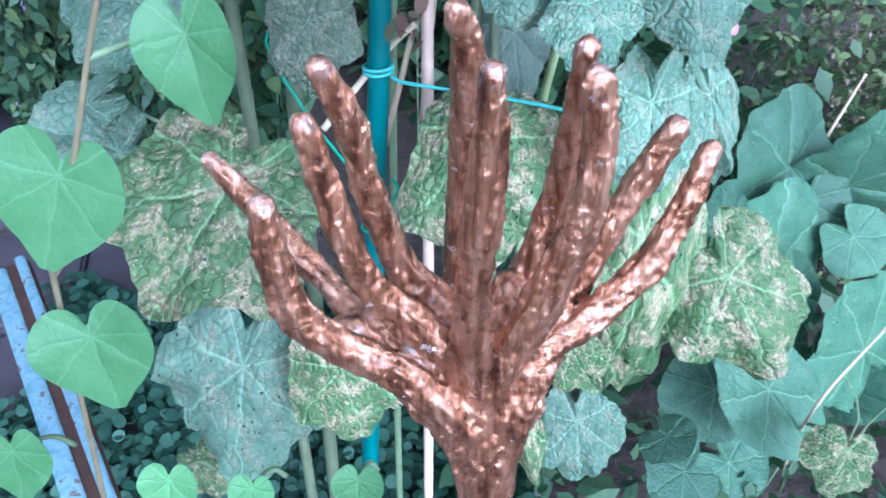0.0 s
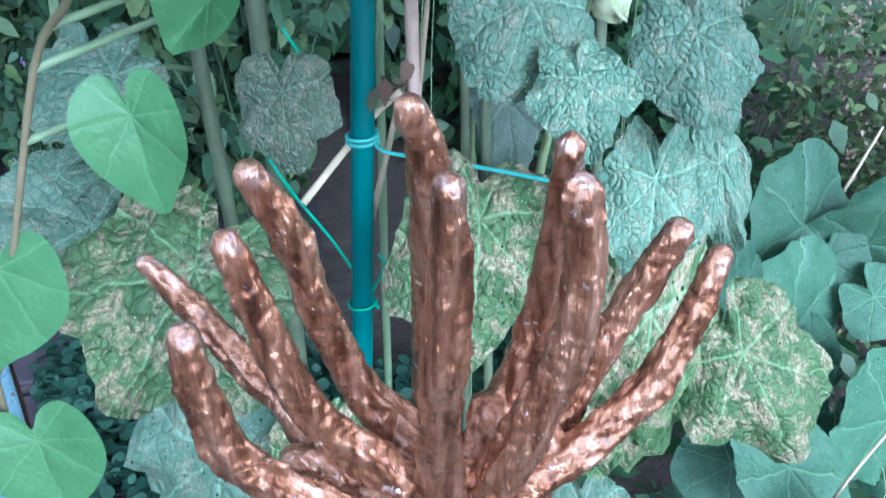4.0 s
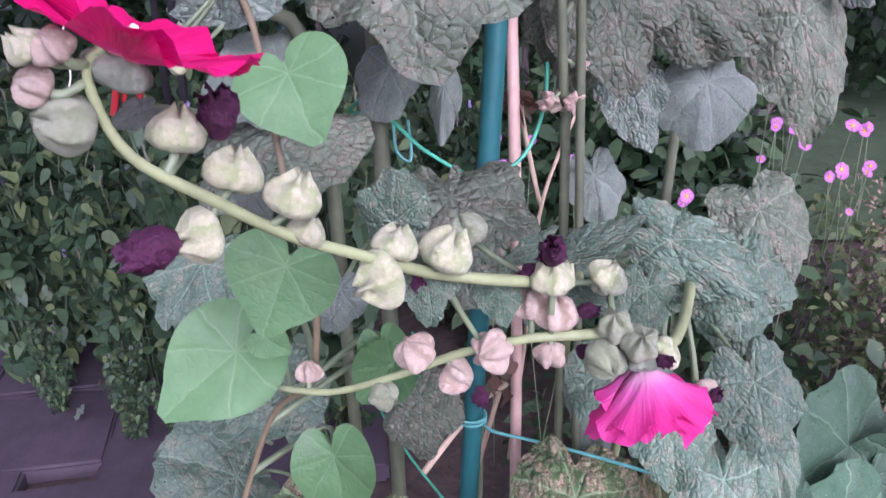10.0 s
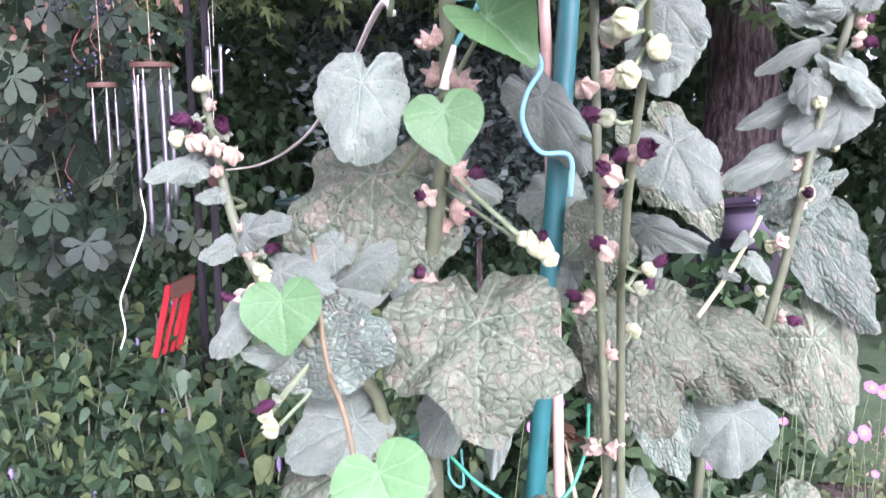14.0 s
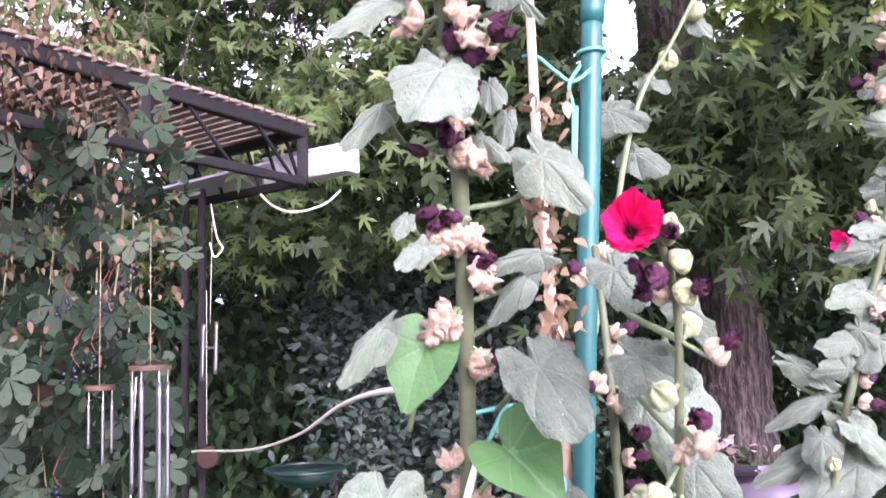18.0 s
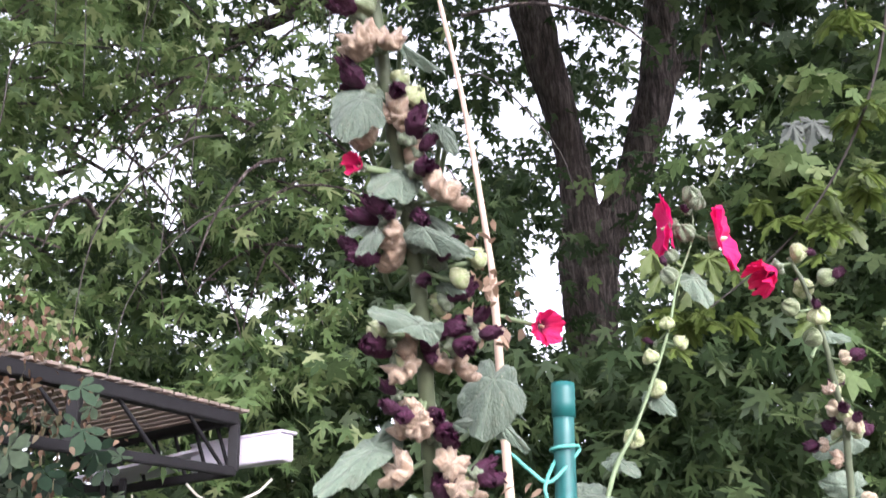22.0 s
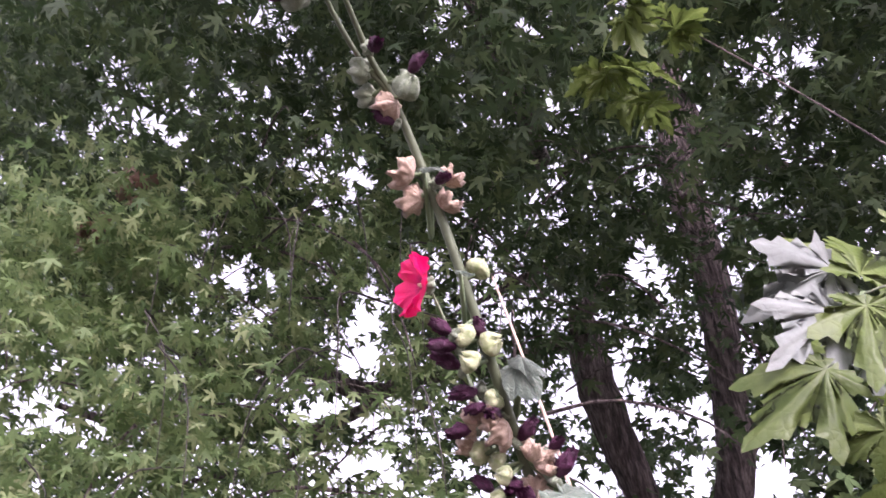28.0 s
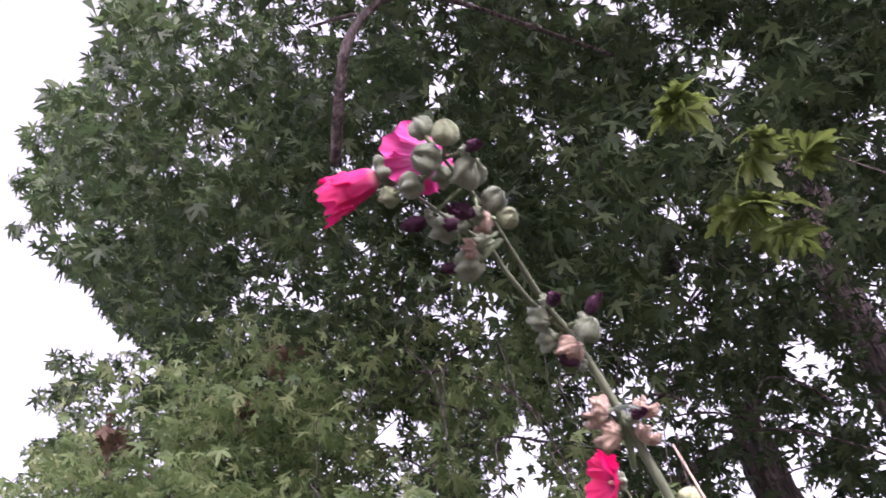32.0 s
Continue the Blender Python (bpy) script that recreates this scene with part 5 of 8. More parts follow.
def sprays(seed, n, per, box0, box1, r=(0.05, 0.13), keep=None, trim=None, shoots=3):
    """Drooping sprays: each a short hanging line of leaves that turn outwards from it."""
    g = np.random.default_rng(seed)
    c = g.uniform(box0, box1, (n, 3))
    if keep is not None:
        c = c[keep(c)]
    n = len(c)
    way = g.normal(0, 1, (n, shoots, 3)) * np.array([0.30, 0.30, 0.10]) - np.array([0, 0, 0.16])
    u = g.uniform(0, 1, (n, shoots, per))
    a = g.uniform(0, 2 * np.pi, (n, shoots, per))
    rad = g.uniform(r[0], r[1], (n, shoots, per))
    p = c[:, None, None, :] + way[:, :, None, :] * u[..., None] + np.stack([np.cos(a) * rad, np.sin(a) * rad, -0.4 * rad], -1)
    p, a = p.reshape(-1, 3), a.reshape(-1)
    if trim is not None:
        k = trim(p)
        p, a = p[k], a[k]
    return p, a


# ---- maple tree ----
maple = thing("maple_tree", "tall maple with dark ridged bark and overhanging green crown", "tree")
tube("trunk", [(1.36, 5.5, 0.0), (1.37, 5.5, 0.4), (1.36, 5.5, 1.0), (1.365, 5.5, 1.45), (1.33, 5.5, 1.95), (1.20, 5.5, 2.60), (1.085, 5.5, 3.15), (1.09, 5.5, 3.45), (1.115, 5.5, 3.75), (1.16, 5.5, 4.05)],
     [.38, .30, .255, .225, .185, .17, .165, .185, .20, .21], M_BARK, maple, 56, 150, bumpy=0.1, ridges=0.0, bark=0.03)
tube("limb", [(1.12, 5.5, 3.80), (1.078, 5.5, 4.35), (1.044, 5.5, 4.71), (0.957, 5.5, 5.19), (0.870, 5.5, 5.80), (0.855, 5.5, 6.20), (0.862, 5.5, 6.50)], [.14, .12, .11, .135, .155, .145, .10], M_BARK, maple, 24, 60, bumpy=0.14, bark=0.03)
tube("limb", [(1.22, 5.5, 3.85), (1.448, 5.5, 4.29), (1.580, 5.5, 4.594), (1.744, 5.5, 5.08), (1.84, 5.5, 5.58), (1.93, 5.5, 6.10), (2.01, 5.5, 6.74), (2.05, 5.5, 7.5), (2.08, 5.5, 8.1), (2.098, 5.5, 8.45)], [.15, .125, .125, .135, .13, .14, .155, .17, .185, .185], M_BARK, maple, 24, 80, bumpy=0.12, bark=0.03)


def limb(r0, r1, *line):
    tube("limb", line, (r0, r1), M_BARK, maple, 9, 28, bumpy=0.25)


limb(.16, .06, (2.098, 5.5, 8.40), (2.35, 5.5, 8.85), (2.33, 5.5, 9.45), (2.494, 5.4, 9.94), (3.38, 5.2, 10.70), (4.19, 5.0, 10.84))
limb(.11, .07, (2.25, 5.5, 8.80), (2.507, 5.5, 8.70), (2.796, 5.5, 8.44), (3.072, 5.5, 8.06))
limb(.13, .10, (2.063, 5.5, 8.36), (2.20, 5.5, 9.2), (2.315, 5.5, 9.97), (2.937, 5.5, 10.44), (3.406, 5.5, 10.73))
limb(.10, .05, (1.78, 5.5, 5.10), (1.876, 5.5, 5.20), (2.151, 5.5, 5.49), (2.447, 5.5, 5.67), (2.70, 5.5, 5.60))
limb(.085, .02, (0.866, 5.5, 6.35), (0.906, 5.5, 6.544), (1.105, 5.5, 6.781), (1.253, 5.5, 6.84), (1.096, 5.5, 7.074), (0.835, 5.5, 7.159), (0.422, 5.5, 6.955), (0.170, 5.5, 6.812), (-0.270, 5.5, 6.562))
limb(.07, .02, (0.86, 5.5, 6.20), (0.636, 5.5, 6.233), (0.162, 5.5, 6.036), (-0.291, 5.5, 5.982), (-0.648, 5.5, 5.951), (-0.912, 5.5, 5.753), (-1.252, 5.5, 5.567), (-1.577, 5.5, 5.338), (-2.190, 5.5, 5.233))
limb(.05, .05, (-0.648, 5.5, 5.96), (-0.964, 5.5, 5.86), (-1.324, 5.5, 6.123), (-1.812, 5.5, 6.198), (-2.265, 5.5, 6.328))
limb(.045, .025, (-0.912, 5.5, 5.753), (-1.38, 5.5, 5.60), (-1.905, 5.5, 5.78), (-2.344, 5.5, 5.894), (-2.672, 5.5, 5.803), (-3.2, 5.5, 5.93))
limb(.05, .025, (-1.812, 5.5, 6.198), (-2.2, 5.5, 5.95), (-2.462, 5.5, 5.91), (-2.888, 5.5, 5.82), (-3.379, 5.5, 6.02))
limb(.05, .035, (-0.687, 5.5, 5.90), (-1.043, 5.5, 5.99), (-1.414, 5.5, 6.248), (-2.064, 5.5, 6.312))
limb(.09, .05, (0.60, 4.4, 7.2), (0.37, 3.6, 7.20), (0.28, 3.6, 7.73), (0.13, 3.5, 8.2))
limb(.026, .010, (-1.025, 1.49, 5.035), (-0.888, 1.16, 5.255), (-0.822, 1.16, 5.64), (-0.684, 1.16, 5.805), (-0.42, 1.27, 5.86), (0.3, 1.9, 6.1))
limb(.014, .006, (-0.822, 1.16, 5.64), (-0.849, 1.16, 5.739), (-1.069, 1.16, 5.75))
limb(.022, .02, (-2.30, 5.5, 4.55), (-2.597, 5.5, 4.46), (-2.9, 5.5, 4.49))
limb(.03, .02, (-2.2, 5.5, 5.22), (-2.401, 5.5, 5.143), (-2.505, 5.5, 5.009), (-2.94, 5.5, 5.02))


def sight(c, eye):
    d = c - np.array(eye)
    return np.degrees(np.arctan2(d[:, 0], d[:, 1])), np.degrees(np.arctan2(d[:, 2], np.hypot(d[:, 0], d[:, 1])))


def waves(az, el, s):
    return np.sin(az * 0.31 + s) * np.sin(el * 0.37 + 2 * s) + 0.7 * np.sin(az * 0.73 + el * 0.51 + s) * np.sin(el * 0.83 - az * 0.29)


def crown_edge(c):
    """Leaves stop at the ragged outline of the crown against the open sky."""
    az, el = sight(c, (-0.2, -0.3, 1.85))
    lim = np.interp(el, [30, 35.8, 37.6, 42.5, 44.9, 46.1, 47.5, 48.6, 52.1, 55.3, 59.6, 62.7, 75], [-70, -45.9, -43.7, -45.9, -40.0, -42.5, -48.2, -51.9, -54.8, -56.4, -54.1, -57.5, -57.5])
    return az > lim + 1.2 * np.sin(el * 2.3)


WINDOWS = ((9.4, 15.2, 2.1, 5.8), (8.3, 27.6, 1.5, 2.2), (-7.4, 37.4, 2.6, 2.4), (-17.7, 41.0, 1.7, 1.6), (16.8, 39.0, 1.6, 1.6), (20.4, 25.5, 1.2, 1.8), (16.2, 16.5, 0.9, 1.8), (3.8, 23.2, 1.3, 1.3), (-13.9, 20.6, 1.0, 1.6), (-11.2, 62.0, 2.2, 1.2), (10.5, 56.4, 1.6, 1.4), (16.1, 40.2, 1.8, 1.6), (-6.8, 39.9, 1.6, 1.6), (17.2, 30.0, 1.0, 2.0), (15.6, 27.0, 1.0, 1.5))


def open_sky(c):
    """Ragged gaps in the foliage through which the sky shows."""
    az, el = sight(c, (-0.2, -0.35, 1.86))
    out = np.ones(len(c), bool)
    for a, e, ra, re in WINDOWS:
        d = ((az - a) / ra) ** 2 + ((el - e) / re) ** 2
        out &= d > 0.68 + 0.35 * np.sin(az * 4.1 + e) * np.sin(el * 3.7 + a) + 0.35 * np.sin(az * 9.7 + a) * np.sin(el * 8.3 + e)
    stray = np.modf(np.abs(np.sin(c[:, 0] * 91.7 + c[:, 1] * 47.3 + c[:, 2] * 71.1)) * 437.5)[0]
    return out | (stray < 0.06)


def cleared(c):
    return c[open_sky(c)]


def clearing(c):
    return crown_edge(c) & open_sky(c)


def crown_room(c):
    """The crown is thin round the fork and open low beside the trunk, with gaps all over."""
    az, el = sight(c, (-0.2, -0.3, 1.85))
    bole = np.interp(el, [0, 5, 12, 18, 24, 30, 37], [15.2, 14.8, 12.5, 13.0, 12.6, 10.8, 10.4])
    right = np.interp(el, [18, 24, 31, 40, 48], [13.0, 16.5, 19.5, 21.0, 21.6])
    clear = ((np.abs(az - bole) < 2.6) & (el < 37) & (el > 10.8) | (np.abs(az - right) < 2.4) & (el > 18)) & (c[:, 1] < 5.7) & (waves(az, el, 3.0) < 0.75)
    return ~clear & (waves(az, el, 1.0) > np.where(el > 26, -0.55, np.where(az < -4, -0.30, -0.75))) & (waves(az * 1.9, el * 1.9, 2.2) > np.where(el > 26, -0.85, -1.0)) & crown_edge(c)


def crown(seed, n, per, box0, box1, material, size, outline=None, shoots=3, room=None):
    keep = crown_room if room is None else (lambda c: crown_room(c) & room(c))
    p, a = sprays(seed, n, per, box0, box1, (0.03, 0.10), keep, clearing, shoots)
    return leaf_cloud("crown", p, material, maple, seed + 1, size, outline, 0.75, yaws=a)


crown(1, 4300, 6, (-7.0, 5.0, 2.3), (5.8, 8.5, 9.5), M_CROWN, (0.07, 0.115), three_lobes())
crown(3, 1450, 7, (-5.4, 3.0, 2.0), (-0.35, 4.4, 6.6), M_CROWN_LIT, (0.06, 0.10), far_maple_outline())
crown(4, 420, 7, (-5.2, 2.6, 3.6), (-1.3, 3.3, 5.6), M_CROWN_LIT, (0.06, 0.10), far_maple_outline())
crown(6, 150, 7, (-1.2, 3.5, 2.0), (0.3, 4.3, 3.1), M_CROWN, (0.06, 0.10))
crown(5, 4300, 6, (-6.8, 1.6, 4.8), (4.2, 4.4, 9.2), M_CROWN, (0.075, 0.125), far_maple_outline(), room=lambda c: (c[:, 0] > -0.3) | (c[:, 2] > 6.0 + 0.9 * np.sin(c[:, 0] * 2.1) * np.sin(c[:, 1] * 3.0) + 0.5 * np.sin(c[:, 0] * 5.3)))
# canopy above and behind the camera, unseen, added to keep sky light off
crown(17, 4600, 3, (-8.0, -6.0, 6.8), (8.0, 1.2, 10.0), M_CROWN, (0.17, 0.24), three_lobes())
# upper crown layer, there to keep sky light off the leaves below
crown(19, 1400, 3, (-6.5, 0.8, 9.2), (7.0, 8.0, 12.5), M_CROWN, (0.22, 0.30), three_lobes())
crown(61, 280, 7, (-2.6, 4.6, 2.5), (0.7, 6.4, 4.3), M_CROWN, (0.07, 0.11))
crown(63, 260, 7, (-1.6, 3.4, 2.3), (0.45, 4.6, 3.7), M_CROWN, (0.06, 0.10), far_maple_outline())
crown(65, 150, 7, (0.52, 2.7, 1.98), (1.15, 3.4, 2.55), M_CROWN, (0.06, 0.10), far_maple_outline())
crown(7, 470, 7, (1.25, 2.8, 2.0), (3.8, 3.9, 5.0), M_CROWN, (0.07, 0.115))
crown(8, 130, 7, (1.05, 2.4, 2.0), (3.4, 3.3, 3.5), M_CROWN_LIT, (0.07, 0.11))
leaf_cloud("crown", cleared(clumps(9, 90, 14, (0.75, 2.6, 1.95), (1.6, 3.3, 3.2), (0.1, 0.22), crown_room)), M_CROWN, maple, 10, (0.08, 0.13), maple_outline())
leaf_cloud("crown", cleared(clumps(15, 60, 12, (0.35, 3.5, 2.35), (1.1, 3.8, 2.75), (0.1, 0.2), crown_room)), M_CROWN, maple, 16, (0.07, 0.11), maple_outline())
leaf_cloud("crown", np.concatenate([np.array(p) + np.random.default_rng(77 + i).normal(0, 0.06, (26, 3)) for i, p in enumerate(((-1.917, 3.000, 5.689), (-2.145, 3.100, 5.407), (-2.922, 3.000, 5.311)))]), M_DRYLEAF, maple, 17, (0.06, 0.1), label="withered brown leaf clusters")

rr = random.Random(21)
for i in range(150):
    p = Vector((rr.uniform(-4.0, 2.6), rr.uniform(3.0, 4.2), rr.uniform(3.0, 6.5)))
    if 0.2 < p.x < 1.6 and p.z < 4.5:
        p.x -= 2.0
    d = Vector((rr.uniform(-0.8, 0.8), rr.uniform(-0.4, 0.2), rr.uniform(-0.9, 0.3)))
    tube("twig", [p, p + d * 0.4 + Vector((0, 0, 0.08)), p + d * 0.8, p + d + Vector((0, 0, -0.15))], (rr.uniform(.005, .013), .003), M_BARK, maple, 5, 9)

for i in range(46):
    p = Vector((rr.uniform(-3.2, 0.3), rr.uniform(2.75, 3.1), rr.uniform(2.9, 5.4)))
    s = rr.uniform(-0.25, 0.25)
    tube("twig", [p + Vector((rr.uniform(-0.3, 0.3), 0.4, 0.25)), p, p + Vector((s, -0.03, -0.3)), p + Vector((s * 1.3, -0.02, -rr.uniform(0.5, 0.95)))], (rr.uniform(.004, .007), .002), M_TWIG, maple, 5, 12)

# ---- near maple branch ----
def maple_leaf_mesh(seed, material, fold):
    rr = random.Random(seed)
    out = [(x + rr.uniform(-.015, .015), y + rr.uniform(-.015, .015)) for x, y in broad_maple_outline()]
    verts, faces = [(0.12, 0, 0)], []
    for ring in (0.3, 0.65, 1.0):
        for x, y in out:
            px, py = 0.12 + (x - 0.12) * ring, y * ring
            r2 = px * px + py * py
            verts.append((px, py, fold * (py * py) - 0.28 * r2 + 0.05 * math.sin(4 * px + 3 * py + seed) * ring))
    k = len(out)
    for j in range(k - 1):
        faces.append((0, 1 + j, 2 + j))
        for g in (0, k):
            faces.append((1 + g + j, 1 + g + k + j, 2 + g + k + j, 2 + g + j))
    return mesh_of("leaf", (verts, faces), material)


MAPLE = [maple_leaf_mesh(s, M_MAPLELEAF, f) for s, f in ((1, 0.1), (2, 0.4), (3, -0.25))]
SILVER = [maple_leaf_mesh(s, M_SILVER, f) for s, f in ((4, 0.1), (5, 0.3))]
sprig = Plant("maple_branch", "low maple branch with fresh green lobed leaves and pale undersides", "branch", [(1.200, 1.100, 2.750), (0.600, 0.600, 2.450), (0.129, 0.230, 2.193), (0.078, 0.200, 2.192), (0.055, 0.200, 2.188)], [.005, .003, .0012, .001, .0008], material=M_STEM)
sprig.leaf((0.050, 0.200, 2.215), (-0.017, 0.190, 2.174), SILVER, face=(-0.3, -0.75, -0.55), wide=0.85)
sprig.leaf((0.035, 0.200, 2.179), (-0.016, 0.190, 2.137), SILVER, face=(-0.3, -0.75, -0.55), wide=0.85)
sprig.leaf((0.056, 0.200, 2.196), (0.081, 0.210, 2.275), MAPLE, face=(0.05, -0.8, -0.40), wide=0.85)
sprig.leaf((0.054, 0.200, 2.184), (0.031, 0.180, 2.121), MAPLE, face=(-0.32, -0.8, -0.39), wide=0.85)
sprig.leaf((0.019, 0.200, 2.138), (-0.047, 0.200, 2.096), MAPLE, face=(0.06, -0.8, 0.18), wide=0.85)
sprig.leaf((0.047, 0.200, 2.165), (0.037, 0.200, 2.115), SILVER, face=(-0.3, -0.75, -0.55), wide=0.85)
sprig.leaf((0.088, 0.200, 2.179), (0.109, 0.200, 2.159), SILVER, face=(-0.3, -0.75, -0.55), wide=0.85)
sprig.leaf((0.095, 0.200, 2.213), (0.138, 0.200, 2.240), MAPLE, face=(0.27, -0.8, 0.29), wide=0.85)
sprig.leaf((0.035, 0.200, 2.091), (0.000, 0.220, 2.085), MAPLE, face=(-0.34, -0.8, -0.16), wide=0.85)
sprig.leaf((0.105, 0.200, 2.231), (0.131, 0.200, 2.274), MAPLE, face=(-0.35, -0.8, -0.38), wide=0.85)
sprig.leaf((0.031, 0.200, 2.063), (0.020, 0.220, 2.035), MAPLE, face=(0.32, -0.8, -0.29), wide=0.85)
sprig.leaf((0.086, 0.200, 2.127), (0.050, 0.210, 2.110), MAPLE, face=(-0.22, -0.8, -0.37), wide=0.85)
sprig.leaf((0.103, 0.200, 2.152), (0.074, 0.220, 2.136), MAPLE, face=(-0.25, -0.8, 0.40), wide=0.85)
sprig.leaf((0.012, 0.200, 2.158), (-0.017, 0.230, 2.150), MAPLE, face=(-0.20, -0.8, 0.40), wide=0.85)
sprig.leaf((0.071, 0.200, 2.072), (0.061, 0.230, 2.062), MAPLE, face=(0.34, -0.8, 0.22), wide=0.85)
sprig.leaf((0.058, 0.200, 2.108), (0.040, 0.230, 2.103), MAPLE, face=(-0.11, -0.8, -0.40), wide=0.85)
for a, b, k in (
        ((0.404, 1.700, 2.391), (0.459, 1.650, 2.270), MAPLE), ((0.436, 1.700, 2.351), (0.350, 1.650, 2.250), MAPLE), ((0.525, 1.700, 2.374), (0.549, 1.650, 2.243), MAPLE), ((0.491, 1.700, 2.311), (0.516, 1.650, 2.184), MAPLE), ((0.581, 1.700, 2.334), (0.624, 1.650, 2.265), MAPLE),
        ((0.696, 1.600, 2.199), (0.597, 1.550, 2.142), MAPLE), ((0.777, 1.600, 2.481), (0.652, 1.550, 2.374), MAPLE), ((0.799, 1.600, 2.416), (0.704, 1.550, 2.288), MAPLE), ((0.858, 1.600, 2.519), (0.851, 1.550, 2.393), MAPLE), ((0.721, 1.600, 2.638), (0.751, 1.600, 2.535), SILVER), ((0.772, 1.600, 2.644), (0.736, 1.600, 2.522), SILVER)):
    sprig.leaf(a, Vector(a).lerp(Vector(b), 0.62), k, stalk=False)

# hanging yellow green shoots higher up the same branch
M_FRESH = leaf_material("yellow green maple leaf", (0.10, 0.15, 0.03), (0.17, 0.23, 0.055), (0.2, 0.26, 0.09), (0.2, 0.3, 0.06), 0.0, 0.0, veins=7.0, crinkle=0.15, translucent=0.5, rough=0.5, rings=0.0, relief=0.06, dark=0.1)
FRESH = [maple_leaf_mesh(s, M_FRESH, f) for s, f in ((6, 0.15), (7, 0.35), (8, -0.2))]
rr = random.Random(64)
tube("twig", [(0.6, 0.6, 2.45), (0.5, 0.7, 2.9), (0.26, 0.68, 3.24), (0.15, 0.63, 3.24), (0.06, 0.55, 3.32)], (.002, .001), M_BARK, sprig.root, 6, 20)
tube("twig", [(0.19, 0.65, 3.25), (0.15, 0.70, 3.20), (0.11, 0.72, 3.16)], (.0018, .001), M_TWIG, sprig.root, 5, 8)
tube("twig", [(1.3, 1.5, 3.1), (0.9, 1.35, 2.95), (0.72, 1.30, 2.88), (0.62, 1.35, 2.80)], (.006, .002), M_TWIG, sprig.root, 6, 20)
tube("twig", [(0.9, 1.35, 2.95), (0.80, 1.42, 2.60), (0.68, 1.57, 2.38), (0.47, 1.70, 2.22)], (.004, .0015), M_TWIG, sprig.root, 6, 20)
for c, n in (((0.675, 1.303, 2.877), 7), ((0.758, 1.217, 2.921), 8), ((0.807, 1.267, 2.815), 8), ((0.753, 1.360, 2.730), 7), ((0.784, 1.431, 2.570), 8), ((0.775, 1.491, 2.448), 7), ((0.700, 1.557, 2.372), 9), ((0.631, 1.560, 2.40), 4), ((0.500, 1.686, 2.227), 8), ((0.432, 1.715, 2.215), 7), ((0.062, 0.55, 3.30), 10), ((0.12, 0.72, 3.165), 11), ((0.184, 0.75, 3.12), 6), ((0.15, 0.63, 3.22), 5), ((0.24, 0.68, 3.22), 6)):
    for k in range(n):
        a = 6.28 * k / n + rr.uniform(-0.4, 0.4)
        q = Vector(c) + Vector((rr.gauss(0, .018), rr.gauss(0, .018), rr.gauss(0, .022)))
        d = Vector((math.cos(a), math.sin(a), rr.uniform(-0.9, 0.0))).normalized() * rr.uniform(.05, .085)
        sprig.leaf(q, q + d, FRESH, face=(rr.uniform(-.4, .4), rr.uniform(-.5, .3), 1.0), wide=0.9, stalk=False)

# ---- shrubs behind ----
def lawn_view(c):
    """An opening in the hedge through which the lawn shows."""
    az, el = sight(c, (-0.1, -0.3, 1.75))
    return ~((np.abs(az + 7.6) < 2.3) & (el < -2.0 + 1.2 * np.sin(az * 3.0)))


hedge = thing("hedge", "dense dark green hedge behind the garden", "hedge")
leaf_cloud("foliage", cleared(clumps(11, 5200, 16, (-8, 4.9, 0.0), (9, 7.2, 3.4), (0.12, 0.34), lambda c: lawn_view(c) & ~((np.abs(c[:, 0] - 1.35) < 0.8) & (c[:, 1] < 6.0)) & (c[:, 2] < 2.3 + 0.5 * np.sin(c[:, 0] * 1.9) + 0.3 * np.sin(c[:, 0] * 4.1)))), M_HEDGE, hedge, 12, (0.07, 0.12), oval_outline())
leaf_cloud("foliage", cleared(clumps(12, 2600, 10, (-12, 8.5, 0.0), (13, 10, 2.9), (0.3, 0.6), lambda c: lawn_view(c) & ~((np.abs(c[:, 0] - 1.35) < 0.35) & (c[:, 2] > 2.9)))), M_HEDGE, hedge, 18, (0.22, 0.34), oval_outline())
pale = thing("shrub", "grey green broadleaf shrub in front of the hedge", "shrub")
for k in range(4):
    x = -1.0 + 0.34 * k
    leaf_cloud("foliage", clumps(13 + 30 * k, 110, 16, (x, 4.2, 0.9), (x + 0.36, 4.7, 2.0), (0.1, 0.22)), M_PALESHRUB, pale, 14 + k, (0.045, 0.075), oval_outline(), 0.3)
    tube("stem", [(x + 0.15, 4.45, 0.0), (x + 0.12, 4.45, 0.8), (x + 0.2, 4.4, 1.6)], (.02, .008), M_BARK, pale, 7, 10)

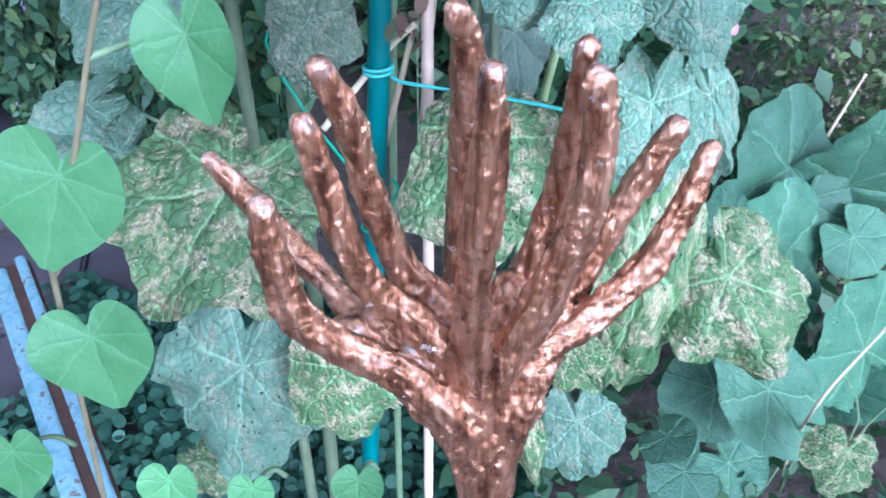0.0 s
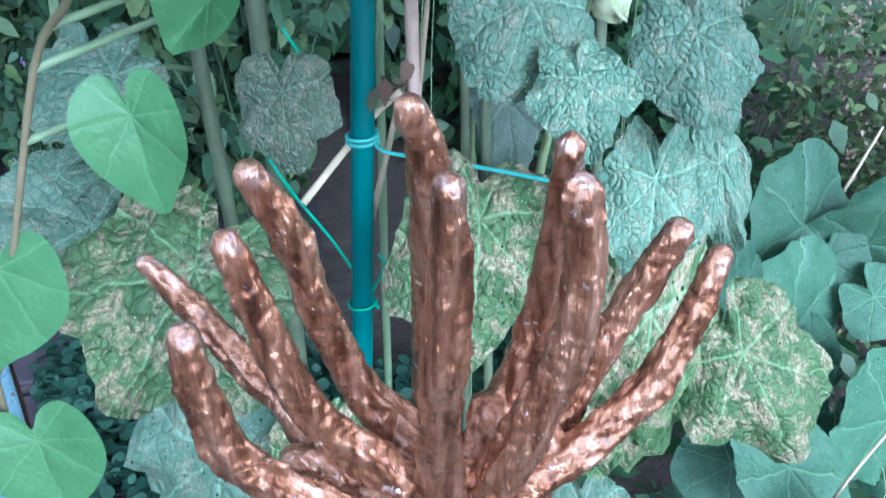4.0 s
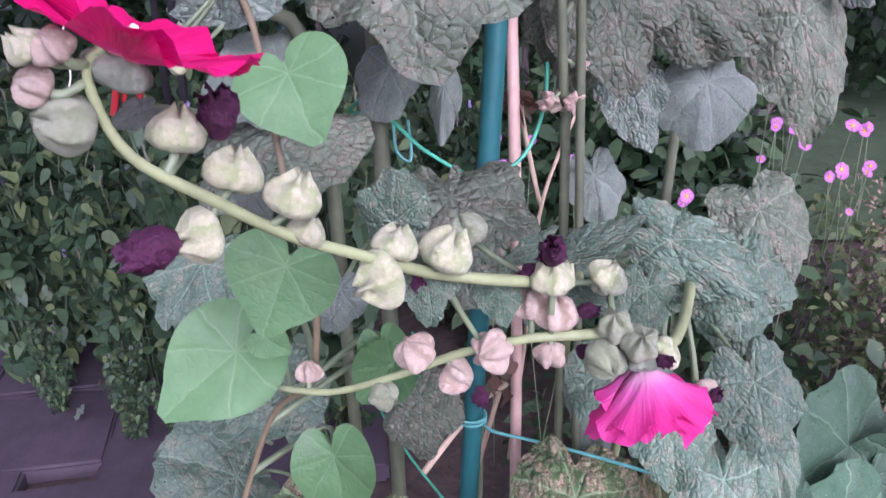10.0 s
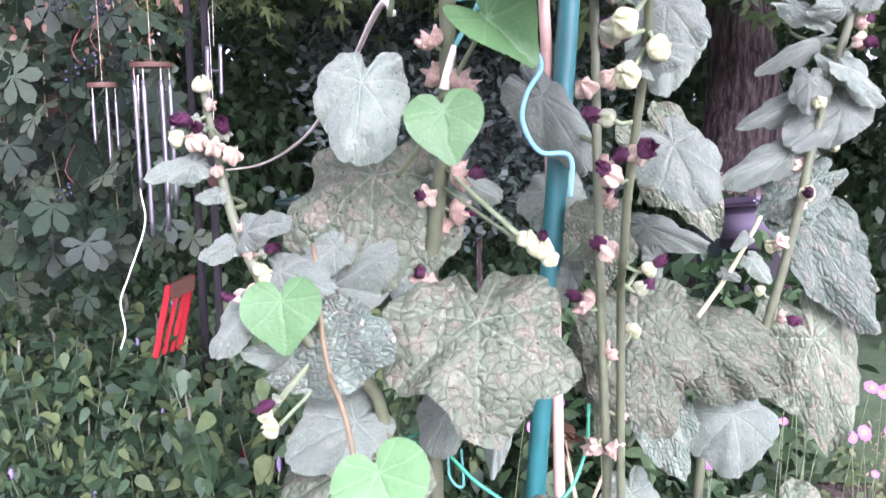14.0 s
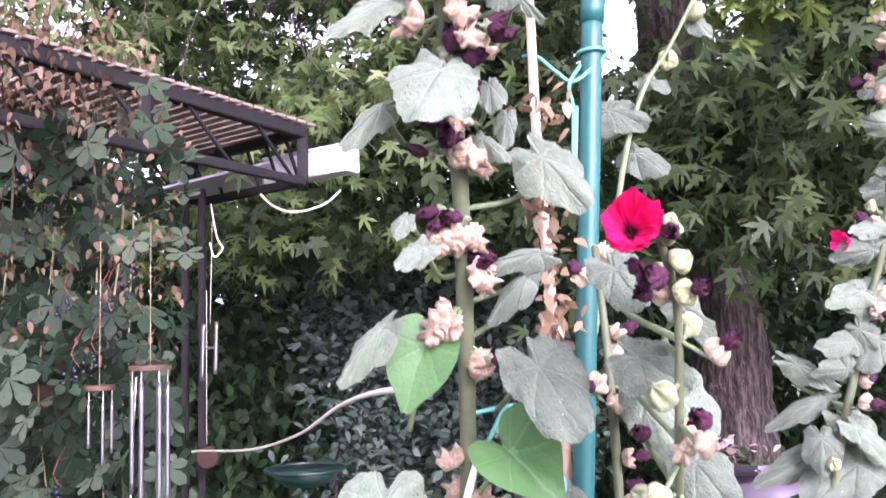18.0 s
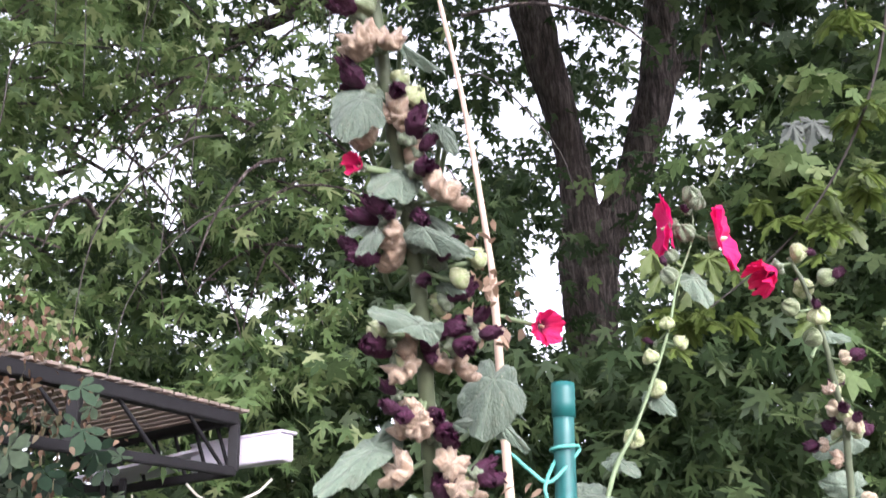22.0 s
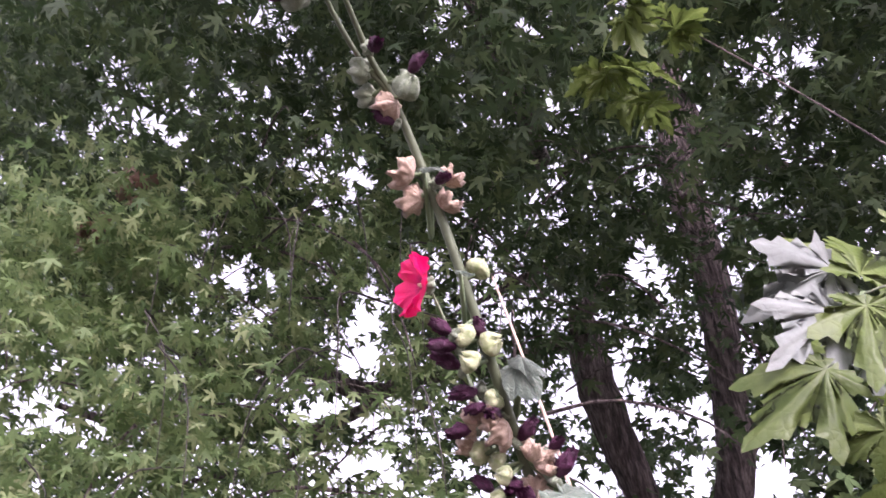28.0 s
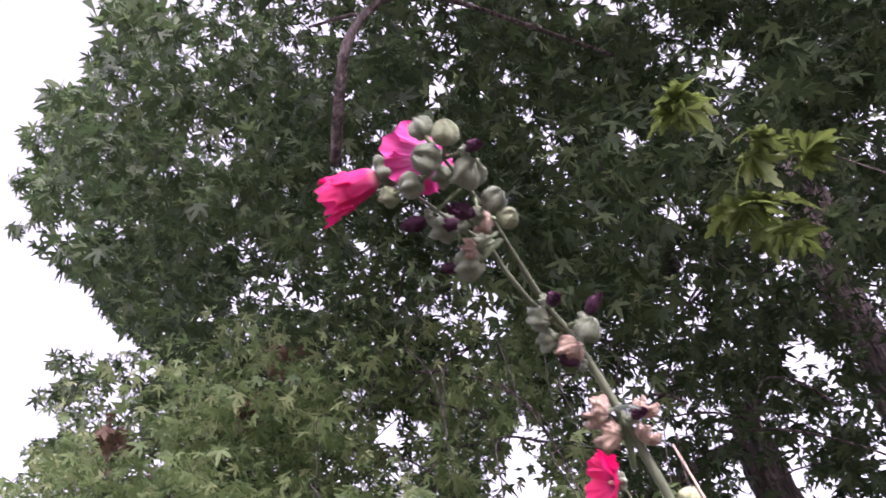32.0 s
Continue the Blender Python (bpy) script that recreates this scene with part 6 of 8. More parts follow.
# ---- pods and flowers ----
def pod_data(seed, pleats=10, tip=0.35, flat=0.8, deep=0.1, na=30, nr=10):
    """A round calyx with pleats, drawn together at its top (z = 1)."""
    verts, faces = [], []
    for i in range(nr + 1):
        u = i / nr
        a = math.pi * u
        for j in range(na):
            b = 2 * math.pi * j / na
            top = max(0, u - 0.62) / 0.38 if tip else 0.0
            r = math.sin(a) ** 0.75 * (1 + deep * math.cos(pleats / 2 * b) * math.sin(a)) if 0 < u < 1 else 0.03
            r = max(r, 0.26 * top) * (1 + 0.42 * top * math.cos(5 * b + 1.3 * top)) if 0 < u < 1 else r
            r *= 1 + (0.07 + max(0, deep - 0.22) * 2.5) * noise.noise(Vector((math.cos(b) * 1.4, math.sin(b) * 1.4, u * 2.4 + seed * 5.3)))
            z = -math.cos(a) * flat + tip * top * (0.45 + 0.55 * math.cos(5 * b + 1.3 * top))
            verts.append((r * math.cos(b), r * math.sin(b), z + flat))
    for i in range(nr):
        for j in range(na):
            a, b = i * na + j, i * na + (j + 1) % na
            faces.append((a, b, b + na, a + na))
    return verts, faces


def bud_data(seed, na=40, nr=13):
    """A squat downy bud: five pointed sepals that close over it and stand up as a small crown."""
    verts, faces = [], []
    k = (0.0, 0.1, 0.32, 0.52, 0.68, 0.82, 1.0)
    for i in range(nr + 1):
        u = i / nr
        r0 = float(np.interp(u, k, (0.05, 0.62, 1.0, 1.0, 0.78, 0.48, 0.10)))
        z0 = float(np.interp(u, k, (0.14, 0.0, 0.34, 0.72, 0.98, 1.14, 1.18)))
        up = max(0.0, (u - 0.5) / 0.5)
        for j in range(na):
            b = 2 * math.pi * j / na
            q = noise.noise(Vector((math.cos(b) * 1.5, math.sin(b) * 1.5, u * 2 + seed * 3.9)))
            lobe = (0.5 + 0.5 * math.cos(5 * b + 0.6 * up + 0.7 * q)) ** 1.5
            r = r0 * (1 + 0.10 * (lobe - 0.4) * math.sin(math.pi * u) + 0.12 * q) + 0.20 * up * lobe
            z = z0 + up * up * (0.48 * lobe + 0.2 * q) + 0.05 * q
            verts.append((r * math.cos(b), r * math.sin(b), z))
    for i in range(nr):
        for j in range(na):
            a, b = i * na + j, i * na + (j + 1) % na
            faces.append((a, b, b + na, a + na))
    faces.append(tuple(range(nr * na, nr * na + na)))
    return verts, faces


def crumple_data(seed):
    """A withered bloom: one limp sheet rolled and crumpled round its axis."""
    rr = random.Random(seed)
    verts, faces = [], []
    nu, nv = 8, 44
    for j in range(nv + 1):
        s = j / nv
        a0 = s * 2.6 * 2 * math.pi
        for i in range(nu + 1):
            u = i / nu
            q = Vector((u * 2.6 + seed * 3, math.cos(a0) * 1.3 + s * 2, math.sin(a0) * 1.3))
            w = noise.noise(q * 1.4)
            r = 0.14 + (0.30 + 0.5 * s) * math.sin(0.25 + u * 2.3) + 0.62 * u * w + 0.16 * math.sin(a0 * 3.5 + 2.5 * w) * u
            a = a0 + 0.5 * noise.noise(q * 2.1 + Vector((9, 0, 0))) * u
            z = (1.75 - 0.5 * s) * u + 0.4 * u * noise.noise(q * 1.7 + Vector((0, 7, 0)))
            verts.append((r * math.cos(a), r * math.sin(a), z))
    for j in range(nv):
        for i in range(nu):
            k = j * (nu + 1) + i
            faces.append((k, k + 1, k + nu + 2, k + nu + 1))
    return verts, faces


def petal_data(seed, cup=0.5, wide=0.72, ruffle=0.06, spread=1.0):
    rr = random.Random(seed)
    p = rr.uniform(0, 6)
    na, nr = 26, 11
    verts, faces = [], []
    for i in range(nr + 1):
        u = i / nr
        for j in range(na + 1):
            v = j / na * 2 - 1
            a = v * wide * (0.35 + 0.65 * u ** 0.6)
            r = u * (1 - 0.17 * abs(v) ** 2.6 + 0.03 * math.sin(v * 7 + p) - 0.04 * math.exp(-(v * 5) ** 2) + 0.025 * math.sin(v * 23 + 2 * p))
            z = cup * (u ** 1.5 - 0.35 * u ** 3) + ruffle * u * u * math.sin(v * 6.5 + p) + 0.5 * ruffle * u ** 4 * math.sin(v * 17 + 3 * p) + 0.05 * v * u
            s = spread + (1 - spread) * (1 - u) ** 2
            verts.append((r * math.cos(a) * s, r * math.sin(a) * s, z))
    for i in range(nr):
        for j in range(na):
            a = i * (na + 1) + j
            faces.append((a, a + 1, a + na + 2, a + na + 1))
    return verts, faces


def rosette_data(seed):
    """A dry calyx: a lumpy ring of seeds in five curled, torn sepals."""
    na, nr = 40, 9
    verts, faces = [], []
    for i in range(nr + 1):
        u = i / nr
        for j in range(na):
            b = 2 * math.pi * j / na
            q = Vector((math.cos(b) * 1.6, math.sin(b) * 1.6, u * 2.2 + seed * 4.7))
            n1, n2 = noise.noise(q), noise.noise(q * 2.7)
            lobe = 0.5 + 0.5 * math.cos(5 * b + 0.8 * n1)
            r = 0.25 + 0.85 * math.sin(min(1, u * 1.25) * math.pi / 2) * (1 + 0.16 * math.cos(12 * b + 3 * n1)) - (0.55 * max(0, u - 0.72) / 0.28) * (1 - lobe)
            r *= 1 + 0.28 * n1 + 0.16 * n2
            z = 1.25 * u ** 1.2 * (0.72 + 0.4 * lobe * u) + 0.22 * n2 * u - 0.1
            verts.append((r * math.cos(b), r * math.sin(b), z))
    for i in range(nr):
        for j in range(na):
            a, b = i * na + j, i * na + (j + 1) % na
            faces.append((a, b, b + na, a + na))
    o = len(verts)
    verts.append((0, 0, 0.62))
    for j in range(na):
        faces.append((nr * na + j, nr * na + (j + 1) % na, o))
    faces.append(tuple(range(na))[::-1])
    return verts, faces


PODS = {k: [mesh_of("pod", pod_data(s + 10 * i, deep=d, tip=t), m) for s in range(3)] for i, (k, m, d, t) in enumerate((
    ("green", M_POD, 0.12, 0.5), ("pale", M_PALEPOD, 0.07, 0.5), ("dry", M_DRYPOD, 0.32, 0.0), ("pink", M_PINKBUD, 0.26, 0.35), ("grey", M_CALYX, 0.2, 0.5)))}
PODS["pale"] = [mesh_of("pod", bud_data(s), M_PALEPOD) for s in range(5)]
PODS["dry"] = [mesh_of("pod", rosette_data(s), M_DRYPOD) for s in range(5)]
SPENT = []
for k in range(4):
    v, f = crumple_data(k)
    SPENT.append(mesh_of("withered_bloom", ([(x * 0.8, y * 0.8, z * 1.12) for x, y, z in v], f), M_SPENT))
CALYX = mesh_of("calyx", pod_data(50, deep=0.25, tip=0.0, flat=0.6), M_CALYX)


def upright(at, axis, size, spin=0.0):
    q = Vector(axis).to_track_quat("Z", "Y").to_matrix().to_4x4()
    return Matrix.Translation(at) @ q @ pose(0, 0, 0, 0, 0, spin) @ Matrix.Diagonal((size, size, size, 1))


def pod(plant, at, size=0.011, kind="green", axis=None, spent=0.0, stalk=True):
    """A pod at a place; its top points away from the stem unless axis says otherwise. spent: the size of a withered bloom on it."""
    at = Vector(at)
    foot = min(plant.line, key=lambda q: (q - at).length)
    out = Vector(axis) if axis else (at - foot).normalized() + Vector((0, 0, 0.7))
    out.normalize()
    plant.count += 1
    k = plant.count
    on("pod", PODS[kind][k % len(PODS[kind])], plant.root, upright(at - out * size * 0.8, out, size, k * 47))
    if spent:
        on("withered_bloom", SPENT[k % 4], plant.root, upright(at + out * size * 0.55, out + Vector((0.2 * math.sin(k * 2.3), 0.2 * math.cos(k * 1.7), 0)), spent, k * 31))
    if stalk and (foot - at).length > size * 1.1:
        tube("pedicel", [foot, (foot + at) / 2 - Vector((0, 0, 0.003)), at - out * size * 0.7], (.0014, .0018), M_PETIOLE, plant.root, 6, 5)


def strew(plant, z0, z1, n, seed, kinds, size=(0.007, 0.011), spent=0.45, reach=(0.010, 0.028), big=(0.006, 0.010)):
    """Pods and withered blooms round the stem between two heights."""
    rr = random.Random(seed)
    seg = [q for q in plant.line if z0 <= q.z <= z1]
    for i in range(n):
        u = (i + rr.uniform(0, 1)) / n * (len(seg) - 1)
        k = int(u)
        q = seg[k].lerp(seg[min(k + 1, len(seg) - 1)], u - k)
        a = rr.uniform(0, 2 * math.pi)
        d = rr.uniform(*reach)
        at = q + Vector((math.cos(a) * d, math.sin(a) * d * 0.8 - 0.004, rr.uniform(-0.01, 0.01)))
        axis = Vector((math.cos(a), math.sin(a) * 0.8, rr.uniform(-0.3, 0.9)))
        pod(plant, at, rr.uniform(*size), rr.choice(kinds), axis, rr.uniform(*big) if rr.random() < spent else 0.0)


def pods(plant, kind, size, *places):
    for i, p in enumerate(places):
        pod(plant, p, size * (1 + 0.14 * math.sin(i * 4.1 + p[2] * 90)), kind, None, 0.0)


def withered(plant, size, *places):
    """Limp dark blooms that hang out from the stem."""
    for i, p in enumerate(places):
        p = Vector(p)
        foot = min(plant.line, key=lambda q: (q - p).length)
        out = (p - foot).normalized() + Vector((0.4 * math.sin(i * 2.3), -0.3, 0.35 + 0.5 * math.sin(i * 3.7)))
        out.normalize()
        plant.count += 1
        s = size * (1 + 0.2 * math.sin(i * 5.3 + p.x * 200))
        m = upright(p - out * s * 0.8, out, s, plant.count * 31) @ Matrix.Diagonal((0.85, 0.85, 1.15, 1))
        on("withered_bloom", SPENT[plant.count % 4], plant.root, m)
        on("calyx", CALYX, plant.root, upright(p - out * s * 1.5, out, s * 0.62, i * 40))
        if (foot - p).length > s:
            tube("pedicel", [foot, p - out * s * 1.2], (.0013, .0016), M_PETIOLE, plant.root, 5, 4)


def flower(plant, at, axis, size, material, cup=0.5, seed=0, wide=0.92, ruffle=0.06, column=M_CREAM, calyx=True, spread=1.0, foot=None):
    """An open bloom of five overlapping petals with a column of stamens, its mouth along axis."""
    at = Vector(at)
    m = upright(at, axis, size, seed * 23)
    me = mesh_of("flower", tube_data([(0, 0, -0.02), (0, 0, 0.15), (0, 0, 0.3)], [0.045, 0.05, 0.07, 0.025], 10, 8, bumpy=0.5, seed=seed), column)
    f = on("flower", me, plant.root, m)
    for k in range(5):
        p = on("petal", mesh_of("petal", petal_data(seed * 7 + k, cup * (1 + 0.12 * ((k * 37 + seed) % 5 - 2)), wide, ruffle, spread), material), f, pose(0, 0, 0.008 * (k % 2), 3 * (k % 3 - 1), 0, 72 * k))
    if calyx:
        on("calyx", CALYX, f, Matrix.Translation((0, 0, -0.24)) @ Matrix.Diagonal((0.26, 0.26, 0.24, 1)))
    foot = Vector(foot) if foot else min(plant.line, key=lambda q: (q - at).length)
    base = at - Vector(axis).normalized() * size * 0.2
    if (foot - base).length > 0.008:
        tube("pedicel", [foot, base], (.002, .0025), M_PETIOLE, plant.root, 6, 4)


# arching stem with fat buds
for p, s, k, w in (
        ((-0.163, 0.215, 1.279), .006, "pale", 0), ((-0.154, 0.215, 1.278), .0052, "pink", 0), ((-0.164, 0.220, 1.266), .0055, "pink", 0), ((-0.158, 0.225, 1.254), .0088, "green", 0), ((-0.136, 0.250, 1.246), .0095, "pale", 0), ((-0.124, 0.265, 1.228), .0102, "pale", 0),
        ((-0.135, 0.250, 1.209), .0098, "pale", .0), ((-0.106, 0.275, 1.216), .0105, "pale", 0), ((-0.105, 0.285, 1.198), .0075, "pale", 0), ((-0.075, 0.315, 1.181), .0095, "pale", 0), ((-0.083, 0.305, 1.168), .0122, "pale", 0), ((-0.054, 0.330, 1.172), .0122, "pale", 0),
        ((-0.005, 0.375, 1.140), .0105, "pale", 0), ((0.023, 0.400, 1.130), .009, "pale", 0), ((-0.047, 0.400, 1.152), .009, "green", 0)):
    pod(hQ, p, s, k, None, w)
for p, s, ax in (((-0.124, 0.255, 1.250), .0095, (0.1, -0.3, 1)), ((-0.148, 0.240, 1.208), .0108, (-0.8, -0.4, -0.2)), ((-0.007, 0.370, 1.150), .008, (0, -0.5, 0.8)), ((-0.018, 0.370, 1.143), .0055, (-0.8, -0.3, -0.2)), ((-0.069, 0.340, 1.150), .005, (0, 0.2, -1))):
    on("withered_bloom", SPENT[int(s * 1e4) % 4], hQ.root, upright(Vector(p) - Vector(ax).normalized() * s, ax, s))
flower(hQ, (-0.143, 0.232, 1.271), (0.40, 0.24, 0.88), 0.037, M_CRIMSON, 0.45, 3, 1.1, 0.10)

# arching stem with the pink bloom
for p, s, k, w in (
        ((-0.074, 0.375, 1.096), .0095, "pink", 0), ((-0.035, 0.370, 1.101), .010, "pink", 0), ((-0.055, 0.375, 1.083), .0085, "pink", 0), ((-0.094, 0.385, 1.065), .0078, "green", 0), ((-0.016, 0.380, 1.120), .0085, "pink", 0), ((-0.003, 0.375, 1.117), .0095, "pink", 0),
        ((-0.007, 0.370, 1.099), .007, "pink", 0), ((0.019, 0.365, 1.100), .010, "green", 0), ((0.024, 0.365, 1.116), .0085, "green", 0), ((0.035, 0.360, 1.110), .0092, "green", 0), ((0.049, 0.370, 1.099), .0085, "pale", 0), ((0.025, 0.400, 1.124), .009, "green", 0),
        ((-0.139, 0.410, 1.064), .0065, "pink", 0), ((0.081, 0.410, 1.039), .0085, "pale", 0), ((0.080, 0.410, 1.053), .0075, "pink", 0), ((-0.062, 0.360, 1.152), .0085, "pink", 0), ((-0.007, 0.365, 1.144), .0105, "pale", 0)):
    pod(hP, p, s, k, None, w)
for p, s, ax in (((-0.043, 0.400, 1.062), .0062, (0.2, -0.3, -1)), ((0.007, 0.380, 1.118), .006, (0.9, -0.3, 0.1)), ((-0.008, 0.360, 1.152), .009, (0, -0.5, 0.8)), ((0.007, 0.380, 1.097), .0055, (0.8, -0.3, -0.3)), ((0.081, 0.400, 1.053), .006, (0.4, -0.3, 0.7)), ((-0.087, 0.400, 1.138), .006, (-0.6, -0.3, -0.3)), ((0.044, 0.360, 1.101), .005, (0.5, -0.6, 0.2))):
    on("withered_bloom", SPENT[int(s * 1e4) % 4], hP.root, upright(p, ax, s))
flower(hP, (0.039, 0.365, 1.095), (0.16, -0.12, -1), 0.034, M_PINK, 1.1, 5, 1.35, 0.10, spread=0.95)
flower(hP, (0.039, 0.366, 1.095), (0.16, -0.12, -1), 0.032, M_PINK, 1.1, 6, 1.3, 0.10, calyx=False, spread=0.85)

# main tall stalk
strew(hA, 1.18, 1.5, 14, 1, ("dry", "dry", "pink"), (.008, .011), .5)
pods(hA, "dry", 0.0095, (-0.099, 0.542, 1.717), (-0.091, 0.545, 1.712), (-0.112, 0.565, 1.660), (-0.099, 0.558, 1.661), (-0.123, 0.555, 1.658), (-0.092, 0.570, 1.630), (-0.124, 0.578, 1.607), (-0.118, 0.573, 1.598), (-0.131, 0.572, 1.597), (-0.097, 0.603, 1.571), (-0.122, 0.617, 1.501), (-0.095, 0.619, 1.467))
pods(hA, "dry", 0.0095, (-0.120, 0.480, 1.823), (-0.129, 0.491, 1.826), (-0.093, 0.510, 1.787), (-0.085, 0.511, 1.785), (-0.097, 0.534, 1.716), (-0.105, 0.536, 1.714), (-0.123, 0.568, 1.662), (-0.113, 0.552, 1.661), (-0.095, 0.565, 1.661), (-0.092, 0.566, 1.635), (-0.125, 0.588, 1.612), (-0.127, 0.572, 1.603), (-0.096, 0.597, 1.571))
pods(hA, "dry", 0.0095, (-0.135, 0.443, 1.921), (-0.130, 0.459, 1.856), (-0.104, 0.472, 1.862), (-0.088, 0.474, 1.857), (-0.121, 0.471, 1.822), (-0.130, 0.487, 1.825), (-0.096, 0.489, 1.786), (-0.106, 0.524, 1.740), (-0.100, 0.533, 1.717), (-0.128, 0.557, 1.661), (-0.116, 0.557, 1.664), (-0.101, 0.569, 1.662))
pods(hA, "dry", 0.0101, (-0.150, 0.380, 2.038), (-0.131, 0.377, 2.040), (-0.149, 0.408, 1.989), (-0.122, 0.400, 1.996), (-0.116, 0.414, 1.978), (-0.101, 0.409, 1.955), (-0.092, 0.415, 1.950), (-0.135, 0.436, 1.928), (-0.128, 0.459, 1.871), (-0.126, 0.481, 1.828), (-0.136, 0.490, 1.797), (-0.100, 0.483, 1.799))
pods(hA, "pale", 0.0078, (-0.080, 0.444, 1.920), (-0.092, 0.432, 1.903), (-0.134, 0.440, 1.925), (-0.092, 0.498, 1.785))
pods(hA, "pale", 0.0075, (-0.125, 0.401, 2.025), (-0.116, 0.393, 2.008), (-0.104, 0.458, 1.894), (-0.130, 0.464, 1.861), (-0.145, 0.449, 1.876), (-0.137, 0.461, 1.879))
pods(hA, "dry", 0.0106, (-0.183, 0.311, 2.177), (-0.149, 0.330, 2.162), (-0.155, 0.347, 2.140), (-0.158, 0.352, 2.108), (-0.135, 0.371, 2.084), (-0.151, 0.375, 2.040), (-0.131, 0.402, 2.004), (-0.121, 0.401, 2.003), (-0.137, 0.426, 1.932))
pods(hA, "pale", 0.0075, (-0.184, 0.294, 2.193), (-0.181, 0.329, 2.153), (-0.186, 0.343, 2.143), (-0.178, 0.353, 2.145), (-0.161, 0.399, 1.991))
pods(hA, "green", 0.0105, (-0.147, 0.381, 2.067))
pods(hA, "dry", 0.0099, (-0.237, 0.181, 2.320), (-0.200, 0.188, 2.319), (-0.232, 0.200, 2.310), (-0.203, 0.196, 2.302), (-0.244, 0.151, 2.358), (-0.188, 0.301, 2.184), (-0.200, 0.312, 2.190), (-0.205, 0.330, 2.182), (-0.154, 0.326, 2.170), (-0.149, 0.340, 2.164), (-0.159, 0.345, 2.147))
pods(hA, "pale", 0.0088, (-0.186, 0.231, 2.266), (-0.201, 0.252, 2.222), (-0.181, 0.257, 2.217), (-0.199, 0.260, 2.205), (-0.184, 0.334, 2.168), (-0.197, 0.332, 2.175))
pods(hA, "grey", 0.0092, (-0.259, 0.128, 2.374), (-0.257, 0.147, 2.368), (-0.228, 0.133, 2.354))
pods(hA, "grey", 0.0096, (-0.305, -0.026, 2.426), (-0.304, -0.016, 2.401), (-0.299, 0.008, 2.413), (-0.280, -0.003, 2.389), (-0.269, 0.019, 2.384), (-0.320, -0.001, 2.398), (-0.310, 0.048, 2.406), (-0.286, 0.063, 2.396), (-0.297, 0.067, 2.381))
pods(hA, "green", 0.0088, (-0.289, -0.028, 2.406), (-0.263, 0.033, 2.378), (-0.341, 0.013, 2.413))
pods(hA, "dry", 0.0078, (-0.282, 0.039, 2.391), (-0.295, 0.054, 2.382))
withered(hA, 0.0088, (-0.108, 0.538, 1.729), (-0.123, 0.552, 1.671), (-0.094, 0.568, 1.642), (-0.122, 0.620, 1.447))
withered(hA, 0.0092, (-0.128, 0.470, 1.826), (-0.106, 0.480, 1.815), (-0.107, 0.499, 1.784), (-0.078, 0.509, 1.790), (-0.099, 0.525, 1.755), (-0.117, 0.524, 1.740), (-0.114, 0.530, 1.725), (-0.133, 0.538, 1.720), (-0.130, 0.564, 1.680), (-0.116, 0.553, 1.674), (-0.094, 0.576, 1.645), (-0.083, 0.589, 1.573))
withered(hA, 0.0086, (-0.148, 0.436, 1.919), (-0.136, 0.458, 1.885), (-0.143, 0.461, 1.866), (-0.113, 0.466, 1.867), (-0.100, 0.460, 1.876), (-0.092, 0.450, 1.864), (-0.076, 0.447, 1.871), (-0.136, 0.470, 1.831), (-0.105, 0.479, 1.818), (-0.107, 0.496, 1.783), (-0.080, 0.489, 1.788), (-0.096, 0.501, 1.773), (-0.100, 0.520, 1.754), (-0.118, 0.532, 1.742), (-0.113, 0.528, 1.726), (-0.127, 0.551, 1.679), (-0.110, 0.555, 1.675), (-0.096, 0.573, 1.647))
withered(hA, 0.0085, (-0.160, 0.382, 2.065), (-0.150, 0.402, 2.020), (-0.128, 0.392, 2.009), (-0.118, 0.408, 1.990), (-0.111, 0.402, 1.979), (-0.110, 0.419, 1.967), (-0.134, 0.418, 1.940), (-0.149, 0.432, 1.943), (-0.116, 0.424, 1.941), (-0.158, 0.437, 1.925), (-0.100, 0.434, 1.920), (-0.115, 0.439, 1.904), (-0.093, 0.444, 1.897))
withered(hA, 0.0085, (-0.136, 0.442, 1.880), (-0.145, 0.449, 1.868), (-0.112, 0.459, 1.869), (-0.098, 0.455, 1.877), (-0.090, 0.466, 1.872), (-0.081, 0.442, 1.880), (-0.138, 0.474, 1.844), (-0.110, 0.481, 1.828), (-0.101, 0.492, 1.810), (-0.081, 0.502, 1.796))
withered(hA, 0.0092, (-0.195, 0.293, 2.188), (-0.183, 0.299, 2.185), (-0.137, 0.330, 2.157), (-0.172, 0.342, 2.150), (-0.165, 0.341, 2.141), (-0.176, 0.352, 2.133), (-0.170, 0.359, 2.123), (-0.170, 0.352, 2.107), (-0.154, 0.377, 2.091), (-0.138, 0.368, 2.100), (-0.175, 0.377, 2.091), (-0.157, 0.373, 2.061), (-0.153, 0.391, 2.021), (-0.127, 0.390, 2.011), (-0.118, 0.392, 1.988), (-0.114, 0.401, 1.963), (-0.140, 0.417, 1.945))
withered(hA, 0.0085, (-0.220, 0.123, 2.368), (-0.247, 0.096, 2.356), (-0.244, 0.155, 2.349), (-0.208, 0.179, 2.306), (-0.215, 0.245, 2.224), (-0.214, 0.255, 2.216), (-0.212, 0.272, 2.214), (-0.189, 0.253, 2.226), (-0.202, 0.291, 2.200), (-0.162, 0.316, 2.179), (-0.142, 0.322, 2.169), (-0.174, 0.345, 2.157), (-0.193, 0.352, 2.158), (-0.206, 0.310, 2.181))
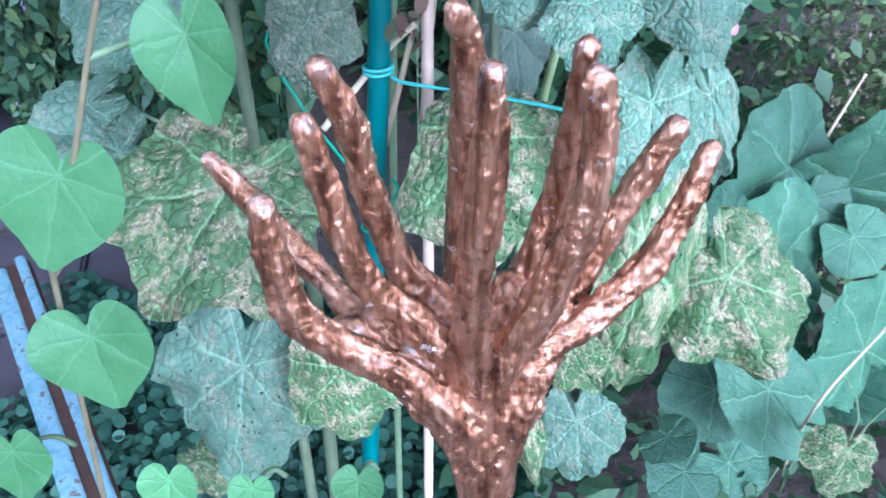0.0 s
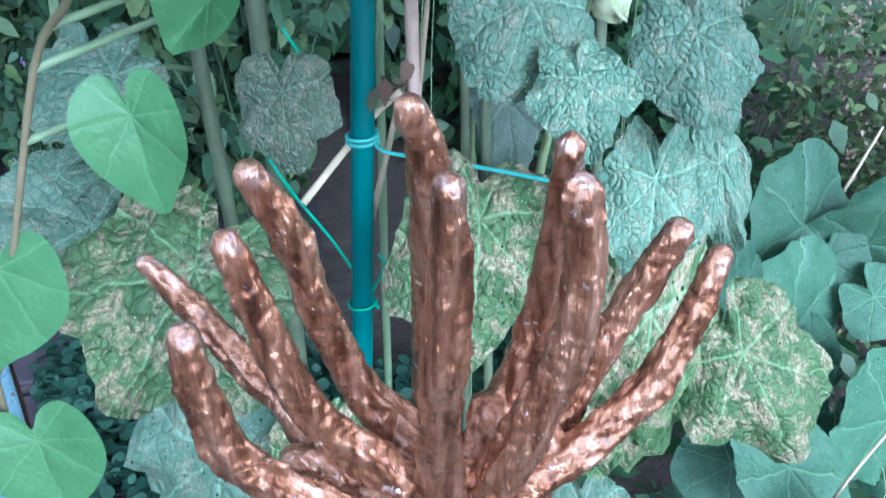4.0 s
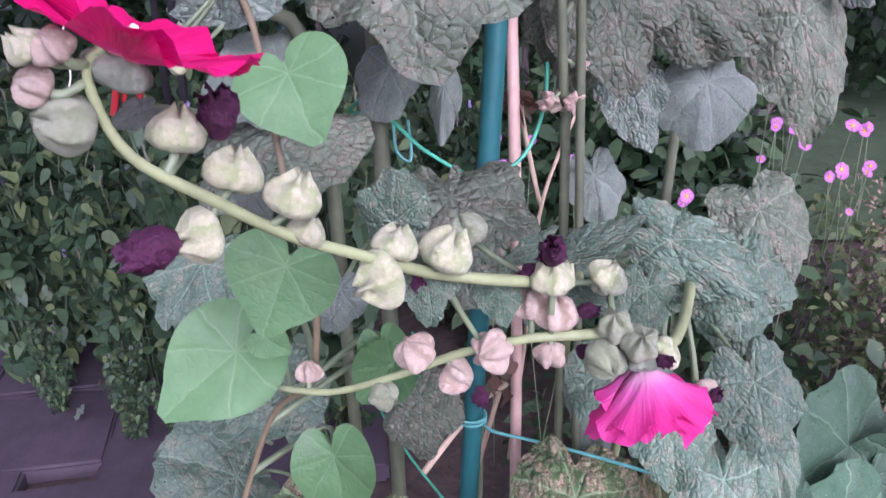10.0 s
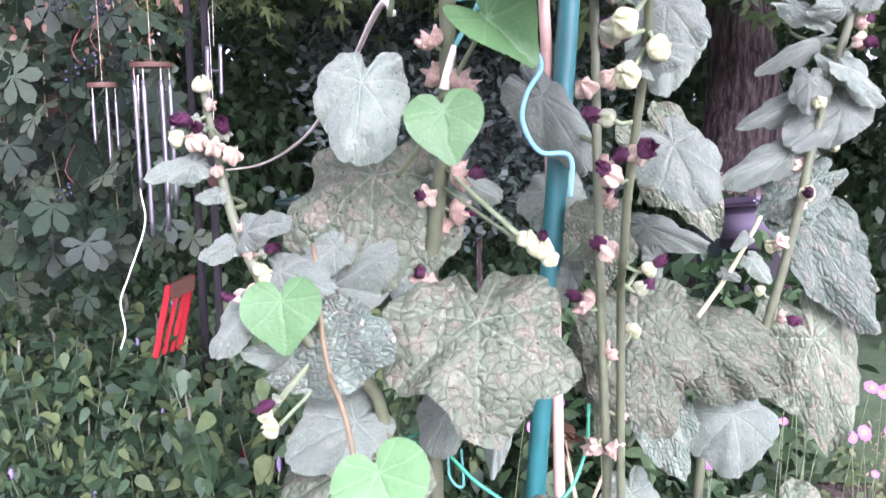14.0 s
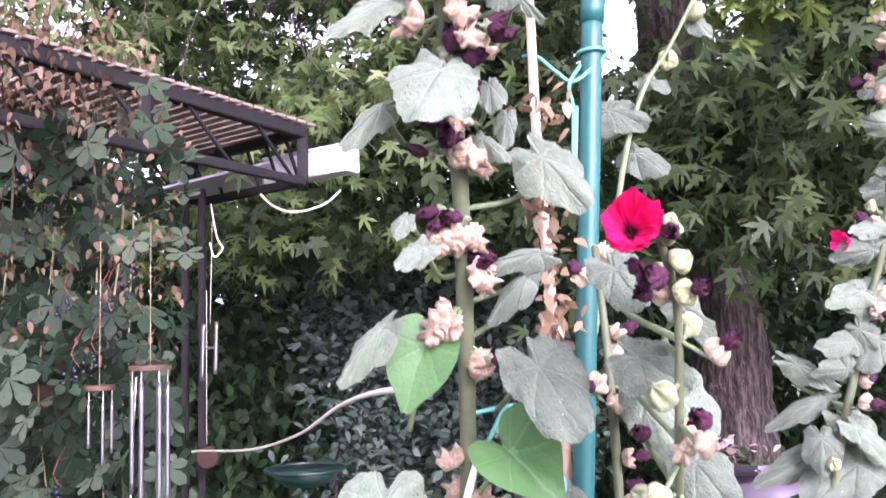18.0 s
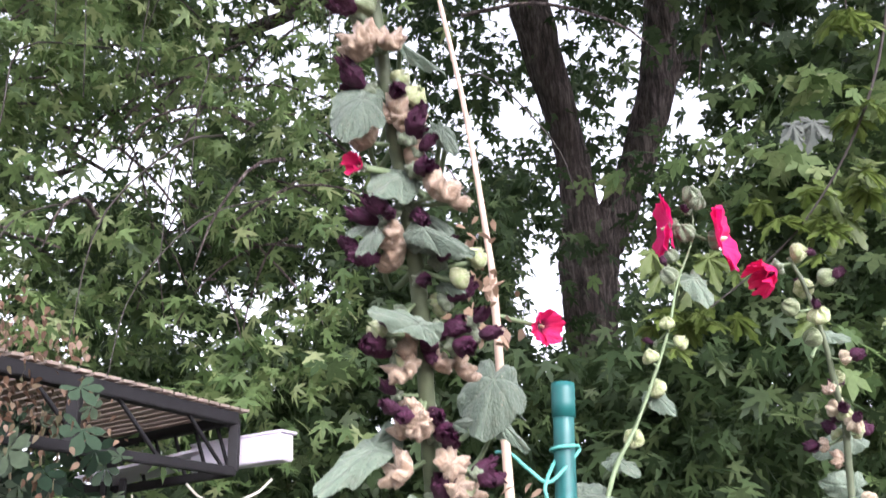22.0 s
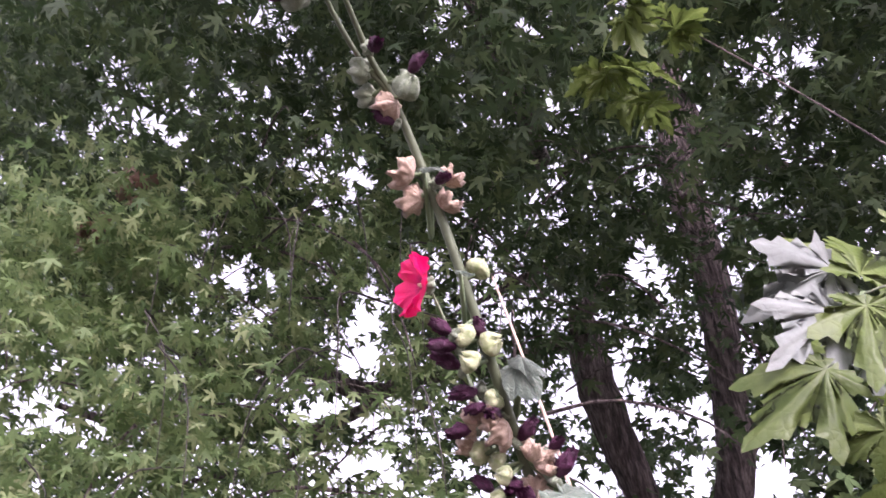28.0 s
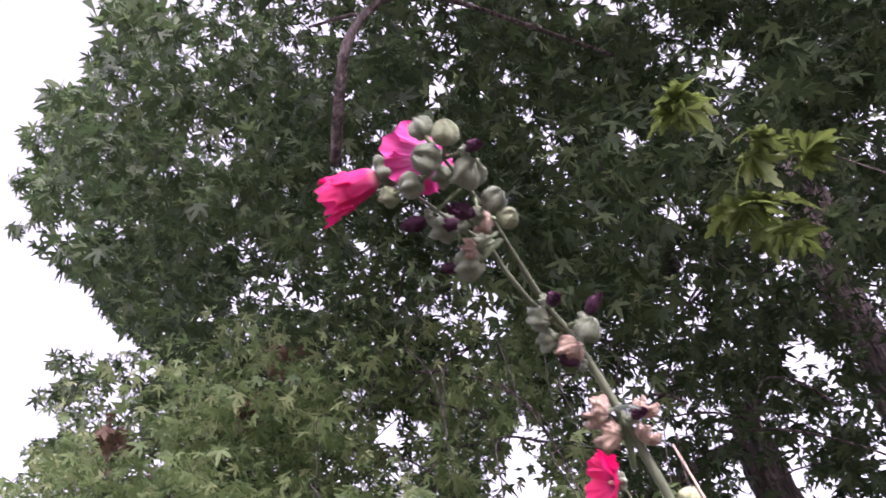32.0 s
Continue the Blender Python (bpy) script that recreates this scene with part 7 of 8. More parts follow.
withered(hA, 0.0085, (-0.304, 0.043, 2.402), (-0.326, 0.031, 2.398), (-0.311, 0.070, 2.386), (-0.273, -0.021, 2.394), (-0.289, 0.021, 2.382))
flower(hA, (-0.232, 0.480, 2.475), (-0.9, -0.35, -0.12), 0.036, M_RED, 0.8, 11, 1.35, 0.13, foot=(-0.227, 0.485, 2.469))
flower(hA, (-0.345, 0.002, 2.428), (-0.95, 0.14, -0.16), 0.044, M_CRIMSON, 1.3, 13, 1.7, 0.13, spread=0.34, foot=(-0.340, 0.015, 2.436))
flower(hA, (-0.305, -0.005, 2.424), (-0.45, 0.3, 0.5), 0.03, M_PINK, 0.9, 12, 1.1, 0.14, spread=0.95)
flower(hA, (0.001, 0.735, 1.955), (0.55, -0.75, -0.3), 0.021, M_RED, 0.9, 14, 1.25, 0.12, spread=0.85, foot=(-0.047, 0.69, 1.955))
flower(hA, (-0.150, 0.405, 1.966), (-0.7, -0.6, 0.0), 0.011, M_RED, 1.2, 15, spread=0.7)

# other stalks
strew(hC, 1.15, 1.75, 22, 6, ("dry", "dry", "pink"), (.006, .0085), .4, (0.008, 0.02), (.005, .008))
strew(hB, 1.25, 1.66, 20, 7, ("pale", "pink", "green"), (.006, .0088), .5, (0.010, 0.026), (.006, .009))
flower(hB, (-0.010, 0.425, 1.646), (-0.1, -0.95, 0.15), 0.0195, M_RED, 1.9, 21, 1.25, 0.2, column=M_SPENT, spread=0.8)
for p, s, k, w in (((0.019, 0.430, 1.631), .0075, "pale", 0), ((0.021, 0.430, 1.613), .0078, "pale", .007), ((0.010, 0.430, 1.646), .007, "pale", 0), ((0.003, 0.460, 1.496), .009, "pale", 0), ((0.007, 0.470, 1.466), .0085, "pale", 0)):
    pod(hB, p, s, k, None, w)
for p, s in (((0.005, 0.420, 1.617), .0105), ((0.033, 0.450, 1.539), .009), ((-0.000, 0.430, 1.610), .007), ((0.007, 0.500, 1.527), .008)):
    on("withered_bloom", SPENT[int(s * 1e4) % 4], hB.root, upright(p, (-0.5, -0.6, 0.3), s))
strew(hR, 1.2, 1.95, 34, 8, ("pale", "pink", "dry"), (.0065, .009), .65, (0.012, 0.03), (.007, .010))
strew(hR, 1.95, 2.2, 6, 9, ("green", "pale"), (.008, .012), .3)
flower(hR, (0.291, 0.850, 2.045), (-0.8, -0.15, -0.5), 0.033, M_RED, 1.2, 31, 1.3, 0.12, spread=0.62)
flower(hR, (0.298, 0.900, 1.679), (-0.8, -0.5, 0.1), 0.022, M_CRIMSON, 1.3, 32, 0.8, spread=0.5)
pods(hD, "grey", .009, (0.197, 0.820, 2.125), (0.202, 0.820, 2.115), (0.166, 0.820, 2.052), (0.160, 0.820, 2.029), (0.185, 0.820, 2.078))
pods(hD, "pale", .0088, (0.153, 0.790, 1.949), (0.141, 0.790, 1.970), (0.119, 0.790, 1.935), (0.123, 0.790, 1.901), (0.092, 0.790, 1.854))
withered(hD, .007, (0.188, 0.820, 2.108), (0.156, 0.820, 2.046), (0.129, 0.820, 1.958))
flower(hD, (0.173, 0.830, 2.089), (-0.98, 0.12, 0.05), 0.039, M_CRIMSON, 0.4, 41, 1.3, 0.07)
flower(hD, (0.222, 0.830, 2.074), (0.86, -0.5, 0.05), 0.039, M_CRIMSON, 0.4, 42, 1.3, 0.07)
pods(hL, "pale", 0.0068, (-0.308, 0.575, 1.428), (-0.247, 0.570, 1.331), (-0.243, 0.575, 1.324), (-0.240, 0.550, 1.213), (-0.245, 0.555, 1.222), (-0.290, 0.588, 1.468))
pods(hL, "pink", 0.0072, (-0.292, 0.575, 1.425), (-0.278, 0.572, 1.421), (-0.265, 0.572, 1.415), (-0.253, 0.572, 1.312), (-0.262, 0.575, 1.306))
pods(hL, "pink", 0.0042, (-0.279, 0.580, 1.403), (-0.283, 0.583, 1.452), (-0.262, 0.575, 1.361), (-0.256, 0.575, 1.342), (-0.236, 0.575, 1.300), (-0.228, 0.578, 1.288))
withered(hL, 0.0082, (-0.301, 0.575, 1.441), (-0.290, 0.572, 1.436), (-0.271, 0.572, 1.436), (-0.238, 0.568, 1.346), (-0.270, 0.572, 1.307), (-0.240, 0.548, 1.232))
for p, s, k, w in (((-0.049, 0.550, 1.357), .0075, "pale", 0), ((-0.039, 0.550, 1.351), .0095, "pale", .005), ((-0.033, 0.550, 1.343), .007, "pale", 0)):
    pod(hA, p, s, k, (0.1, -0.5, 0.8), w)

# ---- twine ----
def twine(name, line, material, r=0.0016, label="turquoise garden twine tied round the stake", n=None):
    return tagged(tube(name, line, r, material, None, 7, n), label, "twine")


def coil(z, turns, r=0.0118, rise=0.004):
    c = on_pole(z)
    return [c + Vector((math.cos(a) * r, math.sin(a) * r, rise * a / 6.28)) for a in [i * 0.6 for i in range(int(turns * 6.28 / 0.6))]]


k = coil(0.852, 2.2)
twine("twine", k + [(-0.039, 0.675, 0.852), (-0.003, 0.660, 0.851), (0.049, 0.630, 0.856), (0.095, 0.600, 0.860), (0.120, 0.580, 0.865)], M_TWINE, n=120)
twine("twine", [(-0.108, 0.700, 0.939), (-0.093, 0.700, 0.898), (-0.143, 0.690, 0.883), (-0.117, 0.690, 0.816), (-0.082, 0.690, 0.759)] + coil(0.70, 1.3) + [(-0.039, 0.660, 0.756), (-0.044, 0.670, 0.761)], M_GTWINE, 0.0013, n=110)
twine("twine", [(-0.144, 0.700, 1.154), (-0.155, 0.720, 1.140), (-0.122, 0.700, 1.139), (-0.089, 0.680, 1.116), (-0.045, 0.667, 1.097), (-0.011, 0.670, 1.112), (0.007, 0.690, 1.146), (0.011, 0.710, 1.181)], M_GTWINE, 0.0017, "green twine slung loosely round the stake", 50)
twine("twine", [(-0.118, 0.710, 1.135), (-0.116, 0.710, 1.108), (-0.104, 0.710, 1.100), (-0.106, 0.720, 1.132)], M_TWINE, 0.0013, n=30)
twine("twine", [(-0.114, 0.660, 1.533), (-0.107, 0.640, 1.531), (-0.084, 0.650, 1.534), (-0.061, 0.660, 1.536), (-0.033, 0.670, 1.540)] + coil(1.548, 1.6), M_TWINE, 0.0018, n=90)
twine("twine", [(-0.077, 0.630, 1.542), (-0.089, 0.625, 1.518), (-0.103, 0.620, 1.494)], M_TWINE, 0.002, "turquoise twine with a knotted end")
tagged(tube("twine_end", [(-0.103, 0.620, 1.495), (-0.107, 0.620, 1.480), (-0.111, 0.620, 1.462)], (.0022, .0042), M_ROPE, None, 8), "frayed white end of the twine", "twine")
twine("twine", [(-0.052, 0.6, 1.52), (-0.045, 0.609, 1.496), (-0.037, 0.614, 1.478), (-0.048, 0.609, 1.458), (-0.051, 0.609, 1.436), (-0.038, 0.614, 1.414), (-0.015, 0.616, 1.41), (-0.014, 0.616, 1.379)], M_BLUECORD, 0.002, "light blue cord looped round the stake", 60)
twine("twine", [(-0.053, 0.690, 1.832), (-0.042, 0.680, 1.829), (-0.026, 0.675, 1.813), (-0.010, 0.675, 1.804)] + coil(1.83, 1.4) + [(-0.015, 0.672, 1.802), (-0.013, 0.672, 1.779), (-0.015, 0.672, 1.727), (-0.010, 0.672, 1.782), (-0.013, 0.672, 1.730)], M_TWINE, 0.0017, n=110)

# ---- dry stems beside the stake ----
dry = thing("dead_flower", "dry tan flower stem with a withered seed head", "stem", "dry stems")
tube("stem", [(-0.099, 0.660, 0.814), (-0.072, 0.680, 0.842), (-0.044, 0.690, 0.873), (-0.022, 0.680, 0.897)], (.0032, .0025), M_DRYSTEM, dry, 7)
tube("stem", [(-0.054, 0.720, 0.764), (-0.031, 0.720, 0.853), (-0.016, 0.710, 0.918), (-0.012, 0.710, 0.981)], (.003, .002), M_DRYSTEM, dry, 7)
tube("stem", [(-0.019, 0.700, 0.802), (-0.002, 0.710, 0.952), (0.009, 0.720, 1.055), (0.040, 0.720, 1.146)], (.0024, .0015), M_DRYSTEM, dry, 7)
tube("stem", [(0.008, 0.730, 1.051), (-0.005, 0.730, 1.112), (-0.011, 0.720, 1.147)], (.0022, .0022), M_DRYSTEM, dry, 7)
leaf_cloud("seed_head", np.random.default_rng(5).normal((-0.011, 0.720, 1.152), 0.008, (16, 3)), M_DRYLEAF, dry, 5, (.015, .03), oval_outline())
leaf_cloud("seed_head", np.random.default_rng(6).normal((-0.027, 0.680, 0.897), 0.008, (12, 3)), M_DRYLEAF, dry, 6, (.012, .024), oval_outline())

# ---- bamboo cane ----
cane = thing("bamboo_cane", "pinkish bamboo cane tied to the stake", "cane")
cane_line = [(-0.02, 0.7, 0.0), (-0.013, 0.695, 0.826), (-0.016, 0.70, 1.12), (-0.026, 0.70, 1.42), (-0.032, 0.690, 1.530), (-0.039, 0.685, 1.667), (-0.045, 0.675, 1.790), (-0.047, 0.670, 1.955), (-0.049, 0.675, 2.013), (-0.064, 0.680, 2.170), (-0.088, 0.685, 2.330), (-0.104, 0.690, 2.438), (-0.145, 0.700, 2.678)]
tube("cane", cane_line, [.0055, .0052, .005, .0043, .0031, .0022, .0016], M_CANE, cane, 9, 90, bumpy=0.06)
line = spline(cane_line, 90)
for i in range(6, 88, 7):
    d = (line[i + 1] - line[i]).normalized()
    tube("node", [line[i] - d * 0.003, line[i], line[i] + d * 0.003], [.0035, .0058, .0035] if i < 45 else [.0018, .0034, .0018], M_CANE, cane, 9, 5)
leaf_cloud("dead_leaf", np.concatenate([np.random.default_rng(40 + i).normal(p, 0.011, (16, 3)) for i, p in enumerate(((-0.037, 0.650, 1.731), (-0.045, 0.650, 1.699), (-0.039, 0.650, 1.671), (-0.035, 0.650, 1.629), (-0.034, 0.650, 1.593), (-0.034, 0.640, 1.773), (-0.044, 0.640, 1.701), (-0.036, 0.640, 1.627), (-0.047, 0.640, 1.594), (-0.057, 0.620, 1.911), (-0.057, 0.610, 1.957), (-0.040, 0.640, 1.776), (-0.068, 0.600, 1.985), (-0.061, 0.610, 1.948)))]), M_DEAD, cane, 41, (.009, .017), oval_outline(), label="curled tan dead leaves")

# ---- blue metal frame, flagstones, ground cover ----
# a blue painted metal rail; what it belongs to is not known
blue = thing("old_trellis", "rusty metal rail with flaking pale blue paint", "trellis")
A0, A1 = Vector((-0.480, 0.798, 0.576)), Vector((-0.285, 0.479, 0.541))
rail = (A1 - A0).normalized()
sidew = rail.cross(Vector((0, 0.6, -0.8))).normalized()
for o, w in ((-0.013, 0.019), (0.0145, 0.011)):
    bar("rail", A0 + sidew * o, A1 + sidew * o, w, 0.012, M_BLUEPAINT, blue, 0.002)
bar("rail", A0 + sidew * 0.002 + Vector((0, 0.008, -0.006)), A1 + sidew * 0.002 + Vector((0, 0.008, -0.006)), 0.034, 0.006, M_RUSTMETAL, blue, 0.001)

pave = thing("path", "worn purple grey flagstone path with open joints", "path", kind="structure")
rr = random.Random(4)
for i in range(7):
    for j in range(7):
        w, h = 0.35, 0.375
        x, y = -2.75 + i * 0.36 + 0.1 * (j % 2), 0.75 + j * 0.385
        if x > -0.32 or (y > 2.2 and x > -0.9):
            continue
        bm = box_data((w + rr.uniform(-.02, .02), h + rr.uniform(-.02, .02), 0.05), bevel=0.008)
        ob = part("flagstone", bm, M_FLAG, pave)
        ob.matrix_basis = pose(x, y, 0.0 + rr.uniform(-.004, .006), rr.uniform(-1, 1), rr.uniform(-1, 1), 12 + rr.uniform(-3, 3))
g = np.random.default_rng(8)
n = 9500
gc = np.stack([g.uniform(-0.85, 0.15, n), g.uniform(0.75, 1.5, n), g.uniform(0.03, 0.09, n)], 1)
gc = gc[(gc[:, 0] > -0.74 + 0.05 * np.sin(gc[:, 1] * 17)) & (gc[:, 1] < 1.44 + 0.06 * np.sin(gc[:, 0] * 14))]
cover = leaf_cloud("ground_cover", gc, M_GCOVER, None, 9, (0.015, 0.03), [(0.5 + 0.5 * math.cos(a), 0.45 * math.sin(a)) for a in [i * 0.785 for i in range(8)]], 0.1, "low mat of small round dark green leaves", 0.6)
cover["category"] = "ground cover"
gl = leaf_cloud("ground_leaves", np.stack([g.uniform(0.0, 1.6, 2600), g.uniform(0.75, 2.0, 2600), g.uniform(0.01, 0.16, 2600)], 1), M_HEDGE, None, 19, (0.02, 0.06), oval_outline(), 0.3, "mixed low weeds on the soil")
gl["category"] = "weeds"
for i, p in enumerate(((-0.545, 1.404, 0.060), (-0.556, 1.325, 0.080), (-0.651, 0.986, 0.050), (-1.299, 2.272, 0.050), (-1.130, 1.961, 0.050))):
    leaf = on("fallen_leaf", HOLLY[i % 6], None, pose(*p, 10 * i, 8, 70 * i) @ Matrix.Diagonal((.035, .025, .035, 1)))
    tagged(leaf, "pale dry fallen leaf on the ground", "leaf", "fallen leaves")
grass = thing("grass_tuft", "tuft of long green grass blades", "grass")
for i in range(9):
    b = Vector((0.491, 0.994, 0.000)).lerp(Vector((0.622, 0.994, 0.000)), i / 8) + Vector((0.02 * math.sin(i * 3), 0.03 * math.cos(i * 5), 0))
    tube("blade", [b, b + Vector((0.02 * math.sin(i), -0.02, 0.18)), b + Vector((0.07 * math.sin(i * 2.1), -0.05, 0.3 + 0.05 * math.sin(i * 4)))], (.003, .001), M_PETIOLE, grass, 5, 7)
straw = thing("dry_stalk", "thin straw-coloured dry stalk", "stalk", "dry stems")
tube("stalk", [(0.544, 0.974, 0.050), (0.416, 0.720, 0.435), (0.502, 0.780, 0.504)], (.0022, .0016), M_DRYSTEM, straw, 6)
tube("stalk", [(0.626, 1.300, 0.475), (0.661, 1.300, 0.586)], (.003, .002), M_DRYSTEM, straw, 6)
pale_stem = Plant("hollyhock_shoot", "pale cream side shoot with tiny leaves", "shoot", [(0.108, 0.720, 1.260), (0.132, 0.710, 1.303), (0.154, 0.700, 1.353)], (.0022, .0018), material=M_PALEPOD)
for a, b in (((0.151, 0.710, 1.313), (0.166, 0.700, 1.295)), ((0.127, 0.710, 1.303), (0.139, 0.700, 1.298)), ((0.143, 0.700, 1.335), (0.131, 0.690, 1.327))):
    pale_stem.leaf(a, b, NARROW)

# ---- hyssop bed ----
def hyssop(seed):
    rr = random.Random(seed)
    root = thing("anise_hyssop", "bushy anise hyssop with green leaves and lavender flower spikes", "herb", "hyssop bed")
    pts, big = [], []
    for s in range(11):
        a, lean = rr.uniform(0, 6.28), rr.uniform(0.05, 0.2)
        h = rr.uniform(0.42, 0.74)
        top = Vector((math.cos(a) * lean, math.sin(a) * lean, h))
        line = [Vector((math.cos(a) * 0.03, math.sin(a) * 0.03, 0)), top * 0.5 + Vector((0, 0, 0.04)), top]
        tube("stem", line, (.003, .0018), M_HERB, root, 5, 8)
        for q in spline(line, 13)[2:]:
            for k in range(6):
                b = rr.uniform(0, 6.28)
                pts.append(q + Vector((math.cos(b) * 0.035, math.sin(b) * 0.035, rr.uniform(-0.01, 0.01))))
        if s < 2:
            tube("flower_spike", [top, top + Vector((0, 0, 0.014)), top + Vector((0, 0, rr.uniform(0.022, 0.034)))], [.003, .0055, .005, .002], M_SPIKE, root, 8, 10, bumpy=0.7, seed=s)
        elif s < 5:
            tube("seed_spike", [top, top + Vector((0, 0, 0.02)), top + Vector((rr.uniform(-.008, .008), 0, rr.uniform(0.03, 0.055)))], [.0018, .0034, .003, .0015], M_SEEDSPIKE, root, 7, 10, bumpy=0.7, seed=s)
    leaf_cloud("foliage", np.array(pts), M_BED, root, seed, (.034, .068), ovate_outline(), 0.65, spread=1.05)
    return root


protos = [hyssop(101), hyssop(102), hyssop(103)]
rr = random.Random(12)
spots = [(-0.62, 2.02), (-0.95, 2.12), (-1.3, 2.25)]
for i in range(44):
    x = rr.uniform(-2.0, -0.12)
    spots.append((x, rr.uniform(1.92 - 0.28 * (x + 0.7), 3.0)))
for i, (x, y) in enumerate(spots):
    m = pose(x, y, 0.0, 0, 0, rr.uniform(0, 360)) @ Matrix.Scale(rr.uniform(0.85, 1.2), 4)
    if i < 3:
        protos[i].matrix_basis = m
    else:
        c = copy_thing(protos[i % 3], m)
        c.matrix_basis = m
for i, (x, y) in enumerate(((-0.95, 1.88), (-0.80, 1.84), (-1.2, 2.0))):
    c = copy_thing(protos[i], pose(x, y, 0))
    c.matrix_basis = pose(x, y, 0, 0, 0, 50 * i) @ Matrix.Scale(0.36, 4)

# ---- right background: seed heads, anemones, dark leaves ----
seedbed = thing("buckwheat", "dense greenish plants with pinkish seed heads", "wild plants")
leaf_cloud("foliage", clumps(23, 900, 14, (0.58, 1.35, 0.05), (1.9, 2.3, 0.56), (0.06, 0.14), lambda c: c[:, 0] > 0.38 + 0.2 * c[:, 1]), M_BUCKWHEAT, seedbed, 24, (0.014, 0.036), oval_outline(), 0.4)
leaf_cloud("seed_head", clumps(25, 520, 9, (0.62, 1.35, 0.3), (1.9, 2.2, 0.66), (0.02, 0.04), lambda c: c[:, 0] > 0.40 + 0.21 * c[:, 1]), M_SEEDHEAD, seedbed, 26, (0.008, 0.015), oval_outline())
leaf_cloud("foliage", clumps(27, 70, 8, (0.2, 1.7, 0.1), (0.68, 2.1, 0.5), (0.1, 0.2)), M_HEDGE, seedbed, 28, (0.04, 0.07), oval_outline(), 0.4)
screen = thing("low_shrub", "dark leafy low shrub between the bed and the tree", "shrub")
leaf_cloud("foliage", clumps(59, 90, 12, (0.48, 2.35, 0.2), (0.72, 2.6, 1.0), (0.06, 0.14)), M_HEDGE, screen, 60, (0.05, 0.09), oval_outline(), 0.4)
leaf_cloud("foliage", clumps(29, 320, 10, (-0.1, 2.3, 0.0), (0.72, 3.0, 0.75), (0.08, 0.18)), M_HEDGE, screen, 30, (0.05, 0.09), oval_outline(), 0.4)
anem_petal = mesh_of("petal", petal_data(3, 0.2, 0.72, 0.06), M_ANEM)
eye_mesh = mesh_of("centre", pod_data(77, flat=0.6), M_YELLOW)


def anemone(at, face, size):
    at = Vector(at)
    root = thing("anemone", "mauve anemone with a yellow centre on a thin stem", "flower", "anemones")
    tube("stem", [Vector((at.x * 0.95 + 0.05 * math.sin(at.x * 40), at.y + 0.1, 0.0)), Vector((at.x + 0.03 * math.sin(at.x * 70), at.y + 0.06, at.z * 0.6)), at], (.0014, .001), M_PETIOLE, root, 5, 10)
    m = upright(at, face, size)
    f = on("flower", eye_mesh, root, m @ Matrix.Diagonal((.24, .24, .12, 1)))
    for k in range(5):
        on("petal", anem_petal, root, m @ pose(0, 0, 0, 0, 0, 72 * k))


for i, (p, s) in enumerate((
        ((0.789, 2.000, 0.790), .024), ((0.816, 2.000, 0.779), .022), ((0.538, 1.800, 0.950), .017), ((0.563, 1.800, 0.927), .015), ((0.553, 1.800, 0.842), .015), ((0.585, 1.800, 0.858), .017), ((0.591, 1.800, 0.835), .016), ((0.616, 1.800, 0.802), .019), ((0.733, 1.950, 0.686), .019),
        ((0.763, 1.950, 0.691), .018), ((0.815, 1.950, 0.696), .021), ((0.365, 1.750, 0.698), .017), ((0.541, 1.600, 0.546), .018), ((0.545, 1.850, 0.758), .014), ((0.769, 1.900, 0.618), .013), ((-0.010, 1.700, 0.794), .018), ((0.045, 1.700, 0.845), .018), ((-0.021, 1.700, 0.854), .014), ((0.129, 1.700, 0.805), .016),
        ((0.826, 2.000, 0.788), .017), ((0.586, 1.900, 0.826), .018), ((0.360, 1.700, 0.727), .02), ((0.738, 1.900, 0.718), .022), ((0.799, 1.900, 0.725), .019))):
    anemone(p, (0.5 * math.sin(i * 2.7), -0.7, 0.5 + 0.3 * math.cos(i * 1.9)), s * 0.74)

# ---- pergola ----
perg = thing("pergola", "black steel pergola with a slatted brown roof", "pergola")
ZR, ZL = 2.223, 2.070
C, A, D = Vector((-0.647, 2.6, ZR)), Vector((-0.92, 2.05, ZR)), Vector((-1.114, 2.963, ZR))
B = A + (D - C)
A2, B2 = A + (A - C) * 1.6, B + (A - C) * 1.6
down = Vector((0, 0, ZL - ZR))
for a, b, s in ((C, A2, 0.036), (C, D, 0.03), (D, B2, 0.03), (A2, B2, 0.03)):
    bar("beam", a, b, s, s, M_BLACK, perg)
    bar("chord", a + down, b + down, 0.026, 0.026, M_BLACK, perg)
    for k in range(6):
        p, q = a.lerp(b, (k + 0.15) / 6), a.lerp(b, (k + 0.85) / 6)
        bar("brace", p + down, q, 0.009, 0.009, M_BLACK, perg, 0.001)
for p in (C, A, D, B, A2, B2):
    bar("upright", p, p + down, 0.03, 0.03, M_BLACK, perg)
for k in range(34):
    p, q = C.lerp(A2, k / 33.0), D.lerp(B2, k / 33.0)
    bar("roof_slat", p + Vector((0.03, 0, 0.026)), q + Vector((-0.05, 0.02, 0.026)), 0.036, 0.008, M_ROOFPANEL, perg, 0.001)
for x, y in ((-1.075, 2.78), (-1.0, 2.72), (-1.5, 1.35), (-1.55, 1.38)):
    bar("post", (x, y, 0.0), (x, y, ZL + 0.01), 0.021, 0.021, M_BLACK, perg)
roof_w = thing("gutter_box", "white painted metal gutter box on the pergola corner", "gutter")
G1, G2 = Vector((-0.673, 2.720, 2.132)), Vector((-0.494, 2.620, 2.139))
bar("box", G1 + Vector((-0.12, 0.06, 0)), G2, 0.07, 0.08, M_WHITE, roof_w, 0.004)
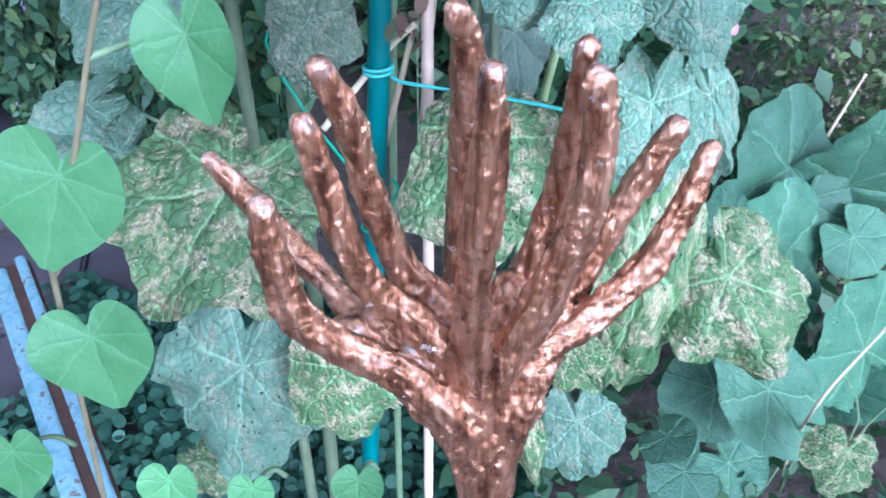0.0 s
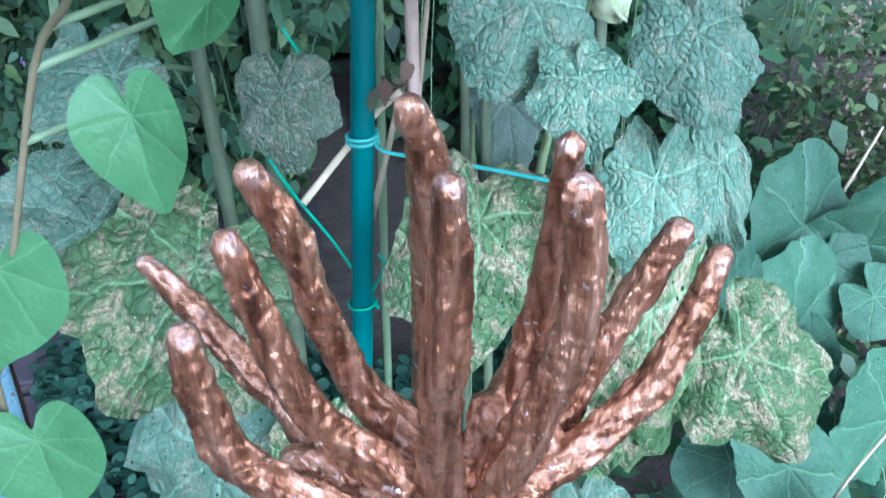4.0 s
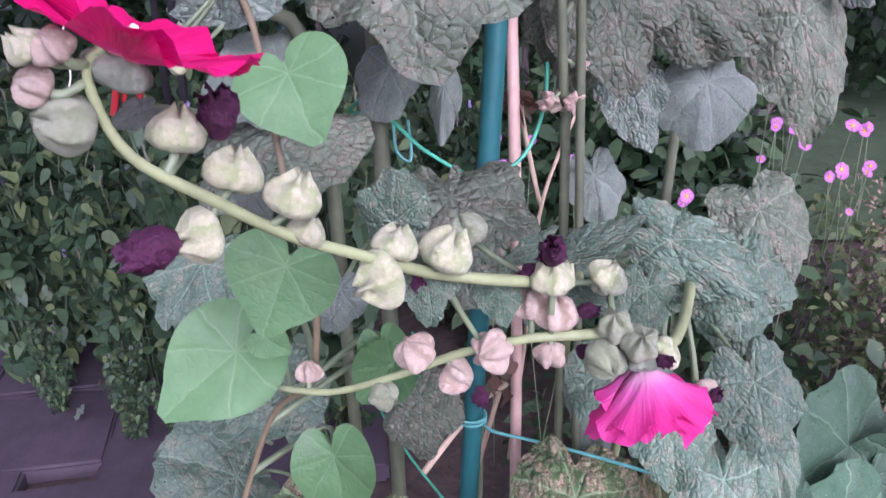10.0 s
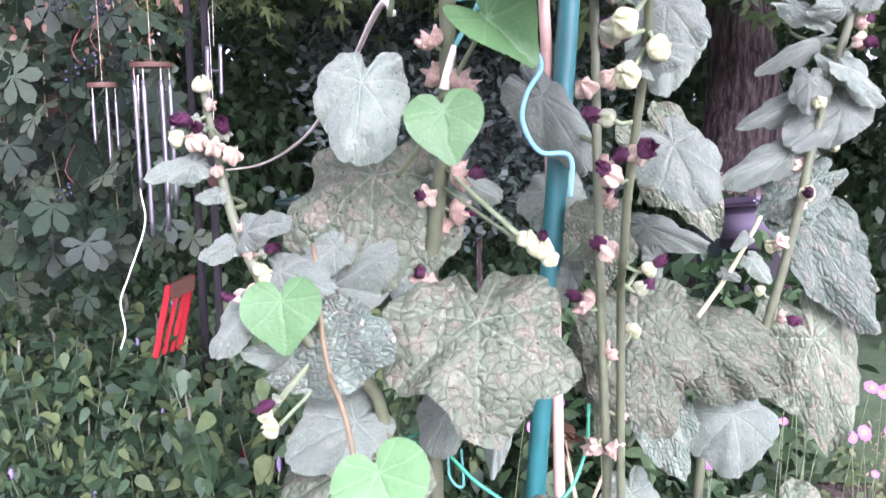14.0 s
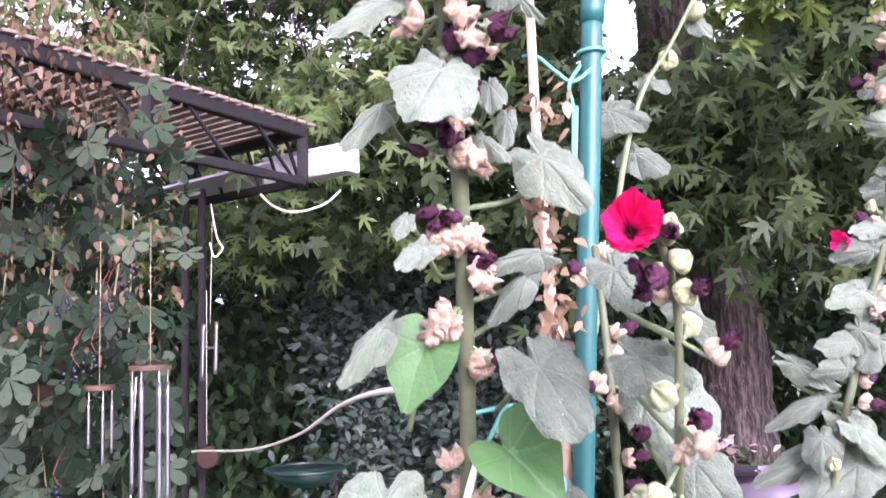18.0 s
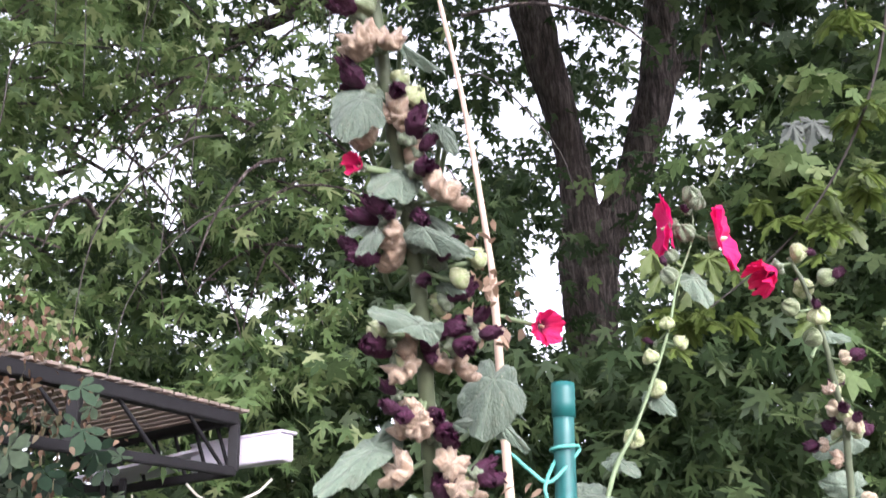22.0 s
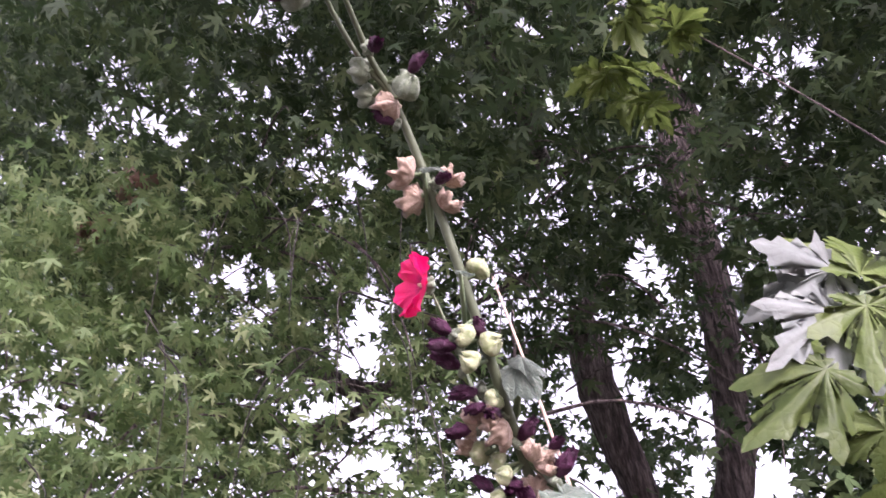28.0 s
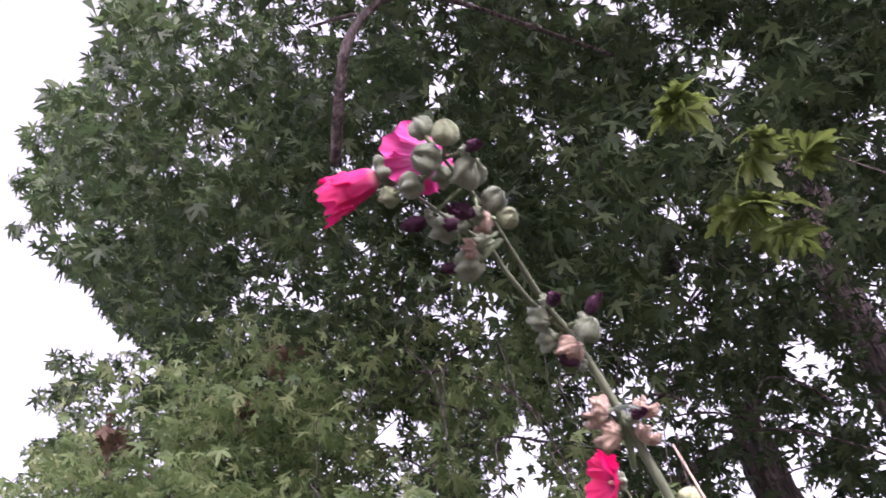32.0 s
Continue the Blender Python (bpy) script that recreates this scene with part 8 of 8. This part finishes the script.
bar("rim", G1 + Vector((-0.12, 0.06, 0.042)), G2 + Vector((0.008, 0, 0.044)), 0.082, 0.008, M_WHITE, roof_w, 0.002)
under = thing("panel", "pale corrugated sheet under the pergola corner", "sheet")
bar("sheet", Vector((-1.134, 2.850, 2.086)), Vector((-0.756, 2.800, 2.150)), 0.25, 0.008, M_WHITE, under, 0.002)

# creeper over the pergola
BERRY = mesh_of("berry", pod_data(91, deep=0.0, tip=0.0, flat=1.0, na=8, nr=5), M_BERRY)
creeper = thing("creeper", "climbing creeper with five-part leaves, some dry and brown", "creeper")
g = np.random.default_rng(31)


def drape(n, seed, x0, x1, z0, z1, y0, y1):
    g = np.random.default_rng(seed)
    z = z0 + (z1 - z0) * g.uniform(0, 1, n) ** 0.9
    return np.stack([g.uniform(x0, x1, n), g.uniform(y0, y1, n), z], 1)


leaf_cloud("foliage", drape(120, 132, -1.38, -0.80, 1.7, 2.15, 1.75, 2.15), M_CREEPER, creeper, 133, (.04, .07), palmate_outline(), 0.8, spread=1.35, yaw0=-1.57)
leaf_cloud("foliage", drape(250, 32, -1.38, -0.82, 1.1, 1.7, 1.75, 2.15), M_CREEPER, creeper, 33, (.045, .078), palmate_outline(), 0.8, spread=1.35, yaw0=-1.57)
leaf_cloud("foliage", drape(340, 34, -1.75, -1.12, 0.95, 2.2, 2.1, 2.5), M_CREEPER, creeper, 35, (.045, .078), palmate_outline(), 0.8, spread=1.35, yaw0=-1.57)
leaf_cloud("dry_foliage", drape(560, 36, -1.38, -0.80, 1.55, 2.25, 1.72, 2.1), M_DRYLEAF, creeper, 37, (.013, .028), ovate_outline(), 1.0, label="dry brown creeper leaves")
leaf_cloud("dry_foliage", drape(3200, 38, -1.75, -0.92, 2.04, 2.38, 1.35, 2.2), M_DRYLEAF, creeper, 39, (.012, .026), ovate_outline(), 0.9, label="dry brown creeper leaves")
for i in range(11):
    x, y = -1.75 + 0.075 * i + 0.02 * math.sin(i * 5), 2.1 + 0.3 * abs(math.sin(i * 3.1))
    z1 = 0.9 + 0.5 * abs(math.sin(i * 1.7))
    tube("stem", [(x, y, 2.2), (x + 0.03 * math.sin(i), y, 1.9), (x - 0.03 * math.cos(i * 2), y - 0.03, 1.5), (x + 0.03 * math.sin(i * 4), y, z1)], (.0035, .002), M_DRYSTEM, creeper, 6, 14)
for i in range(14):
    p = Vector((g.uniform(-1.2, -0.78), g.uniform(1.7, 1.8), g.uniform(1.3, 2.0)))
    tube("berry_stalk", [p + Vector((0, 0.05, 0.05)), p, p + Vector((0.02, 0, -0.03))], (.0016, .001), M_REDSTALK, creeper, 5, 5)
    for k in range(6):
        on("berry", BERRY, creeper, upright(p + Vector((0.02 * math.sin(k * 2.4), 0.012 * math.cos(k * 3), -0.035 - 0.006 * k)), (0, 0, 1), .005))

# ---- hanging things ----
def chime(at, tubes, length, r, spread, label):
    at = Vector(at)
    root = thing("wind_chime", label, "wind chime", "wind chimes", at=at)
    tube("cord", [(0, 0, 0.3), (0, 0, 0)], .0006, M_DRYSTEM, root, 5)
    tube("disc", [(0, 0, -0.005), (0, 0, 0.005)], spread * 1.25, M_WOOD, root, 16, 6)
    for k in range(tubes):
        a = 6.28 * k / tubes + 0.4
        x, y, l = math.cos(a) * spread, math.sin(a) * spread, length * (0.8 + 0.2 * math.sin(k * 1.9))
        tube("chime_tube", [(x, y, -0.03), (x, y, -0.03 - l)], r, M_ALU, root, 8)
        tube("cord", [(x, y, 0), (x, y, -0.03)], .0008, M_ROPE, root, 4)


chime((-0.885, 1.72, 1.504), 5, 0.128, 0.0030, 0.024, "small aluminium wind chime under the creeper")
chime((-0.78, 1.72, 1.542), 6, 0.317, 0.0045, 0.034, "long aluminium wind chime under the creeper")
hch = thing("wind_chime", "two short aluminium tubes joined by a crossbar", "wind chime", "wind chimes")
for a, b, r in (((-0.976, 2.660, 1.646), (-0.981, 2.660, 1.470), .0065), ((-0.935, 2.660, 1.651), (-0.939, 2.660, 1.490), .0065), ((-0.975, 2.660, 1.572), (-0.939, 2.660, 1.571), .005)):
    tube("chime_tube", [a, b], r, M_ALU, hch, 10)
tube("cord", [(-0.948, 2.660, 1.963), (-0.955, 2.660, 1.645)], .001, M_ROPE, hch, 5)
disc = thing("hanging_disc", "round rusty metal disc hanging by the post", "ornament")
dc = Vector((-0.947, 2.600, 1.246))
part("disc", (lambda bm: (bmesh.ops.create_cone(bm, cap_ends=True, segments=28, radius1=.034, radius2=.03, depth=.006), bmesh.ops.transform(bm, matrix=Matrix.Translation(dc) @ pose(0, 0, 0, 90), verts=bm.verts), bm)[-1])(bmesh.new()), M_RUSTMETAL, disc)
tube("cord", [dc + Vector((0, 0, 0.04)), dc + Vector((0, 0, 0.5))], .001, M_ROPE, disc, 4)
house = thing("birdhouse", "small dark wooden birdhouse with a pitched roof hanging in the creeper", "birdhouse")
hc = Vector((-1.302, 2.350, 1.440))
part("body", box_data((.10, .09, .15), hc, 0.004), M_WOOD, house)
for s in (-1, 1):
    ob = part("roof", box_data((.10, .13, .01), (0, 0, 0), 0.002), M_WOOD, house)
    ob.matrix_basis = Matrix.Translation(hc + Vector((s * 0.038, 0, 0.095))) @ pose(0, 0, 0, 0, s * 35, 0)
tube("cord", [hc + Vector((0, 0, 0.12)), hc + Vector((0, 0, 0.6))], .0015, M_ROPE, house, 4)
for line, r, l in (([(-0.809, 1.72, 1.523), (-0.819, 1.72, 1.306), (-0.814, 1.72, 1.219), (-0.855, 1.72, 1.112), (-0.878, 1.72, 1.052), (-0.872, 1.72, 0.991), (-0.885, 1.72, 0.948)], .0018, "white cotton cord hanging from the pergola"),
                ([(-1.061, 2.600, 1.254), (-0.966, 2.580, 1.268), (-0.733, 2.300, 1.303), (-0.519, 1.900, 1.382), (-0.338, 1.400, 1.482), (-0.187, 0.800, 1.541), (-0.164, 0.740, 1.532)], .0032, "long white cord slung from the post to the stake"),
                ([(-0.805, 2.700, 2.053), (-0.760, 2.700, 2.011), (-0.689, 2.700, 1.992), (-0.600, 2.700, 2.014), (-0.547, 2.700, 2.057)], .004, "white cord slung below the gutter"),
                ([(-0.959, 2.680, 2.024), (-0.933, 2.660, 1.915), (-0.915, 2.660, 1.880), (-0.941, 2.660, 1.854), (-0.956, 2.660, 1.898)], .003, "small loop of white cord on the post")):
    tagged(tube("cord", line, r, M_ROPE, None, 7, 40), l, "cord")

# red chair
chair = thing("garden_chair", "red painted slatted wooden chair half hidden by plants", "chair")
rc, rt = Vector((-1.051, 2.300, 0.763)), Vector((-1.000, 2.300, 0.974))
bar("back_post", rc, rt, .016, .016, M_REDPAINT, chair)
bar("back_post", rc + Vector((.035, .09, 0)), rt + Vector((.035, .09, 0.01)), .016, .016, M_REDPAINT, chair)
bar("top_rail", rt + Vector((0, 0, -.02)), rt + Vector((.035, .09, -.01)), .02, .045, M_WOOD, chair)
for k in range(1, 3):
    o = Vector((.035, .09, 0)) * (k / 3)
    bar("slat", rc + o, rt + o + Vector((0, 0, -.03)), .009, .012, M_REDPAINT, chair)
for o in (Vector((0, 0, 0)), Vector((.1, .22, 0)), Vector((.32, -.02, 0)), Vector((.42, .2, 0))):
    bar("leg", (rc.x + o.x, rc.y + o.y, 0), (rc.x + o.x, rc.y + o.y, .42), .024, .024, M_REDPAINT, chair)
bar("seat", (rc.x - .01, rc.y + .1, .43), (rc.x + .42, rc.y + .1, .43), .26, .02, M_REDPAINT, chair)
bowl = thing("bird_bath", "dark green bowl of a bird bath in the shade", "bird bath")
bc = Vector((-0.819, 3.400, 1.092))
bm = bmesh.new()
bmesh.ops.create_cone(bm, cap_ends=True, segments=36, radius1=.08, radius2=.15, depth=.06)
bmesh.ops.translate(bm, vec=bc - Vector((0, 0, .03)), verts=bm.verts)
part("bowl", bm, M_GREENPLASTIC, bowl, smooth=True)
tube("rim", [bc + Vector((.15 * math.cos(a), .15 * math.sin(a), 0)) for a in [i * 0.3 for i in range(22)]], .008, M_GREENPLASTIC, bowl, 8, 60)
tube("foot", [bc - Vector((0, 0, .05)), Vector((bc.x, bc.y, 0))], [.016, .014, .05], M_GREENPLASTIC, bowl, 14)

# purple seat-like planter by the trunk, flower pot
tub = thing("planter", "grey purple plastic planter box beside the tree", "planter")
pc = Vector((0.772, 2.900, 1.049))
bm = box_data((.24, .24, .14), (0, 0, 0), .03)
ob = part("box", bm, M_PURPLE, tub, smooth=True)
ob.matrix_basis = Matrix.Translation(pc) @ pose(0, 0, 0, -8, 4, 25)
ob2 = part("lid", box_data((.255, .255, .03), (0, 0, .08), .012), M_PURPLE, tub)
ob2.matrix_basis = ob.matrix_basis.copy()
tube("hole", [ob.matrix_basis @ Vector((.09, 0, .1)), ob.matrix_basis @ Vector((.09, 0, .108))], .022, M_BLACK, tub, 14)
bar("stand", (pc.x, pc.y, 0), (pc.x, pc.y, pc.z - .06), .12, .12, M_BLACK, tub)
pinks = thing("geranium", "pot of pale pink and white flowers beside the planter", "flower pot")
pp = Vector((0.689, 3.100, 1.185))
leaf_cloud("bloom", np.random.default_rng(3).normal(pp, (.06, .04, .02), (50, 3)), foliage("pink white petals", [(.6, .3, .32), (.75, .6, .6), (.8, .75, .72)], .3), pinks, 3, (.03, .045), oval_outline(), .2)
leaf_cloud("foliage", np.random.default_rng(4).normal(pp - Vector((0, 0, .07)), (.08, .05, .03), (60, 3)), M_HEDGE, pinks, 4, (.04, .06), oval_outline(), .2)
tube("pot", [(pp.x, pp.y, 0.0), (pp.x, pp.y, pp.z - .1)], [.06, .08], M_GREENPLASTIC, pinks, 16)
